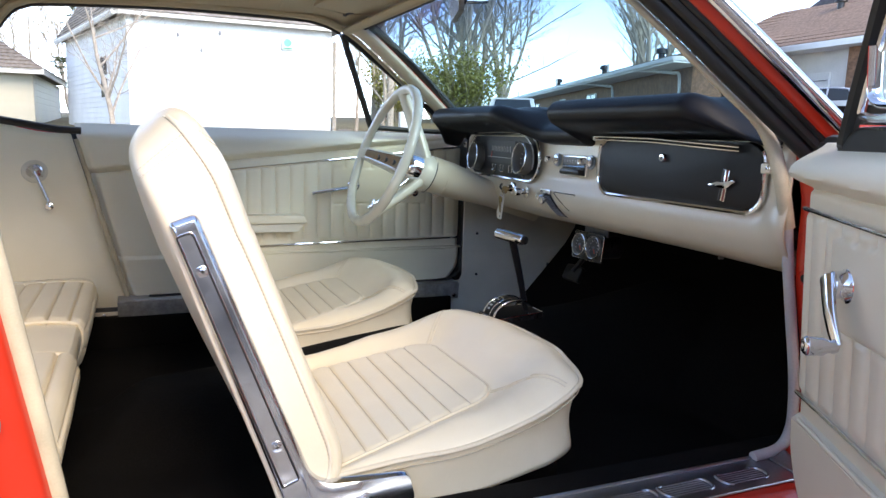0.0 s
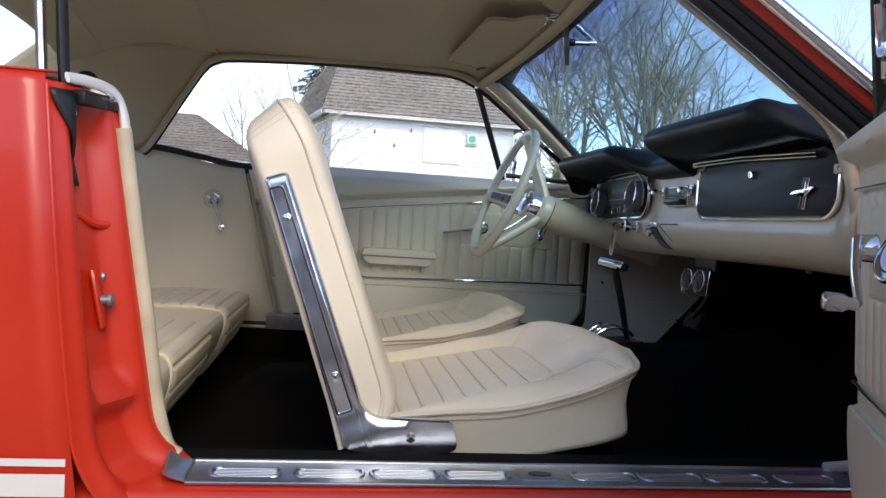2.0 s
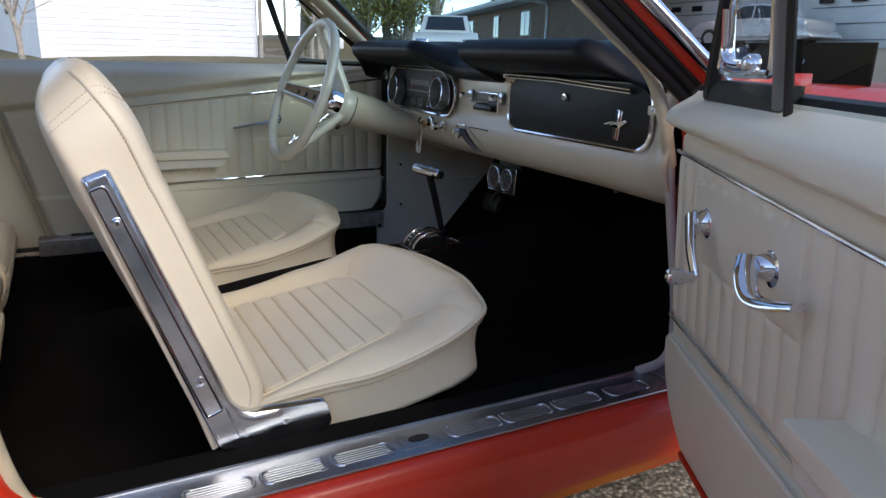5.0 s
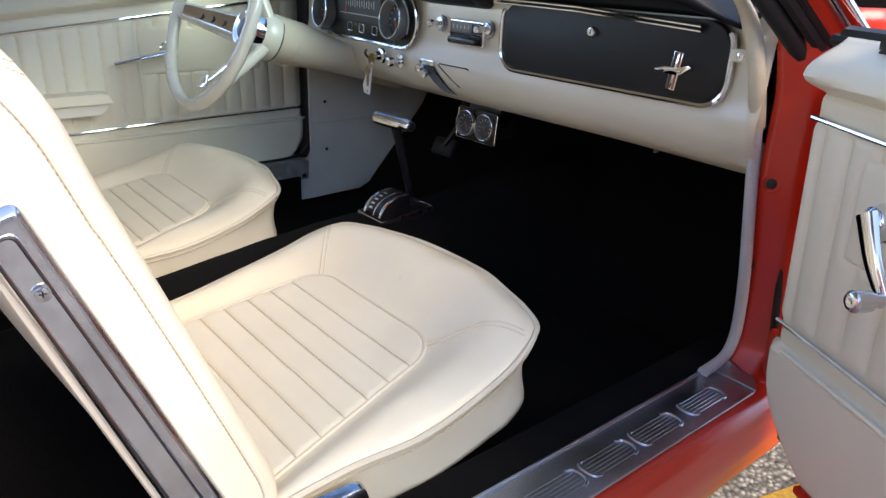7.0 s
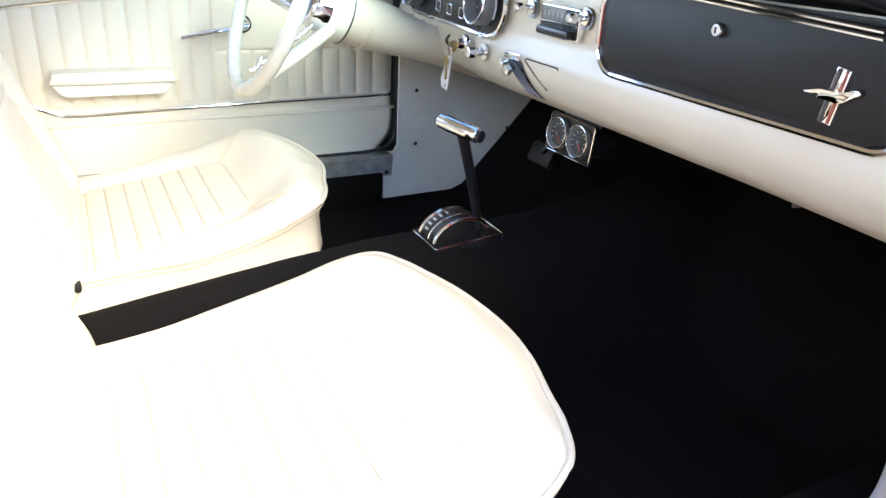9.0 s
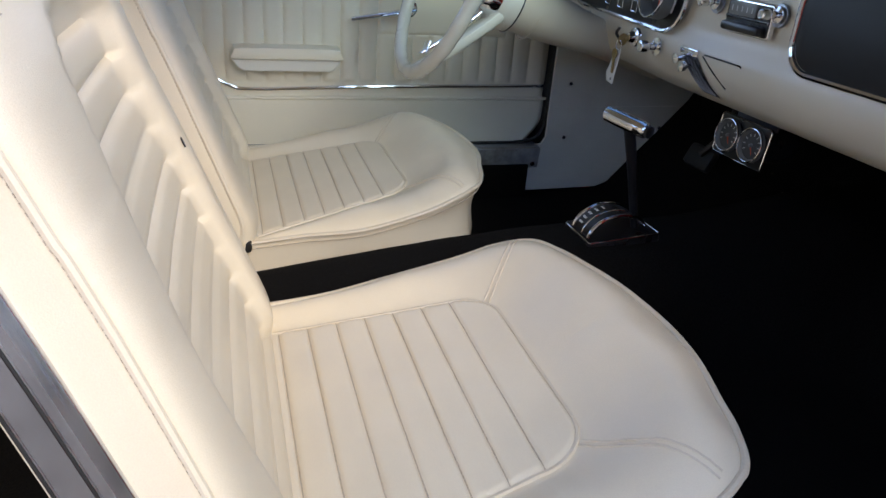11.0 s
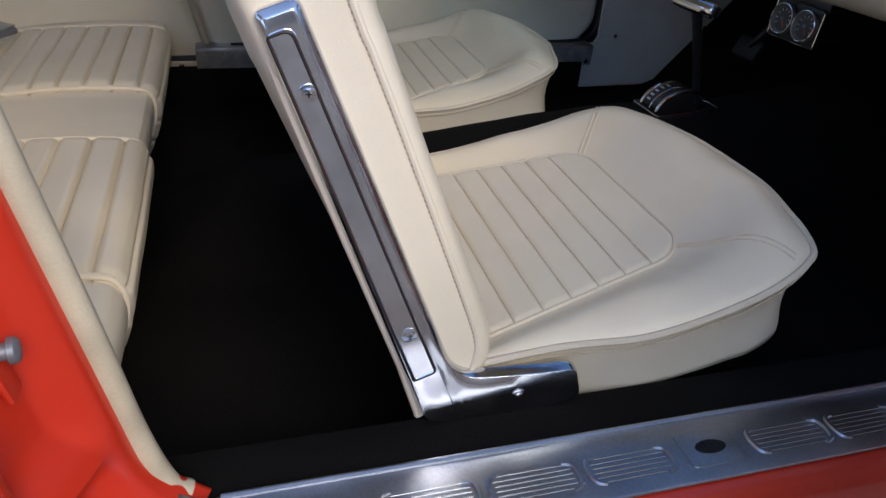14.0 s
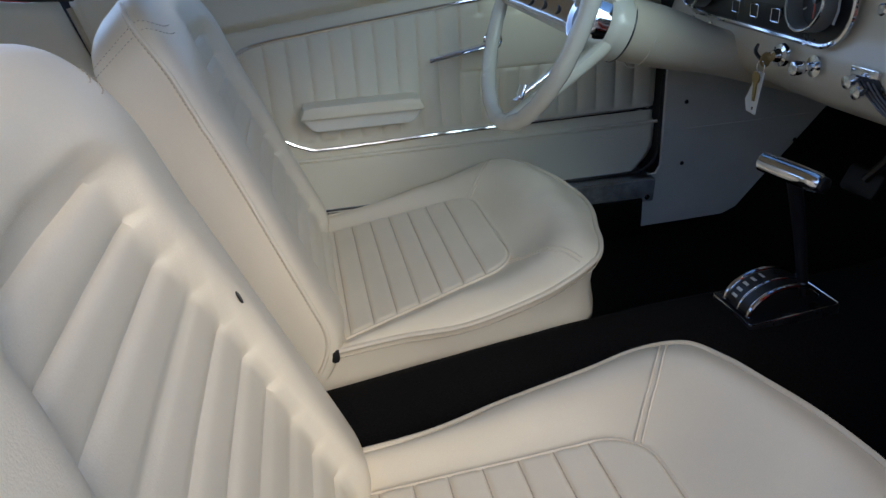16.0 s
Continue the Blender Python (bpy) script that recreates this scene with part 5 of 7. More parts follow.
# instrument cluster
CY, CZ = 0.286, 0.785
cluster = part("instrument_panel", slab(rounded(0.116, 0.490, 0.056, 10), 0.006, along((0.4155, CY, CZ), BACK), 0.002), BLACK, dash, "black instrument cluster with chrome-ringed dials")
part("cluster_bezel", tube([(0.409, CY + b, CZ + a) for a, b in rounded(0.118, 0.494, 0.057, 10)], 0.0045, 8, closed=True), CHROME, cluster, "bright cluster bezel")
for dx, dz in ((0.0, 0.012), (-0.006, 0.019)):
    part("hood_strip", tube(curve([(0.404 + dx, 0.09, 0.842 + dz - 0.012), (0.402 + dx, 0.14, 0.850 + dz - 0.012), (0.402 + dx, 0.28, 0.853 + dz - 0.012), (0.404 + dx, 0.50, 0.850 + dz - 0.012)], 6), 0.002, 6), CHROME, cluster)
part("speed_window", slab(rounded(0.062, 0.215, 0.006, 4), 0.003, along((0.4100, 0.288, 0.798), BACK)), DIAL, cluster, "dark speedometer face")
for k in range(13):
    tall = 0.018 if k % 2 == 0 else 0.012
    part("speed_mark", box(0.001, 0.0022, tall, pose(0.4065, 0.212 + k * 0.0115, 0.806), 0), DIAL_WHITE, cluster)
part("speed_line", box(0.001, 0.19, 0.0018, pose(0.4065, 0.288, 0.782), 0), DIAL_WHITE, cluster)
part("speed_needle", box(0.001, 0.004, 0.02, pose(0.4060, 0.352, 0.789, 20), 0), NEEDLE, cluster)
for y in (0.335, 0.275, 0.212):
    part("warning_light_frame", tube([(0.4085, y + b, 0.752 + a) for a, b in rounded(0.019, 0.023, 0.002, 2)], 0.0011, 6, closed=True), CHROME, cluster)


def dial(name, y, z, x, r, parent, tilt=0.0, face=DIAL, deep=0.26):
    """A gauge in a cup that stands proud by deep radii, with a bright ring on its edge."""
    d = Vector((-1, 0, 0.12))
    m = along((x, y, z), d)
    e = deep * r
    ob = part(name, lathe(((r * 1.02, -0.004), (r * 1.02, e), (r * 0.95, e), (r * 0.88, 0.7 * e), (r * 0.80, 0.0), (0, 0.0)), m, 40), DIAL_WALL, parent, "round gauge in a deep grey cup" if deep > 0.4 else "round black gauge")
    part("gauge_ring", tube([m @ Vector((r * 0.985 * math.cos(a * math.pi / 22), r * 0.985 * math.sin(a * math.pi / 22), e)) for a in range(44)], r * 0.055, 8, closed=True), CHROME, ob, "chrome gauge ring")
    part("gauge_face", lathe(((r * 0.82, 0.001), (0, 0.0015)), m, 30), face, ob)
    bm = bmesh.new()
    for k in range(9):
        a = radians(-120 + k * 30)
        box(r * 0.16, r * 0.045, 0.0006, m @ pose(0, 0, 0.0025) @ Matrix.Rotation(a, 4, "Z") @ pose(r * 0.62, 0, 0), 0, bm)
    part("gauge_marks", bm, DIAL_WHITE, ob)
    part("gauge_needle", box(r * 0.6, r * 0.05, 0.001, m @ pose(0, 0, 0.004) @ Matrix.Rotation(radians(150 + tilt), 4, "Z") @ pose(r * 0.28, 0, 0), 0), NEEDLE if face == DIAL else DIAL_WHITE, ob)
    part("gauge_hub", lathe(((r * 0.12, 0.002), (r * 0.1, 0.006), (0, 0.007)), m, 14), GREY_METAL, ob)
    return ob


dial("fuel_gauge", 0.456, 0.779, 0.4065, 0.041, cluster, 0, DIAL, 0.58)
dial("temperature_gauge", 0.108, 0.784, 0.4065, 0.0405, cluster, 40, DIAL, 0.55)
part("gauge_arc", tube([(0.404, 0.128 + 0.066 * math.sin(a), 0.783 + 0.060 * math.cos(a)) for a in (-2.0, -1.7, -1.4, -1.1, -0.8, -0.5, -0.2)], 0.0016, 6), DIAL_WHITE, cluster)

# the cluster follows the sweep of the dash
for ob in [cluster] + list(cluster.children_recursive):
    for vert in ob.data.vertices:
        vert.co.x += 0.008 + sweep(vert.co.y)

# radio and knobs
radio = part("radio", slab(rounded(0.048, 0.098, 0.004, 4), 0.008, along((0.4245, -0.118, 0.777), BACK), 0.002), CHROME, dash, "chrome-framed radio with a glass dial")
part("radio_face", slab(rounded(0.042, 0.092, 0.003, 3), 0.002, along((0.4168, -0.118, 0.777), BACK)), BLACK, radio)
# the mid-grey colour holds the reflection seen on the dark tuning glass
part("radio_dial", slab(rounded(0.018, 0.060, 0.002, 3), 0.003, along((0.4160, -0.106, 0.788), BACK), 0.001), DIAL_WALL, radio, "tuning dial glass with its reflection painted grey")
part("radio_divider", tube([(0.4145, -0.072, 0.776), (0.4145, -0.164, 0.776)], 0.0018, 6), CHROME, radio)
part("radio_buttons", box(0.016, 0.082, 0.013, pose(0.409, -0.119, 0.7635), 0.004), BLACK, radio, "black push-button bar")
for k in range(5):
    part("dial_mark", box(0.0006, 0.0012, 0.007, pose(0.4126, -0.084 - k * 0.011, 0.788), 0), DIAL_WHITE, radio)


def knob(name, p, r, length, label, parent=dash, d=BACK):
    m = along(p, d)
    ob = part(name, lathe(((r * 1.5, 0), (r * 1.5, 0.002), (r * 0.6, 0.004), (r * 0.6, length * 0.45), (r * 0.95, length * 0.55), (r, length * 0.75), (r * 0.95, length), (r * 0.7, length + 0.0015), (0, length + 0.001)), m, 20), CHROME, parent, label)
    return ob


for y in (-0.030, -0.170):
    knob("radio_knob", (0.422, y, 0.789), 0.0076, 0.028, "chrome radio knob")
    part("knob_plate", lathe(((0.0165, 0), (0.0155, 0.003), (0, 0.0035)), along((0.4275, y, 0.788), BACK), 24), ALUMINIUM, dash, "brushed knob backplate")
knob("light_switch", (0.452, 0.490, 0.708), 0.0075, 0.020, "small chrome knob")
knob("wiper_switch", (0.448, 0.421, 0.706), 0.0075, 0.020, "small chrome knob")
part("ignition_switch", lathe(((0.017, 0), (0.016, 0.006), (0.010, 0.008), (0.008, 0.018), (0, 0.019)), along((0.412, 0.160, 0.704), BACK), 24), CHROME, dash, "chrome ignition switch")
knob("lighter", (0.412, 0.090, 0.700), 0.010, 0.034, "chrome cigar lighter knob")
key = thing("key", "brass ignition key in the switch with a paper tag", "key")
part("key_bow", slab([(0.011 * math.cos(a * math.pi / 8), 0.009 * math.sin(a * math.pi / 8)) for a in range(16)], 0.002, along((0.386, 0.161, 0.699), (0, 1, 0)), 0.0005), BRASS, key)
part("key_blade", box(0.020, 0.002, 0.006, pose(0.398, 0.161, 0.700), 0.0005), BRASS, key)
part("key_ring", tube([(0.380, 0.162 + 0.009 * math.sin(a * math.pi / 8), 0.689 + 0.009 * math.cos(a * math.pi / 8)) for a in range(16)], 0.0009, 6, closed=True), CHROME, key)
part("spare_key", slab([(0.009 * math.cos(a * math.pi / 8) - 0.010, 0.009 * math.sin(a * math.pi / 8)) for a in range(-7, 8)] + [(-0.045, -0.003), (-0.045, 0.003)][::-1], 0.002, along((0.376, 0.163, 0.684), BACK), 0.0004), BRASS, key, "brass key")
tag_outline = [(0.0, -0.010), (0.0, 0.008), (-0.030, 0.016), (-0.044, 0.022), (-0.060, 0.014), (-0.062, -0.010)]
tag = part("paper_tag", slab(tag_outline, 0.0008, along((0.381, 0.162, 0.682), (-0.98, 0, 0.1))), PAPER, key, "blank white paper key tag")
part("tag_mark", slab([(-0.052, -0.002), (-0.052, 0.002), (-0.056, 0.002), (-0.056, -0.002)], 0.0004, along((0.3798, 0.162, 0.682), (-0.98, 0, 0.1))), BLACK, tag)
# heater controls and ashtray
heater = part("heater_control", box(0.006, 0.048, 0.012, pose(0.415, -0.001, 0.7085), 0.002), CHROME, dash, "chrome heater control plate")
part("heater_slots", grid(lambda u, v: (on_profile(FACE, mix(0.47, 0.68, u))[0] - 0.004, mix(0.016, -0.026, v) - 0.056 * u, on_profile(FACE, mix(0.47, 0.68, u))[1]), 8, 4), BLACK, heater, "black slotted heater panel")
for k in range(4):
    part("heater_groove", tube([(on_profile(FACE, mix(0.49, 0.67, t / 6))[0] - 0.0055, 0.009 - 0.0090 * k - 0.053 * t / 6, on_profile(FACE, mix(0.49, 0.67, t / 6))[1]) for t in range(7)], 0.0014, 5), GREY_METAL, heater)
for y, z in ((0.008, 0.698), (-0.010, 0.688)):
    part("heater_lever", lathe(((0.004, 0), (0.004, 0.010), (0.008, 0.012), (0.0085, 0.020), (0, 0.022)), along((0.416, y, z), (-1, 0, -0.1)), 14), CHROME, heater)
ash = [(-0.100, 0.60), (-0.065, 0.52), (-0.034, 0.455), (-0.038, 0.445), (-0.080, 0.445), (-0.124, 0.445), (-0.128, 0.452)]
part("ashtray_joint", tube([(on_profile(FACE, v)[0] - 0.0022, y, on_profile(FACE, v)[1]) for y, v in ash], 0.0014, 6), BLACK, dash)
part("dash_underside", box(0.36, 1.22, 0.02, pose(0.68, -0.05, 0.71, 0, -14, 0), 0.005), BLACK, dash)
part("under_dash_clip", box(0.012, 0.004, 0.014, pose(0.47, -0.54, 0.634), 0.001), GREY_METAL, dash)
part("lamp_stalk", tube(curve([(0.400, 0.205, 0.712), (0.385, 0.185, 0.705), (0.392, 0.165, 0.69)], 5), 0.003, 6), BLACK, dash)

# ---- twin gauge pod under the dash ----
pod = thing("gauge_pod", "twin black gauges in a bright-edged panel under the dash", "gauge")
pm = along((0.515, -0.057, 0.575), (-1, 0, 0.10))
panel = part("panel", slab(rounded(0.070, 0.126, 0.006, 4), 0.004, pm, 0.001), BLACK, pod)
part("panel_edge", tube([pm @ Vector((a, b, 0.004)) for a, b in rounded(0.068, 0.124, 0.006, 4)], 0.0012, 6, closed=True), CHROME, panel)
for y in (-0.027, -0.087):
    dial("gauge", y, 0.576, 0.510, 0.0275, pod, 60)
    part("gauge_can", lathe(((0.028, 0), (0.028, 0.06), (0, 0.062)), along((0.517, y, 0.575), (1, 0, 0)), 20), BLACK, pod)
part("mounting_bracket", box(0.004, 0.10, 0.06, pose(0.535, -0.057, 0.632), 0.001), GREY_METAL, pod)

# ---- shifter ----
shifter = thing("gear_shifter", "automatic shifter with a chrome T-handle on a black plate", "shifter")
sm = pose(0.315, -0.031, 0.402, 0, -5, 0)
base = part("base_plate", slab(rounded(0.132, 0.092, 0.004, 3), 0.014, sm, 0.003), BLACK, shifter, "black base plate with a bright edge")
part("plate_edge", tube([sm @ Vector((a, b, 0.0135)) for a, b in rounded(0.130, 0.090, 0.004, 3)], 0.0012, 6, closed=True), CHROME, base)


def arch(u, v):
    a = mix(0.15, 2.75, u)
    return sm @ Vector((-0.006 - 0.054 * math.cos(a), mix(-0.030, 0.024, v), 0.010 + 0.038 * math.sin(a)))


sheet("quadrant", arch, 16, 8, BLACK, shifter, 0.003, "black curved gear quadrant")
for v in (0.0, 0.42, 1.0):
    part("quadrant_trim", tube([Vector(arch(k / 16, v)) + Vector((0, 0, 0.001)) for k in range(17)], 0.0035 if v != 0.42 else 0.002, 8), CHROME, shifter)
for k in range(5):
    part("quadrant_mark", box(0.004, 0.010, 0.001, Matrix.Translation(Vector(arch(0.12 + 0.09 * k, 0.70)) + Vector((-0.001, 0, 0.003))) @ pose(0, 0, 0, 0, -50 + 14 * k, 0), 0), DIAL_WHITE, shifter)
part("lever", tube(curve([(0.352, -0.040, 0.418), (0.344, -0.040, 0.45), (0.326, -0.042, 0.52), (0.304, -0.044, 0.595)], 6), 0.0075, 10, taper=lambda t: 0.8 + 0.5 * t), BLACK, shifter, "dark steel shift lever")
handle = part("handle", lathe(((0.008, -0.045), (0.0125, -0.042), (0.0135, -0.02), (0.0135, 0.02), (0.0125, 0.040), (0.010, 0.043), (0, 0.0435)), along((0.299, -0.042, 0.604), (0.30, -0.95, -0.08)), 20), CHROME, shifter, "chrome T-handle")
part("handle_button", lathe(((0.010, 0), (0.010, 0.005), (0.006, 0.007), (0, 0.0075)), along((0.3123, -0.0832, 0.6005), (0.30, -0.95, -0.08)), 16), BLACK, handle)

# ---- pedals ----
brake = thing("brake_pedal", "worn black rubber brake pedal", "pedal")
part("pedal_pad", box(0.02, 0.085, 0.05, pose(0.68, 0.25, 0.44, 0, 25, 0), 0.008), RUBBER, brake)
part("pedal_arm", tube(curve([(0.67, 0.24, 0.45), (0.70, 0.21, 0.52), (0.70, 0.19, 0.64)], 5), 0.008, 8), BLACK, brake)
gas = thing("gas_pedal", "narrow black rubber accelerator pedal", "pedal")
part("pedal_pad", box(0.012, 0.055, 0.16, pose(0.69, 0.03, 0.37, 0, 40, 0), 0.005), RUBBER, gas)

# ---- steering wheel ----
steer = thing("steering_wheel", "cream steering wheel with chrome horn spokes", "steering wheel")
WC = Vector((0.104, 0.352, 0.780))
WA = Vector((-0.934, 0, 0.357))
WU, WR = Vector((0.357, 0, 0.934)), Vector((0, -1, 0))


def clock(deg, r, depth=0.0):
    a = radians(deg)
    return WC + r * (math.cos(a) * WU + math.sin(a) * WR) - depth * WA


rings = 96
bm = bmesh.new()
vs = []
for k in range(rings):
    a = 360 * k / rings
    out = (clock(a, 1) - WC)
    r = 0.0125 + (0.0013 * abs(math.sin(k * math.pi / 4)) if not 300 > a > 260 else 0)
    vs.append([bm.verts.new(clock(a, 0.193) + r * (math.cos(b * math.pi / 6) * out + math.sin(b * math.pi / 6) * WA)) for b in range(12)])
for k in range(rings):
    for b in range(12):
        bm.faces.new((vs[k][b], vs[(k + 1) % rings][b], vs[(k + 1) % rings][(b + 1) % 12], vs[k][(b + 1) % 12]))
part("rim", bm, WHEEL_CREAM, steer, "cream moulded rim with finger grips")


def spoke(deg, name, w0, w1, d0, d1, thick, mat, r0=0.03, r1=0.187, label=""):
    side = clock(deg + 90, 1) - WC

    def at(u, v):
        a = 2 * math.pi * v
        r, dep, w = mix(r0, r1, u), mix(d0, d1, u ** 1.15), mix(w0, w1, u)
        return clock(deg, r, dep) + side * (w * math.copysign(abs(math.cos(a)) ** 0.6, math.cos(a))) + WA * (thick * math.copysign(abs(math.sin(a)) ** 0.6, math.sin(a)))
    return part(name, grid(at, 14, 16, True), mat, steer, label)


for deg in (350, 166, 270):
    spoke(deg, "spoke", 0.040, 0.018, 0.128, 0.004, 0.016, WHEEL_CREAM, 0.018, 0.187, "cream wheel spoke")
for deg in (168, 270):
    horn = spoke(deg, "horn_spoke", 0.019 if deg == 168 else 0.024, 0.009 if deg == 168 else 0.014, 0.088, 0.002, 0.0045, CHROME, 0.035, 0.155, "chrome horn spoke")
    if deg == 270:
        for r in (0.074, 0.098, 0.120):
            dep = mix(0.088, 0.002, ((r - 0.035) / 0.12) ** 1.15)
            part("horn_spoke_hole", lathe(((0.008, 0.0), (0.0085, 0.0045), (0.006, 0.005), (0.0055, 0.003), (0, 0.003)), along(clock(deg, r, dep), WA), 16), BLACK, horn, "dark round hole")
    else:
        part("horn_button", box(0.026, 0.026, 0.006, along(clock(deg, 0.140, 0.010), WA, clock(deg, 1) - WC), 0.002), CHROME, horn)
part("hub_cap", lathe(((0.045, -0.012), (0.044, 0.016), (0.041, 0.030), (0.036, 0.036), (0.031, 0.035), (0.026, 0.030), (0, 0.028)), along(WC - WA * 0.105, WA), 32), CHROME, steer, "chrome hub with a dark centre")
part("hub_centre", lathe(((0.025, 0.030), (0.020, 0.034), (0, 0.035)), along(WC - WA * 0.105, WA), 28), DIAL, steer, "dark blue plain hub emblem")
part("hub_shell", lathe(((0.053, -0.041), (0.053, -0.022), (0.050, -0.008), (0.042, 0.0), (0, 0.0)), along(WC - WA * 0.105, WA), 32), WHEEL_CREAM, steer)
column = thing("steering_column", "cream painted steering column", "column")
part("column_tube", lathe(((0.051, 0.0), (0.0505, 0.066), (0.046, 0.116), (0.041, 0.156), (0.038, 0.206), (0.037, 0.371), (0.032, 0.376), (0, 0.376)), along(WC - WA * 0.147 + Vector((0, 0, 0.004)), (0.957, 0, -0.29)), 32), PAINTED, column)
part("column_joint", tube([Vector(clock(a * 10, 0.0520, 0.1465)) for a in range(36)], 0.002, 6, closed=True), BLACK, column)
part("column_joint", tube([Vector(clock(a * 10, 0.0505, 0.190)) for a in range(36)], 0.001, 6, closed=True), VINYL_SEAM, column)
part("turn_signal_lever", tube(curve([clock(250, 0.05, 0.18), clock(262, 0.10, 0.165), clock(270, 0.15, 0.14)], 5), 0.005, 8), CHROME, column)

# ---- visors and mirror ----
def build_visor(label, outline, z, bracket):
    """A flat padded visor. outline: (x, y) corners with their radius; bracket: where its rod ends."""
    visor = thing("sun_visor", label, "sun visor", group="sun visors")
    rim = fillet(outline, 0.02)
    part("visor_panel", slab(rim, 0.010, pose(0, 0, z - 0.005), 0.003), HEADLINER, visor)
    part("visor_piping", tube([(x, y, z - 0.004) for x, y in rim], 0.0032, 6, closed=True), HEADLINER, visor)
    part("visor_rod", tube([(0.086, -0.045, z + 0.004), (0.082, bracket * 0.6, z + 0.003), (0.080, bracket, z)], 0.0045, 8), CHROME, visor)
    hook = part("visor_clip", box(0.016, 0.026, 0.006, pose(0.034, bracket, z - 0.004, 0, 0, 12), 0.002), GREY_METAL, visor, "small dark metal hook")
    part("clip_arm", tube([(0.034, bracket, z - 0.004), (0.024, bracket + 0.004, z - 0.012), (0.018, bracket + 0.006, z - 0.010)], 0.003, 8), GREY_METAL, hook)


build_visor("beige vinyl sun visor hanging slightly off the headliner", [(0.078, -0.098, 0.008), (0.036, -0.080, 0.02), (0.012, -0.046, 0.02), (-0.052, -0.040, 0.022), (-0.078, 0.400, 0.03), (0.020, 0.462, 0.03), (0.088, 0.440, 0.02)], 1.168, 0.452)
build_visor("beige vinyl sun visor folded against the headliner", [(0.108, -0.075, 0.010), (0.078, -0.105, 0.02), (0.045, -0.150, 0.02), (-0.040, -0.255, 0.03), (-0.066, -0.500, 0.03), (0.085, -0.500, 0.03)], 1.190, -0.500)
mirror = thing("rear_view_mirror", "chrome-backed interior mirror on a bent arm", "mirror")
part("mount", box(0.036, 0.034, 0.014, pose(0.100, -0.03, 1.196, 0, 12, 0), 0.004), CHROME, mirror)
part("arm", tube([(0.106, -0.022, 1.197), (0.135, -0.02, 1.197), (0.169, -0.02, 1.183), (0.218, -0.02, 1.146), (0.223, -0.02, 1.142)], 0.0068, 10, taper=lambda t: 1.1 - 0.35 * t), CHROME, mirror)
part("stem", tube([(0.223, -0.02, 1.142), (0.195, -0.02, 1.139), (0.160, -0.02, 1.137)], 0.0062, 10), CHROME, mirror)
part("ball_joint", lathe(((0.0, -0.010), (0.008, -0.007), (0.010, 0.0), (0.008, 0.007), (0, 0.010)), along((0.163, -0.02, 1.137), (-1, 0, 0)), 16), BLACK, mirror)
hm = along((0.150, -0.005, 1.131), (-0.92, 0.30, -0.10))
head = part("mirror_head", slab(rounded(0.060, 0.200, 0.026, 6), 0.010, hm @ pose(0, 0, -0.010), 0.003), GREY_METAL, mirror)
part("mirror_glass", slab(rounded(0.054, 0.194, 0.023, 6), 0.001, hm @ pose(0, 0, 0.001)), CHROME, head, "mirror glass")


# ---- outside ----
SIDING = material("white_siding", (0.80, 0.80, 0.79), 0.6, grain=0.04, grain_size=20, stain=0.08, stain_size=1.2)
BEIGE_SIDING = material("beige_siding", (0.45, 0.42, 0.33), 0.6, stain=0.08, stain_size=1.2)
SHINGLE = material("grey_shingles", (0.29, 0.255, 0.22), 0.9, grain=0.35, grain_size=9, stain=0.2, stain_size=0.8, bump=0.6, bump_size=12)
BROWN_SHINGLE = material("brown_shingles", (0.26, 0.17, 0.125), 0.9, grain=0.3, grain_size=8, stain=0.15, stain_size=0.8)
DARK_SHINGLE = material("dark_shingles", (0.055, 0.055, 0.065), 0.9, grain=0.3, grain_size=8)
BRICK = material("mixed_brick", (0.30, 0.16, 0.10), 0.85, grain=0.35, grain_size=14, stain=0.3, stain_size=4)
BARK = material("grey_bark", (0.40, 0.35, 0.29), 0.9, grain=0.3, grain_size=25, stain=0.2, stain_size=3)
NEEDLES = material("dark_needles", (0.035, 0.055, 0.025), 0.8, grain=0.4, grain_size=9)
LEAVES = material("yellow_green_leaves", (0.22, 0.21, 0.05), 0.7, grain=0.4, grain_size=5)
GRASS = material("winter_grass", (0.16, 0.14, 0.07), 0.95, grain=0.4, grain_size=12, stain=0.3, stain_size=0.3)
WINDOW_DARK = material("dark_window_glass", (0.02, 0.025, 0.03), 0.08)
SILVER = material("silver_paint", (0.55, 0.56, 0.58), 0.25, 0.5, coat=0.6)
YELLOW = material("yellow_line_paint", (0.55, 0.30, 0.04), 0.8, grain=0.35, grain_size=120, stain=0.3, stain_size=8)


def ground_z(x, y):
    d = 0.75 * x + 0.66 * y
    dip = 0.62 * math.exp(-((x - 9.7) ** 2 + (y - 17.3) ** 2) / 22)
    return 2.4 * (1 - math.exp(-max(d - 3, 0) / 24)) - dip


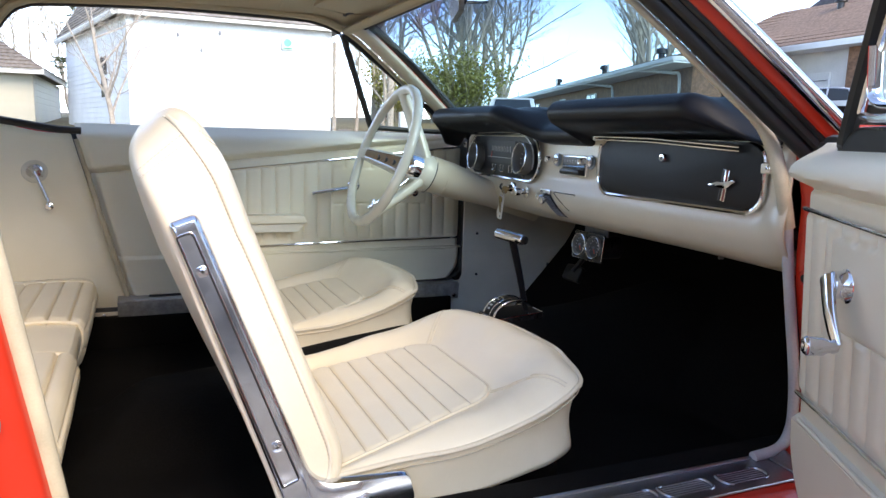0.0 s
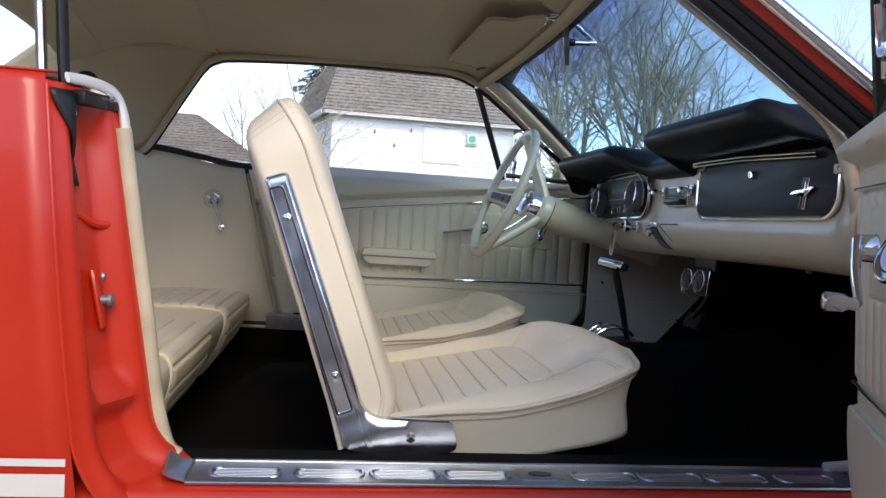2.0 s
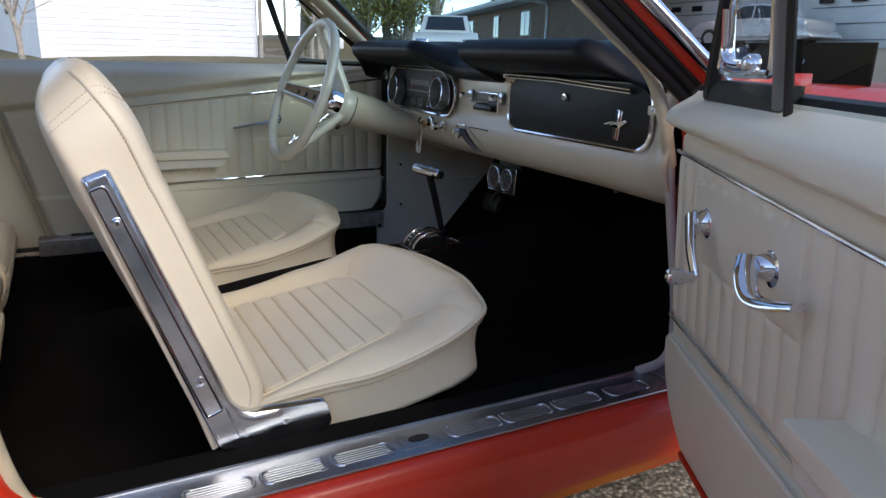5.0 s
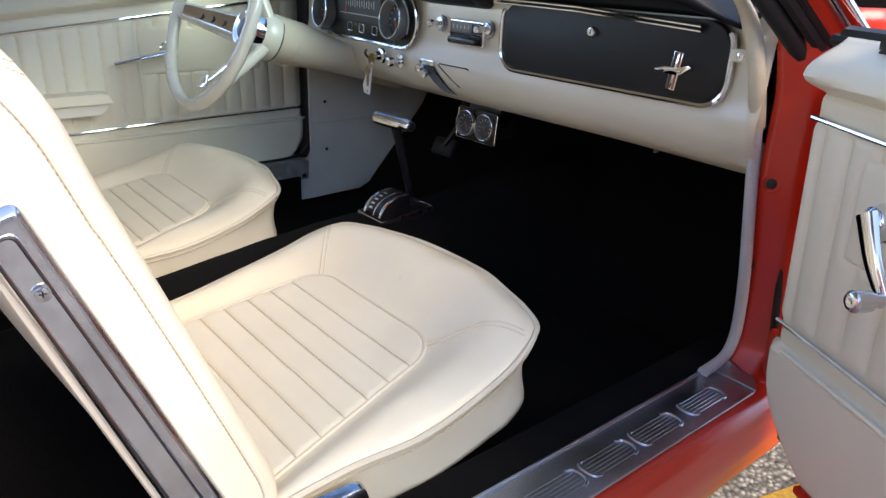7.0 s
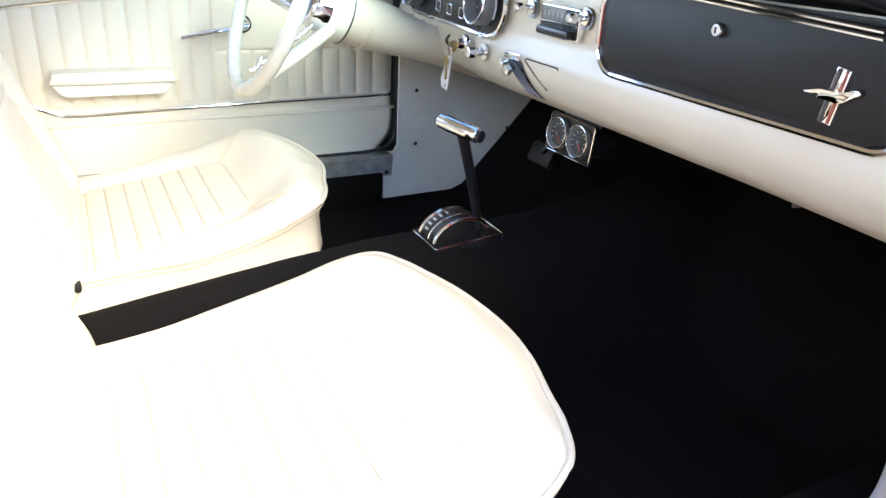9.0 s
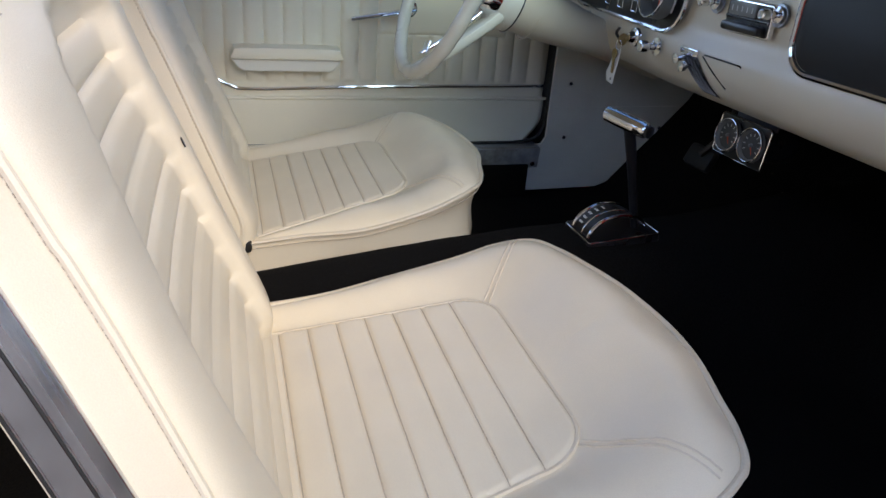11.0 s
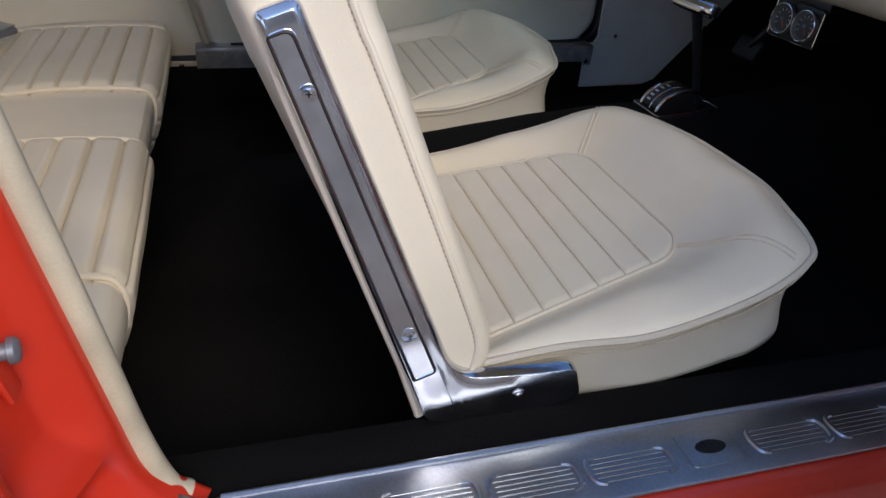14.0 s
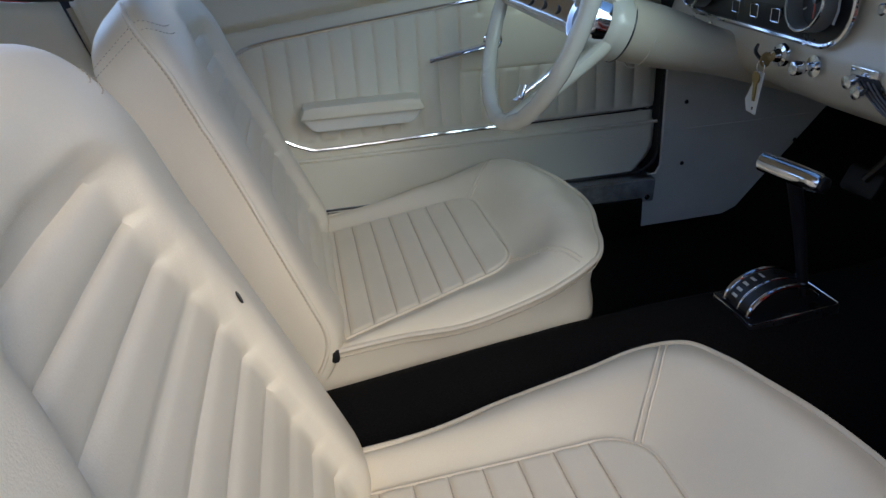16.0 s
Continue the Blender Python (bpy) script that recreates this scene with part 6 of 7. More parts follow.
def ground_material():
    """Coarse pebbled asphalt: grains of several tones, dark joints between them."""
    m = material("pebbled_asphalt", (0.38, 0.345, 0.31), 0.9, stain=0.2, stain_size=0.9)
    n, link = m.node_tree.nodes, m.node_tree.links.new
    b = n["Principled BSDF"]
    co, vor, ramp = n.new("ShaderNodeTexCoord"), n.new("ShaderNodeTexVoronoi"), n.new("ShaderNodeValToRGB")
    vor.inputs["Scale"].default_value = 95
    link(co.outputs["Object"], vor.inputs["Vector"])
    sep = n.new("ShaderNodeSeparateColor")
    link(vor.outputs["Color"], sep.inputs[0])
    link(sep.outputs[0], ramp.inputs["Fac"])
    e = ramp.color_ramp.elements
    e[0].color, e[1].color = (0.17, 0.148, 0.12, 1), (0.66, 0.59, 0.48, 1)
    mul = n.new("ShaderNodeMix")
    mul.data_type, mul.blend_type = "RGBA", "MULTIPLY"
    mul.inputs["Factor"].default_value = 1.0
    dist = n.new("ShaderNodeMapRange")
    dist.inputs["From Max"].default_value, dist.inputs["To Min"].default_value, dist.inputs["To Max"].default_value = 0.75, 1.0, 0.3
    link(vor.outputs["Distance"], dist.inputs["Value"])
    link(ramp.outputs["Color"], mul.inputs["A"])
    link(dist.outputs["Result"], mul.inputs["B"])
    link(mul.outputs["Result"], b.inputs["Base Color"])
    bp = n.new("ShaderNodeBump")
    bp.inputs["Strength"].default_value, bp.inputs["Distance"].default_value = 0.9, 0.004
    bp.invert = True
    link(vor.outputs["Distance"], bp.inputs["Height"])
    link(bp.outputs["Normal"], b.inputs["Normal"])
    return m


def ground_at(u, v):
    a, b = (u - 0.5) * 2, (v - 0.5) * 2
    x, y = math.copysign(abs(a) ** 2.2, a) * 400, math.copysign(abs(b) ** 2.2, b) * 400
    return x, y, ground_z(x, y)


tagged(part("ground", grid(ground_at, 120, 120), ground_material()), "coarse grey pebbled asphalt parking lot", "ground", kind="structure")
tagged(part("parking_line", grid(lambda u, v: (mix(-0.6, 3.6, u), mix(-0.90, -0.775, v) - 0.27 * (mix(-0.6, 3.6, u) - 0.634), 0.004), 20, 2), YELLOW), "worn yellow painted parking line", "parking line", kind="structure")
tagged(part("lawn", grid(lambda u, v: (mix(-40, 12, u), mix(6, 40, v), ground_z(mix(-40, 12, u), mix(6, 40, v)) + 0.01), 30, 30), GRASS), "pale winter lawn", "lawn", kind="structure")


def siding(house, mat, a, b, z0, z1, course=0.13):
    """Lapped boards between two corners a and b, each a part of the wall."""
    wall = part("wall", box(1, 0.06, 1, pose(0, 0, -50), 0), mat, house)
    bm = wall.data
    p, q = Vector((*a, 0)), Vector((*b, 0))
    back = -(q - p).cross(Vector((0, 0, 1))).normalized() * 0.08
    core = bmesh.new()
    vs = [core.verts.new(w + Vector((0, 0, z))) for w in (p + back * 0.3, q + back * 0.3, q + back, p + back) for z in (z0, z1)]
    for f in ((0, 2, 3, 1), (2, 4, 5, 3), (4, 6, 7, 5), (6, 0, 1, 7), (1, 3, 5, 7), (0, 6, 4, 2)):
        core.faces.new([vs[k] for k in f])
    core.to_mesh(bm)
    core.free()
    a, b = Vector((*a, 0)), Vector((*b, 0))
    out = (b - a).cross(Vector((0, 0, 1))).normalized()
    z = z0
    while z < z1 - 0.01:
        t = min(z + course, z1)
        q = [a + out * 0.014 + Vector((0, 0, z)), b + out * 0.014 + Vector((0, 0, z)), b + Vector((0, 0, t)), a + Vector((0, 0, t))]
        board = bmesh.new()
        vs = [board.verts.new(p) for p in q]
        board.faces.new(vs)
        lip = [board.verts.new(a + Vector((0, 0, z))), board.verts.new(b + Vector((0, 0, z)))]
        board.faces.new((vs[0], vs[1], lip[1], lip[0]))
        part("board", board, mat, wall, smooth=False)
        z = t
    return wall


def shingles(roof, mat, a, b, c, d, rows):
    """Courses of shingles on the roof slope a-b (eave) to d-c (top), each row stepped over the one below it."""
    a, b, c, d = (Vector(p) for p in (a, b, c, d))
    n = (b - a).cross(d - a).normalized()
    if n.z < 0:
        n = -n
    for i in range(rows):
        l0, r0 = a.lerp(d, i / rows) + n * 0.03, b.lerp(c, i / rows) + n * 0.03
        l1, r1 = a.lerp(d, (i + 1) / rows), b.lerp(c, (i + 1) / rows)
        row = bmesh.new()
        q = [row.verts.new(p) for p in (l0, r0, r1, l1, l0 - n * 0.03, r0 - n * 0.03)]
        row.faces.new(q[:4])
        row.faces.new((q[0], q[1], q[5], q[4]))
        part("shingle_course", row, mat, roof, smooth=False)
    return roof


def roof_deck(house, mat, label, *corners):
    """The boarded deck under the courses: one flat face a slope."""
    bm = bmesh.new()
    for face in corners:
        bm.faces.new([bm.verts.new((x, y, z - 0.03)) for x, y, z in face])
    return part("roof", bm, mat, house, label, smooth=False)


# white outbuilding across the lawn
barn = thing("white_house", "white lap-sided house with a grey hip roof", "house")
A, B, C = (-0.65, 16.0), (3.9, 16.0), (-2.4, 23.2)
siding(barn, SIDING, A, B, 0.4, 3.28)
siding(barn, SIDING, C, A, 0.4, 3.28)
siding(barn, SIDING, B, (3.9, 23.2), 0.4, 3.28)
part("back_wall", box(6.3, 0.1, 2.9, pose(0.75, 23.2, 1.83), 0), SIDING, barn)
part("eave_board", box(5.0, 0.06, 0.10, pose(1.65, 15.74, 3.27), 0.01), SIDING, barn, "white eave board")
part("eave_board", tube([(-0.88, 15.74, 3.27), (-2.65, 23.3, 3.27)], 0.07, 6), SIDING, barn, "white eave board")
ridge = [(-0.35, 19.5, 6.1), (3.2, 19.5, 6.1)]
e1, e2, e3, e4 = (-0.9, 15.7, 3.30), (4.2, 15.7, 3.30), (4.2, 23.4, 3.30), (-2.7, 23.4, 3.30)
roof = roof_deck(barn, SHINGLE, "weathered grey shingle roof", (e1, e2, ridge[1], ridge[0]), (e4, e1, ridge[0]), (e2, e3, ridge[1]), (e3, e4, ridge[0], ridge[1]))
shingles(roof, SHINGLE, e1, e2, ridge[1], ridge[0], 26)
shingles(roof, SHINGLE, e4, e1, ridge[0], ridge[0], 26)
hatch = part("hatch_door", box(0.94, 0.03, 0.86, pose(2.08, 15.97, 2.68), 0.004), SIDING, barn, "white board hatch door")
sign = part("sign", box(0.27, 0.02, 0.29, pose(2.83, 15.93, 2.88), 0.004), material("pale_sign", (0.55, 0.66, 0.60), 0.5), barn, "small pale sign with a green disc")
part("sign_disc", lathe(((0.09, 0), (0.09, 0.012), (0, 0.013)), along((2.83, 15.925, 2.90), (0, -1, 0)), 24), material("sign_green", (0.12, 0.42, 0.32), 0.5), sign)
part("sign_bar", box(0.2, 0.012, 0.03, pose(2.83, 15.92, 2.77), 0), material("sign_green_bar", (0.07, 0.30, 0.22), 0.5), sign)
wm = pose(-1.17, 18.2, 2.02, 0, 0, -76.3)
win = part("window", box(0.80, 0.08, 1.10, wm, 0.01), SIDING, barn, "white window frame with dark panes")
for dx in (-0.18, 0.18):
    for dz in (-0.26, 0.26):
        part("pane", box(0.30, 0.10, 0.44, wm @ pose(dx, 0, dz), 0), WINDOW_DARK, win)
for x, z in ((0.4, 2.9), (0.9, 2.6), (1.3, 3.0)):
    part("wall_vent", box(0.05, 0.04, 0.09, pose(x, 15.95, z), 0.01), GREY_METAL, barn)
part("meter_pipe", tube([(3.95, 15.9, 0.4), (3.95, 15.9, 3.0)], 0.05, 8), BARK, barn, "brown corner pipe")

# low beige house
low = thing("beige_house", "low beige-sided house with a brown-grey hip roof", "house")
siding(low, BEIGE_SIDING, (-12.0, 22.3), (-3.2, 22.3), 0.2, 2.25, 0.18)
siding(low, BEIGE_SIDING, (-3.2, 22.3), (-3.2, 30), 0.2, 2.25, 0.18)
part("fascia", box(9.4, 0.06, 0.16, pose(-7.6, 21.85, 2.30), 0.01), SIDING, low, "white fascia")
part("fascia", box(0.06, 8.6, 0.16, pose(-2.9, 26.1, 2.30), 0.01), SIDING, low, "white fascia")
TAN_SHINGLE = (material("tan_shingles", (0.24, 0.205, 0.175), 0.9, grain=0.35, grain_size=9, stain=0.2, stain_size=0.8))
e1, e2, e3, e4, r1, r2 = (-12.4, 21.8, 2.36), (-2.85, 21.8, 2.36), (-2.85, 30.4, 2.36), (-12.4, 30.4, 2.36), (-9.0, 25.2, 4.15), (-5.6, 25.2, 4.15)
roof = roof_deck(low, TAN_SHINGLE, "brown-grey shingle roof", (e1, e2, r2, r1), (e2, e3, r2), (e4, e1, r1), (e3, e4, r1, r2))
shingles(roof, TAN_SHINGLE, e1, e2, r2, r1, 16)
shingles(roof, TAN_SHINGLE, e2, e3, r2, r2, 16)

# long brick house ahead
ranch = thing("brick_house", "long low brick house with a shaded eave and brown roof", "house")
E1, DIR = Vector((18.0, 19.3, 0)), Vector((0.302, 0.953, 0))
OUT = Vector((-0.953, 0.302, 0))
ang = math.degrees(math.atan2(DIR.y, DIR.x))


def ranch_pose(s, o, z, turn=0.0):
    p = E1 + DIR * s + OUT * o
    return pose(p.x, p.y, z, 0, 0, ang + turn)


part("long_wall", box(42, 0.3, 3.2, ranch_pose(21, -0.15, 2.2), 0), BRICK, ranch, "mottled brick wall under the eave")
part("end_wall", box(0.3, 1.0, 3.2, ranch_pose(0.15, -0.65, 2.2), 0), BRICK, ranch, "sunlit brick end wall")
part("eave_soffit", box(44, 1.3, 0.08, ranch_pose(21, 0.5, 3.62), 0), SIDING, ranch, "white soffit")
part("gutter", box(44, 0.12, 0.16, ranch_pose(21, 1.18, 3.72), 0.03), SIDING, ranch, "white gutter")
part("end_fascia", box(0.10, 2.6, 0.16, ranch_pose(-1.0, -0.1, 3.72), 0.02), SIDING, ranch, "white fascia")
p = [E1 + DIR * s + OUT * o for s, o in ((-1.0, 1.2), (43, 1.2), (43, -4.0), (2.5, -4.0), (1.4, -4.6))]
e = [(q.x, q.y, z) for q, z in zip(p, (3.80, 3.80, 5.05, 5.05, 5.00))]
roof = roof_deck(ranch, BROWN_SHINGLE, "brown shingle roof", (e[0], e[1], e[2], e[3]), (e[4], e[0], e[3]))
shingles(roof, BROWN_SHINGLE, e[0], e[1], e[2], e[3], 10)
for s in (0.4, 8.0):
    part("downspout", tube(curve([ranch_pose(s + 2.2, 1.15, 3.62).translation, ranch_pose(s + 0.6, 0.4, 3.42).translation, ranch_pose(s + 0.4, 0.12, 3.2).translation, ranch_pose(s + 0.4, 0.12, 1.4).translation], 4), 0.06, 8), SIDING, ranch, "white downspout")
for s, w in ((12, 1.6), (18, 1.2), (25, 1.6), (33, 1.8)):
    win = part("window", box(w, 0.34, 1.3, ranch_pose(s, -0.1, 2.6), 0.02), SIDING, ranch)
    for k in (-0.25, 0.25):
        part("pane", box(w * 0.42, 0.38, 1.14, ranch_pose(s + k * w, -0.1, 2.6), 0), WINDOW_DARK, win)
for s, o in ((6, -1.2), (14, -1.2), (24, -1.2)):
    vent = part("roof_vent", lathe(((0.14, 0), (0.14, 0.40), (0.26, 0.42), (0.24, 0.62), (0, 0.68)), Matrix.Translation(ranch_pose(s, o, 4.30).translation), 14), BLACK, ranch, "black roof vent")
for s in (9, 19, 31):
    part("vent_pipe", tube([ranch_pose(s, 0.2, 4.0).translation, ranch_pose(s, 0.2, 4.5).translation], 0.06, 8), SIDING, ranch, "white vent pipe")

# garage house to the side
garage = thing("garage_house", "brown-roofed house with white garage doors between brick piers", "house")
part("wall", box(0.4, 17, 3.6, pose(24.4, 17.5, 2.8, 0, 0, -4), 0), SIDING, garage)
for y in (25.0, 17.3, 10.0):
    part("brick_pier", box(0.5, 0.8, 3.5, pose(24.05 + 0.07 * (y - 17), y, 2.85), 0.01), BRICK, garage, "brick pier")
for y in (21.2, 13.6):
    gd = part("garage_door", box(0.12, 5.0, 2.5, pose(24.1 + 0.07 * (y - 17), y, 2.45, 0, 0, -4), 0.01), SIDING, garage, "white panelled garage door")
    for r in range(4):
        part("door_panel_joint", box(0.02, 4.9, 0.03, pose(24.02 + 0.07 * (y - 17), y, 1.75 + 0.55 * r, 0, 0, -4), 0), GREY_METAL, gd)
    for k in range(4):
        part("door_pane", box(0.02, 0.6, 0.22, pose(24.02 + 0.07 * (y - 17), y - 1.8 + 1.2 * k, 3.1, 0, 0, -4), 0), WINDOW_DARK, gd)
part("fascia", box(0.12, 24, 0.22, pose(23.1, 15.4, 4.66, 0, 0, -4), 0.02), SIDING, garage, "white fascia")
part("soffit", box(1.4, 24, 0.06, pose(23.7, 15.4, 4.56, 0, 0, -4), 0), SIDING, garage)
e = [(22.2, 3.0, 4.78), (23.95, 27.5, 4.78), (27.6, 24.5, 7.05), (27.6, 3.0, 7.05)]
roof = roof_deck(garage, BROWN_SHINGLE, "brown shingle roof", e)
shingles(roof, BROWN_SHINGLE, *e, 12)
for y in (20.5, 12):
    part("roof_vent", lathe(((0.14, 0), (0.14, 0.40), (0.26, 0.42), (0.24, 0.62), (0, 0.68)), pose(26.6, y, 6.4), 14), BLACK, garage, "black roof vent")
far_roof = thing("dark_roofed_house", "house with a steep dark shingle roof behind", "house")
roof_deck(far_roof, DARK_SHINGLE, "steep dark roof", ((29.5, 27.0, 6.3), (30.5, 8.0, 6.3), (34, 10.0, 11.0), (33, 22.0, 11.0)))
part("wall", box(0.4, 18, 5, pose(31, 17.5, 4.0), 0), BRICK, far_roof)


def car_shell(name, label, m, paint, tall):
    """A parked car: body, cabin, windows and wheels. x ahead, z up from its ground."""
    ob = thing(name, label, "car", m)
    low = [(-2.2, 0.30), (-2.25, 0.62), (-2.15, 0.92), (-1.3, 0.98), (0.9, 0.96), (1.75, 0.86), (2.15, 0.68), (2.22, 0.45), (2.15, 0.28)]
    top = [(-1.75 if tall else -1.35, 0.95), (-1.70 if tall else -0.95, 1.40 + 0.25 * tall), (-1.5 if tall else -0.4, 1.46 + 0.30 * tall), (0.25, 1.45 + 0.30 * tall), (1.15, 0.95)]
    flat = Matrix(((1, 0, 0, 0), (0, 0, 1, -0.88), (0, 1, 0, 0), (0, 0, 0, 1)))
    body = part("body", slab([(p.x, p.y) for p in curve([(x, z, 0) for x, z in low], 4, True)], 1.76, flat, 0.06), paint, ob)
    flat2 = Matrix(((1, 0, 0, 0), (0, 0, 1, -0.72), (0, 1, 0, 0), (0, 0, 0, 1)))
    part("cabin", slab(top, 1.44, flat2, 0.05), paint, ob)
    g = [(x * 0.93 + 0.0, 0.985 + (z - 0.95) * 0.84) for x, z in top]
    for y in (-0.735, 0.695):
        part("side_window", slab(g, 0.04, Matrix(((1, 0, 0, 0), (0, 0, 1, y), (0, 1, 0, 0), (0, 0, 0, 1)))), WINDOW_DARK, ob)
        part("window_pillar", box(0.06, 0.05, 0.5, pose(-0.2, y + 0.02, 1.2), 0), paint, ob)
    a, b = top[-2], top[-1]
    part("windscreen", box(0.03, 1.14, math.dist(a, b) * 0.72, pose((a[0] + b[0]) / 2 + 0.02, 0, (a[1] + b[1]) / 2 + 0.01, 0, -math.degrees(math.atan2(b[0] - a[0], a[1] - b[1])), 0), 0), WINDOW_DARK, ob)
    for x in (-1.35, 1.38):
        for y in (-0.80, 0.80):
            s = math.copysign(1, y)
            w = part("wheel", lathe(((0.2, -0.1), (0.31, -0.1), (0.33, -0.06), (0.33, 0.06), (0.31, 0.1), (0.22, 0.1), (0.2, 0.08), (0, 0.08)), along((x, y, 0.33), (0, s, 0)), 26), RUBBER, ob, "tyre")
            part("rim", lathe(((0.21, 0.08), (0.2, 0.10), (0.05, 0.095), (0, 0.10)), along((x, y, 0.33), (0, s, 0)), 10), ALUMINIUM, w)
    for piece in ob.children:
        if piece.name.split(".")[0] in ("cabin", "side_window", "window_pillar", "windscreen"):
            for vert in piece.data.vertices:
                vert.co.y *= 1 - 0.30 * max(0, vert.co.z - 0.95)
    for y in (-0.62, 0.62):
        part("headlight", box(0.12, 0.34, 0.14, pose(2.08, y, 0.68, 0, -20, 0), 0.03), CHROME, ob)
    part("grille", box(0.06, 0.7, 0.16, pose(2.2, 0, 0.60), 0.02), BLACK, ob)
    return ob


car_shell("parked_sedan", "silver sedan parked before the garage", pose(21.7, 16.4, 1.40, 0, 0, 95), SILVER, False)
car_shell("parked_car", "white car with a dark windscreen parked facing the red coupe", pose(9.8, 17.6, ground_z(9.8, 17.6), 0, 0, -118), WHITE_PAINT, False)


# ---- trees ----
def grow(bm_t, bm_c, p, d, length, r, level, rng, spread, up, counts):
    """One limb and all that it bears."""
    segs = 5 if level < 2 else (3 if level < 4 else 2)
    pts = [p.copy()]
    q, dd = p.copy(), d.copy()
    for k in range(segs):
        dd = (dd + Vector((rng.uniform(-1, 1), rng.uniform(-1, 1), rng.uniform(-0.6, 0.8))) * 0.13 + Vector((0, 0, up))).normalized()
        q = q + dd * length / segs
        pts.append(q.copy())
    tube(pts, r, 7 if level == 0 else (5 if level == 1 else 3), bm=bm_t if level == 0 else bm_c, taper=lambda t: 1 - 0.55 * t)
    if level >= 4:
        return
    for k in range(counts[level]):
        t = rng.uniform(0.25, 1.0) if level else rng.uniform(0.3, 1.0)
        i = min(int(t * segs), segs - 1)
        base = pts[i].lerp(pts[i + 1], t * segs - i)
        side = Vector((rng.uniform(-1, 1), rng.uniform(-1, 1), rng.uniform(-0.2, 0.7))).normalized()
        nd = (dd * (1 - spread) + side * spread).normalized()
        grow(bm_t, bm_c, base, nd, length * rng.uniform(0.45, 0.72), r * (0.50 if level == 0 else 0.42) * (1 - 0.4 * t), level + 1, rng, spread, up, counts)


def bare_tree(x, y, height, r, seed, label, spread=0.55, up=0.10, stems=1, counts=(8, 6, 5, 4)):
    rng = random.Random(seed)
    ob = thing("bare_tree", label, "tree", pose(x, y, ground_z(x, y) - 0.05), group="bare trees")
    bt, bc = bmesh.new(), bmesh.new()
    for k in range(stems):
        lean = Vector((rng.uniform(-0.3, 0.3), rng.uniform(-0.3, 0.3), 1)).normalized() if stems > 1 else Vector((0, 0, 1))
        grow(bt, bc, Vector((rng.uniform(-0.3, 0.3), rng.uniform(-0.3, 0.3), 0)) if stems > 1 else Vector(), lean, height * 0.55, r, 0, rng, spread, up, counts)
    part("trunk", bt, BARK, ob)
    part("crown", bc, BARK, ob, "bare grey-brown twigs")
    return ob


bare_tree(-0.77, 9.0, 3.6, 0.045, 3, "young bare tree on the lawn", 0.62, 0.03)
bare_tree(4.45, 13.6, 4.0, 0.05, 5, "slim bare tree beside the white house")
bare_tree(5.4, 19.0, 5.0, 0.06, 6, "slim bare tree beside the white house")
FINE = (8, 6, 5, 4)
bare_tree(11.6, 25.6, 13.0, 0.10, 11, "large many-stemmed bare tree with fine twigs", 0.62, 0.07, 7, FINE)
bare_tree(8.2, 25.5, 11.0, 0.09, 12, "large many-stemmed bare tree with fine twigs", 0.68, 0.05, 4, FINE)
bare_tree(10.3, 29.0, 12.5, 0.10, 13, "large bare tree with fine twigs beyond the lawn", 0.68, 0.05, 4, FINE)
bare_tree(14.6, 27.6, 10.5, 0.09, 20, "spreading bare tree with fine twigs", 0.72, 0.04, 5, FINE)
bare_tree(16.5, 34.0, 10.0, 0.2, 14, "bare tree behind the brick house", 0.5, 0.10, 3)
bare_tree(30.0, 38.0, 12.0, 0.25, 15, "tall bare tree behind the brick house", 0.5, 0.10, 2)
bare_tree(27.0, 33.0, 11.0, 0.22, 16, "tall bare tree behind the brick house", 0.5, 0.10, 2)
bare_tree(-4.8, 33.0, 7.6, 0.07, 17, "bare tree behind the beige house", 0.55, 0.08, 2)
bare_tree(-3.0, 34.0, 7.4, 0.065, 18, "bare tree behind the beige house", 0.55, 0.08, 2)
bare_tree(36.0, 22.0, 9.0, 0.15, 19, "bare tree far behind the garage house", 0.5, 0.1, 2)


def conifer(x, y, height, seed, label):
    rng = random.Random(seed)
    ob = thing("conifer", label, "tree", pose(x, y, ground_z(x, y)))
    part("trunk", tube([(0, 0, 0), (0.05, 0, height * 0.5), (0, 0, height)], 0.16, 8, taper=lambda t: 1 - 0.9 * t), BARK, ob)
    bm = bmesh.new()
    for k in range(150):
        z = height * rng.uniform(0.22, 0.99)
        reach = (height - z) * 0.30 * rng.uniform(0.6, 1.15) + 0.25
        a = rng.uniform(0, 2 * math.pi)
        d = Vector((math.cos(a), math.sin(a), rng.uniform(-0.15, 0.25)))
        pts = [Vector((0, 0, z)) + d * reach * t + Vector((0, 0, -0.12 * reach * t * t)) for t in (0, 0.35, 0.7, 1)]
        tube(pts, 0.02, 3, bm=bm)
        for j in range(26):
            t = rng.uniform(0.2, 1.0)
            p = pts[0].lerp(pts[3], t)
            s = Vector((rng.uniform(-1, 1), rng.uniform(-1, 1), rng.uniform(-0.9, 0.5))).normalized() * rng.uniform(0.12, 0.30)
            n = s.cross(Vector((rng.uniform(-1, 1), rng.uniform(-1, 1), rng.uniform(-1, 1)))).normalized() * 0.035
            bm.faces.new([bm.verts.new(q) for q in (p - n, p + n, p + s)])
    part("crown", bm, NEEDLES, ob, "drooping dark green needle boughs")
    return ob


conifer(-1.3, 27.0, 7.6, 21, "dark ragged spruce behind the white house")
conifer(-0.2, 28.5, 7.0, 22, "dark ragged spruce behind the white house")


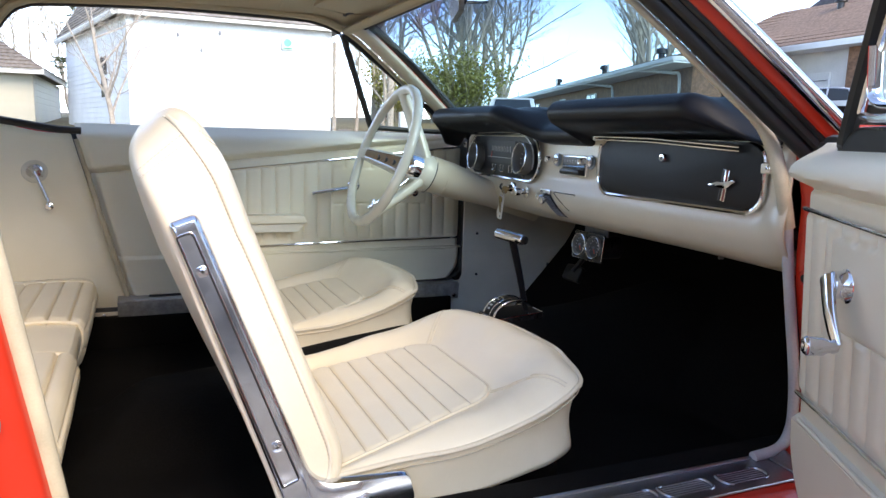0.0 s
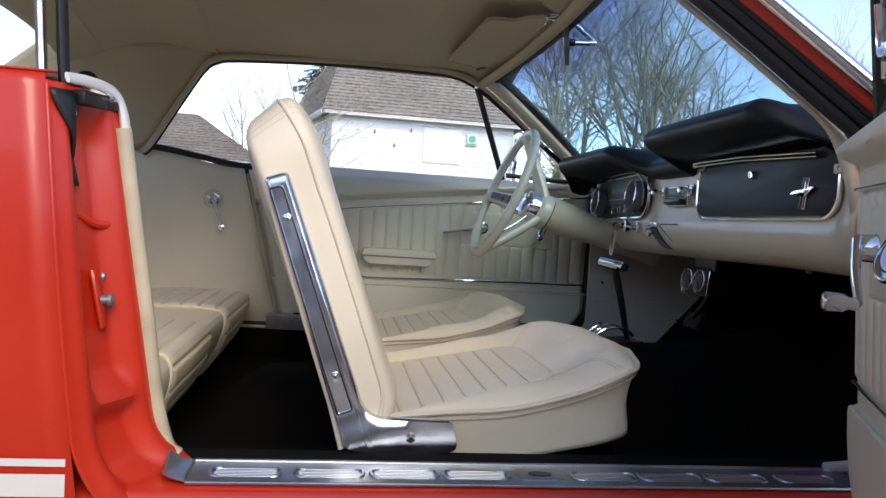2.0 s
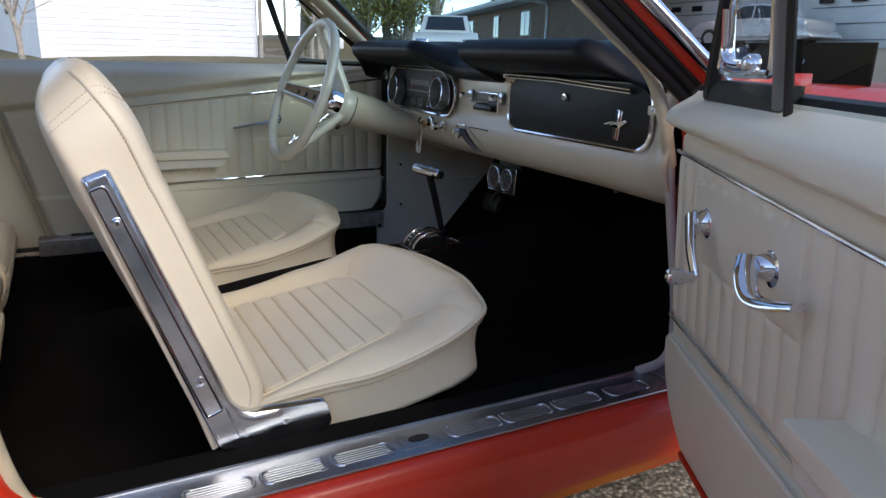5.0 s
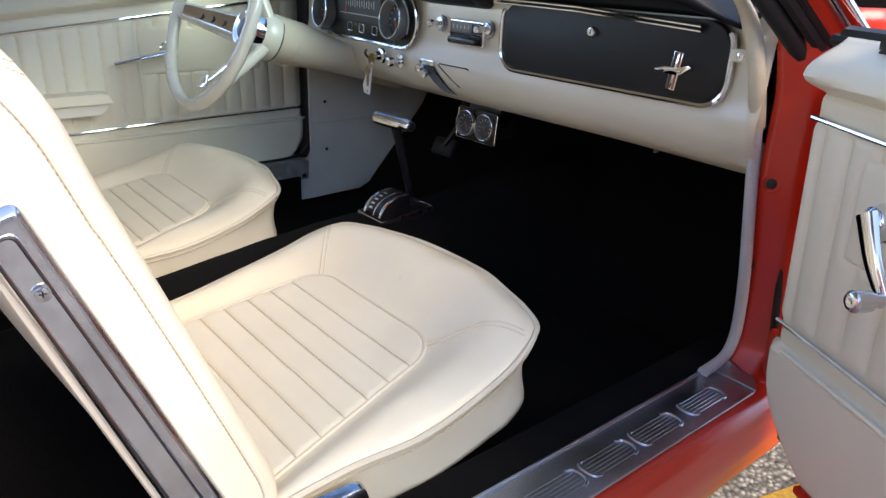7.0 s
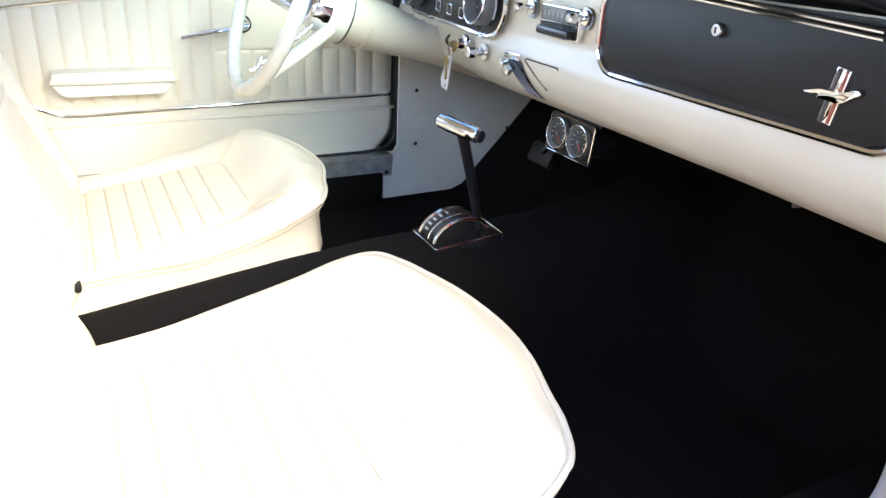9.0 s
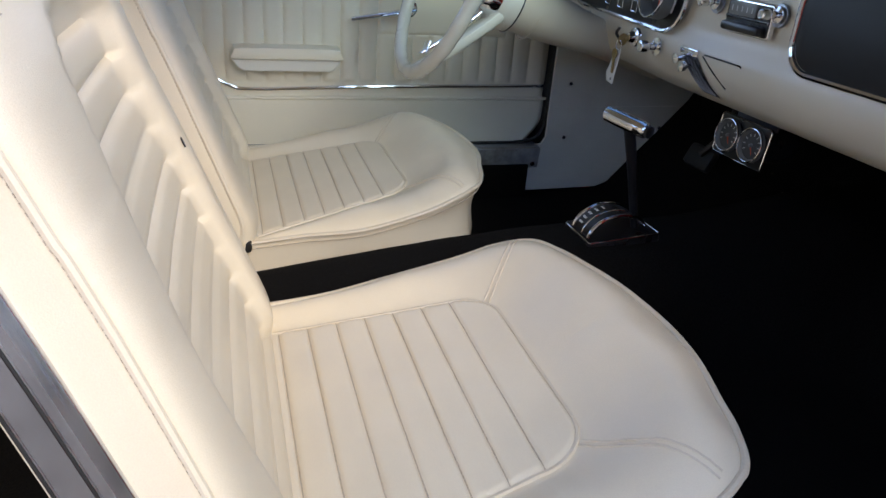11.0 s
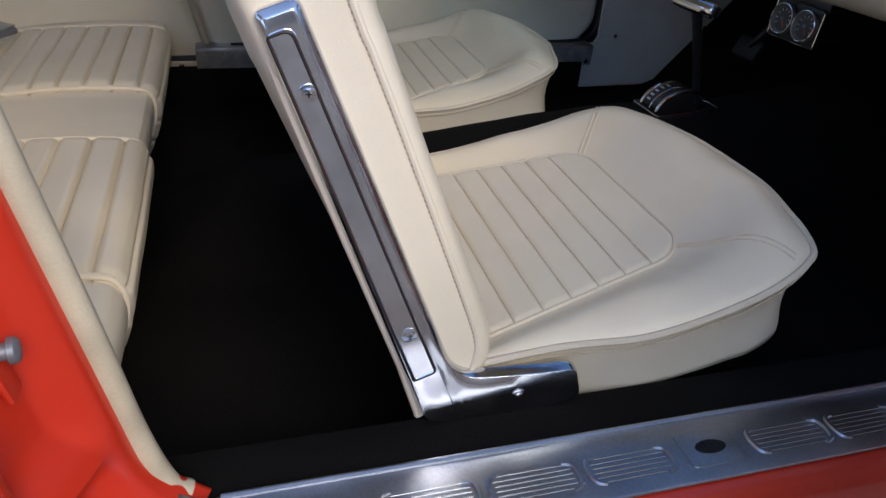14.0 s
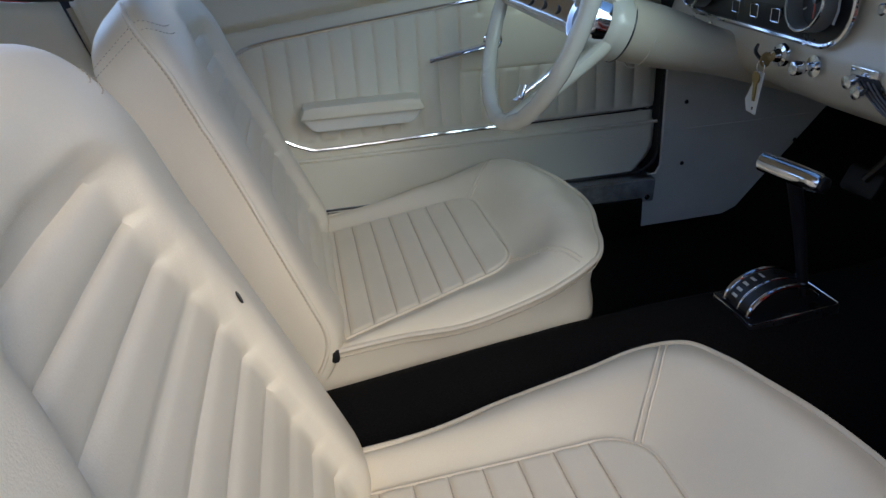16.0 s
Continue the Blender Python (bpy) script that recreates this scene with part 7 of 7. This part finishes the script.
def shrub(x, y, r, h, seed, label):
    rng = random.Random(seed)
    ob = thing("shrub", label, "shrub", pose(x, y, ground_z(x, y)))
    bs, bl = bmesh.new(), bmesh.new()
    tips = []
    for k in range(26):
        a = rng.uniform(0, 2 * math.pi)
        d = Vector((math.cos(a) * 0.45, math.sin(a) * 0.45, 1)).normalized()
        e = d * h * rng.uniform(0.6, 1.0) + Vector((rng.uniform(-r, r), rng.uniform(-r, r), 0)) * 0.5
        tube([Vector((0, 0, 0)), e * 0.5 + Vector((0, 0, 0.1)), e], 0.03, 4, bm=bs, taper=lambda t: 1 - 0.8 * t)
        tips += [e * rng.uniform(0.35, 1.05) + Vector((rng.gauss(0, 0.3), rng.gauss(0, 0.3), rng.gauss(0, 0.25))) * r * 0.5 for _ in range(150)]
    for p in tips:
        s = Vector((rng.uniform(-1, 1), rng.uniform(-1, 1), rng.uniform(-1, 1))).normalized() * 0.065
        n = s.cross(Vector((rng.uniform(-1, 1), rng.uniform(-1, 1), rng.uniform(-1, 1)))).normalized() * 0.032
        bl.faces.new([bl.verts.new(q) for q in (p - s, p + n, p + s, p - n)])
    part("stems", bs, BARK, ob)
    part("leaves", bl, LEAVES, ob, "thin yellow-green leaves")
    return ob


shrub(11.4, 24.0, 1.9, 3.0, 31, "loose yellow-green shrub beyond the lawn")
shrub(10.0, 24.2, 1.8, 2.9, 32, "loose yellow-green shrub beyond the lawn")
shrub(8.6, 24.6, 1.5, 2.4, 33, "loose yellow-green shrub beyond the lawn")
fence = thing("utility_post", "brown wooden post with a pale box beside the house", "post")
part("post", tube([(5.6, 16.5, 0.4), (5.6, 16.5, 2.9)], 0.10, 8), BARK, fence)
part("meter_box", box(0.35, 0.2, 0.45, pose(6.0, 16.4, 1.2), 0.03), SIDING, fence)


# ---- unseen plain walls added behind the camera to cut skylight and darken reflections ----
UNSEEN_WALL = material("unseen_grey_brown_brick", (0.30, 0.23, 0.19), 0.85, grain=0.25, grain_size=18, stain=0.25, stain_size=0.8, bump=0.3, bump_size=22)
tagged(part("wall_rear", box(0.3, 7.2, 5.2, pose(-9.0, -4.24, 2.5), 0.02), UNSEEN_WALL), "unseen plain grey-brown brick wall, added behind the car to cut skylight", "wall", kind="structure")
tagged(part("wall_south", box(34, 0.3, 3.4, pose(0.0, -12.5, 1.7), 0.02), UNSEEN_WALL), "unseen plain grey-brown brick wall, added across the lot to cut skylight and darken reflections", "wall", kind="structure")
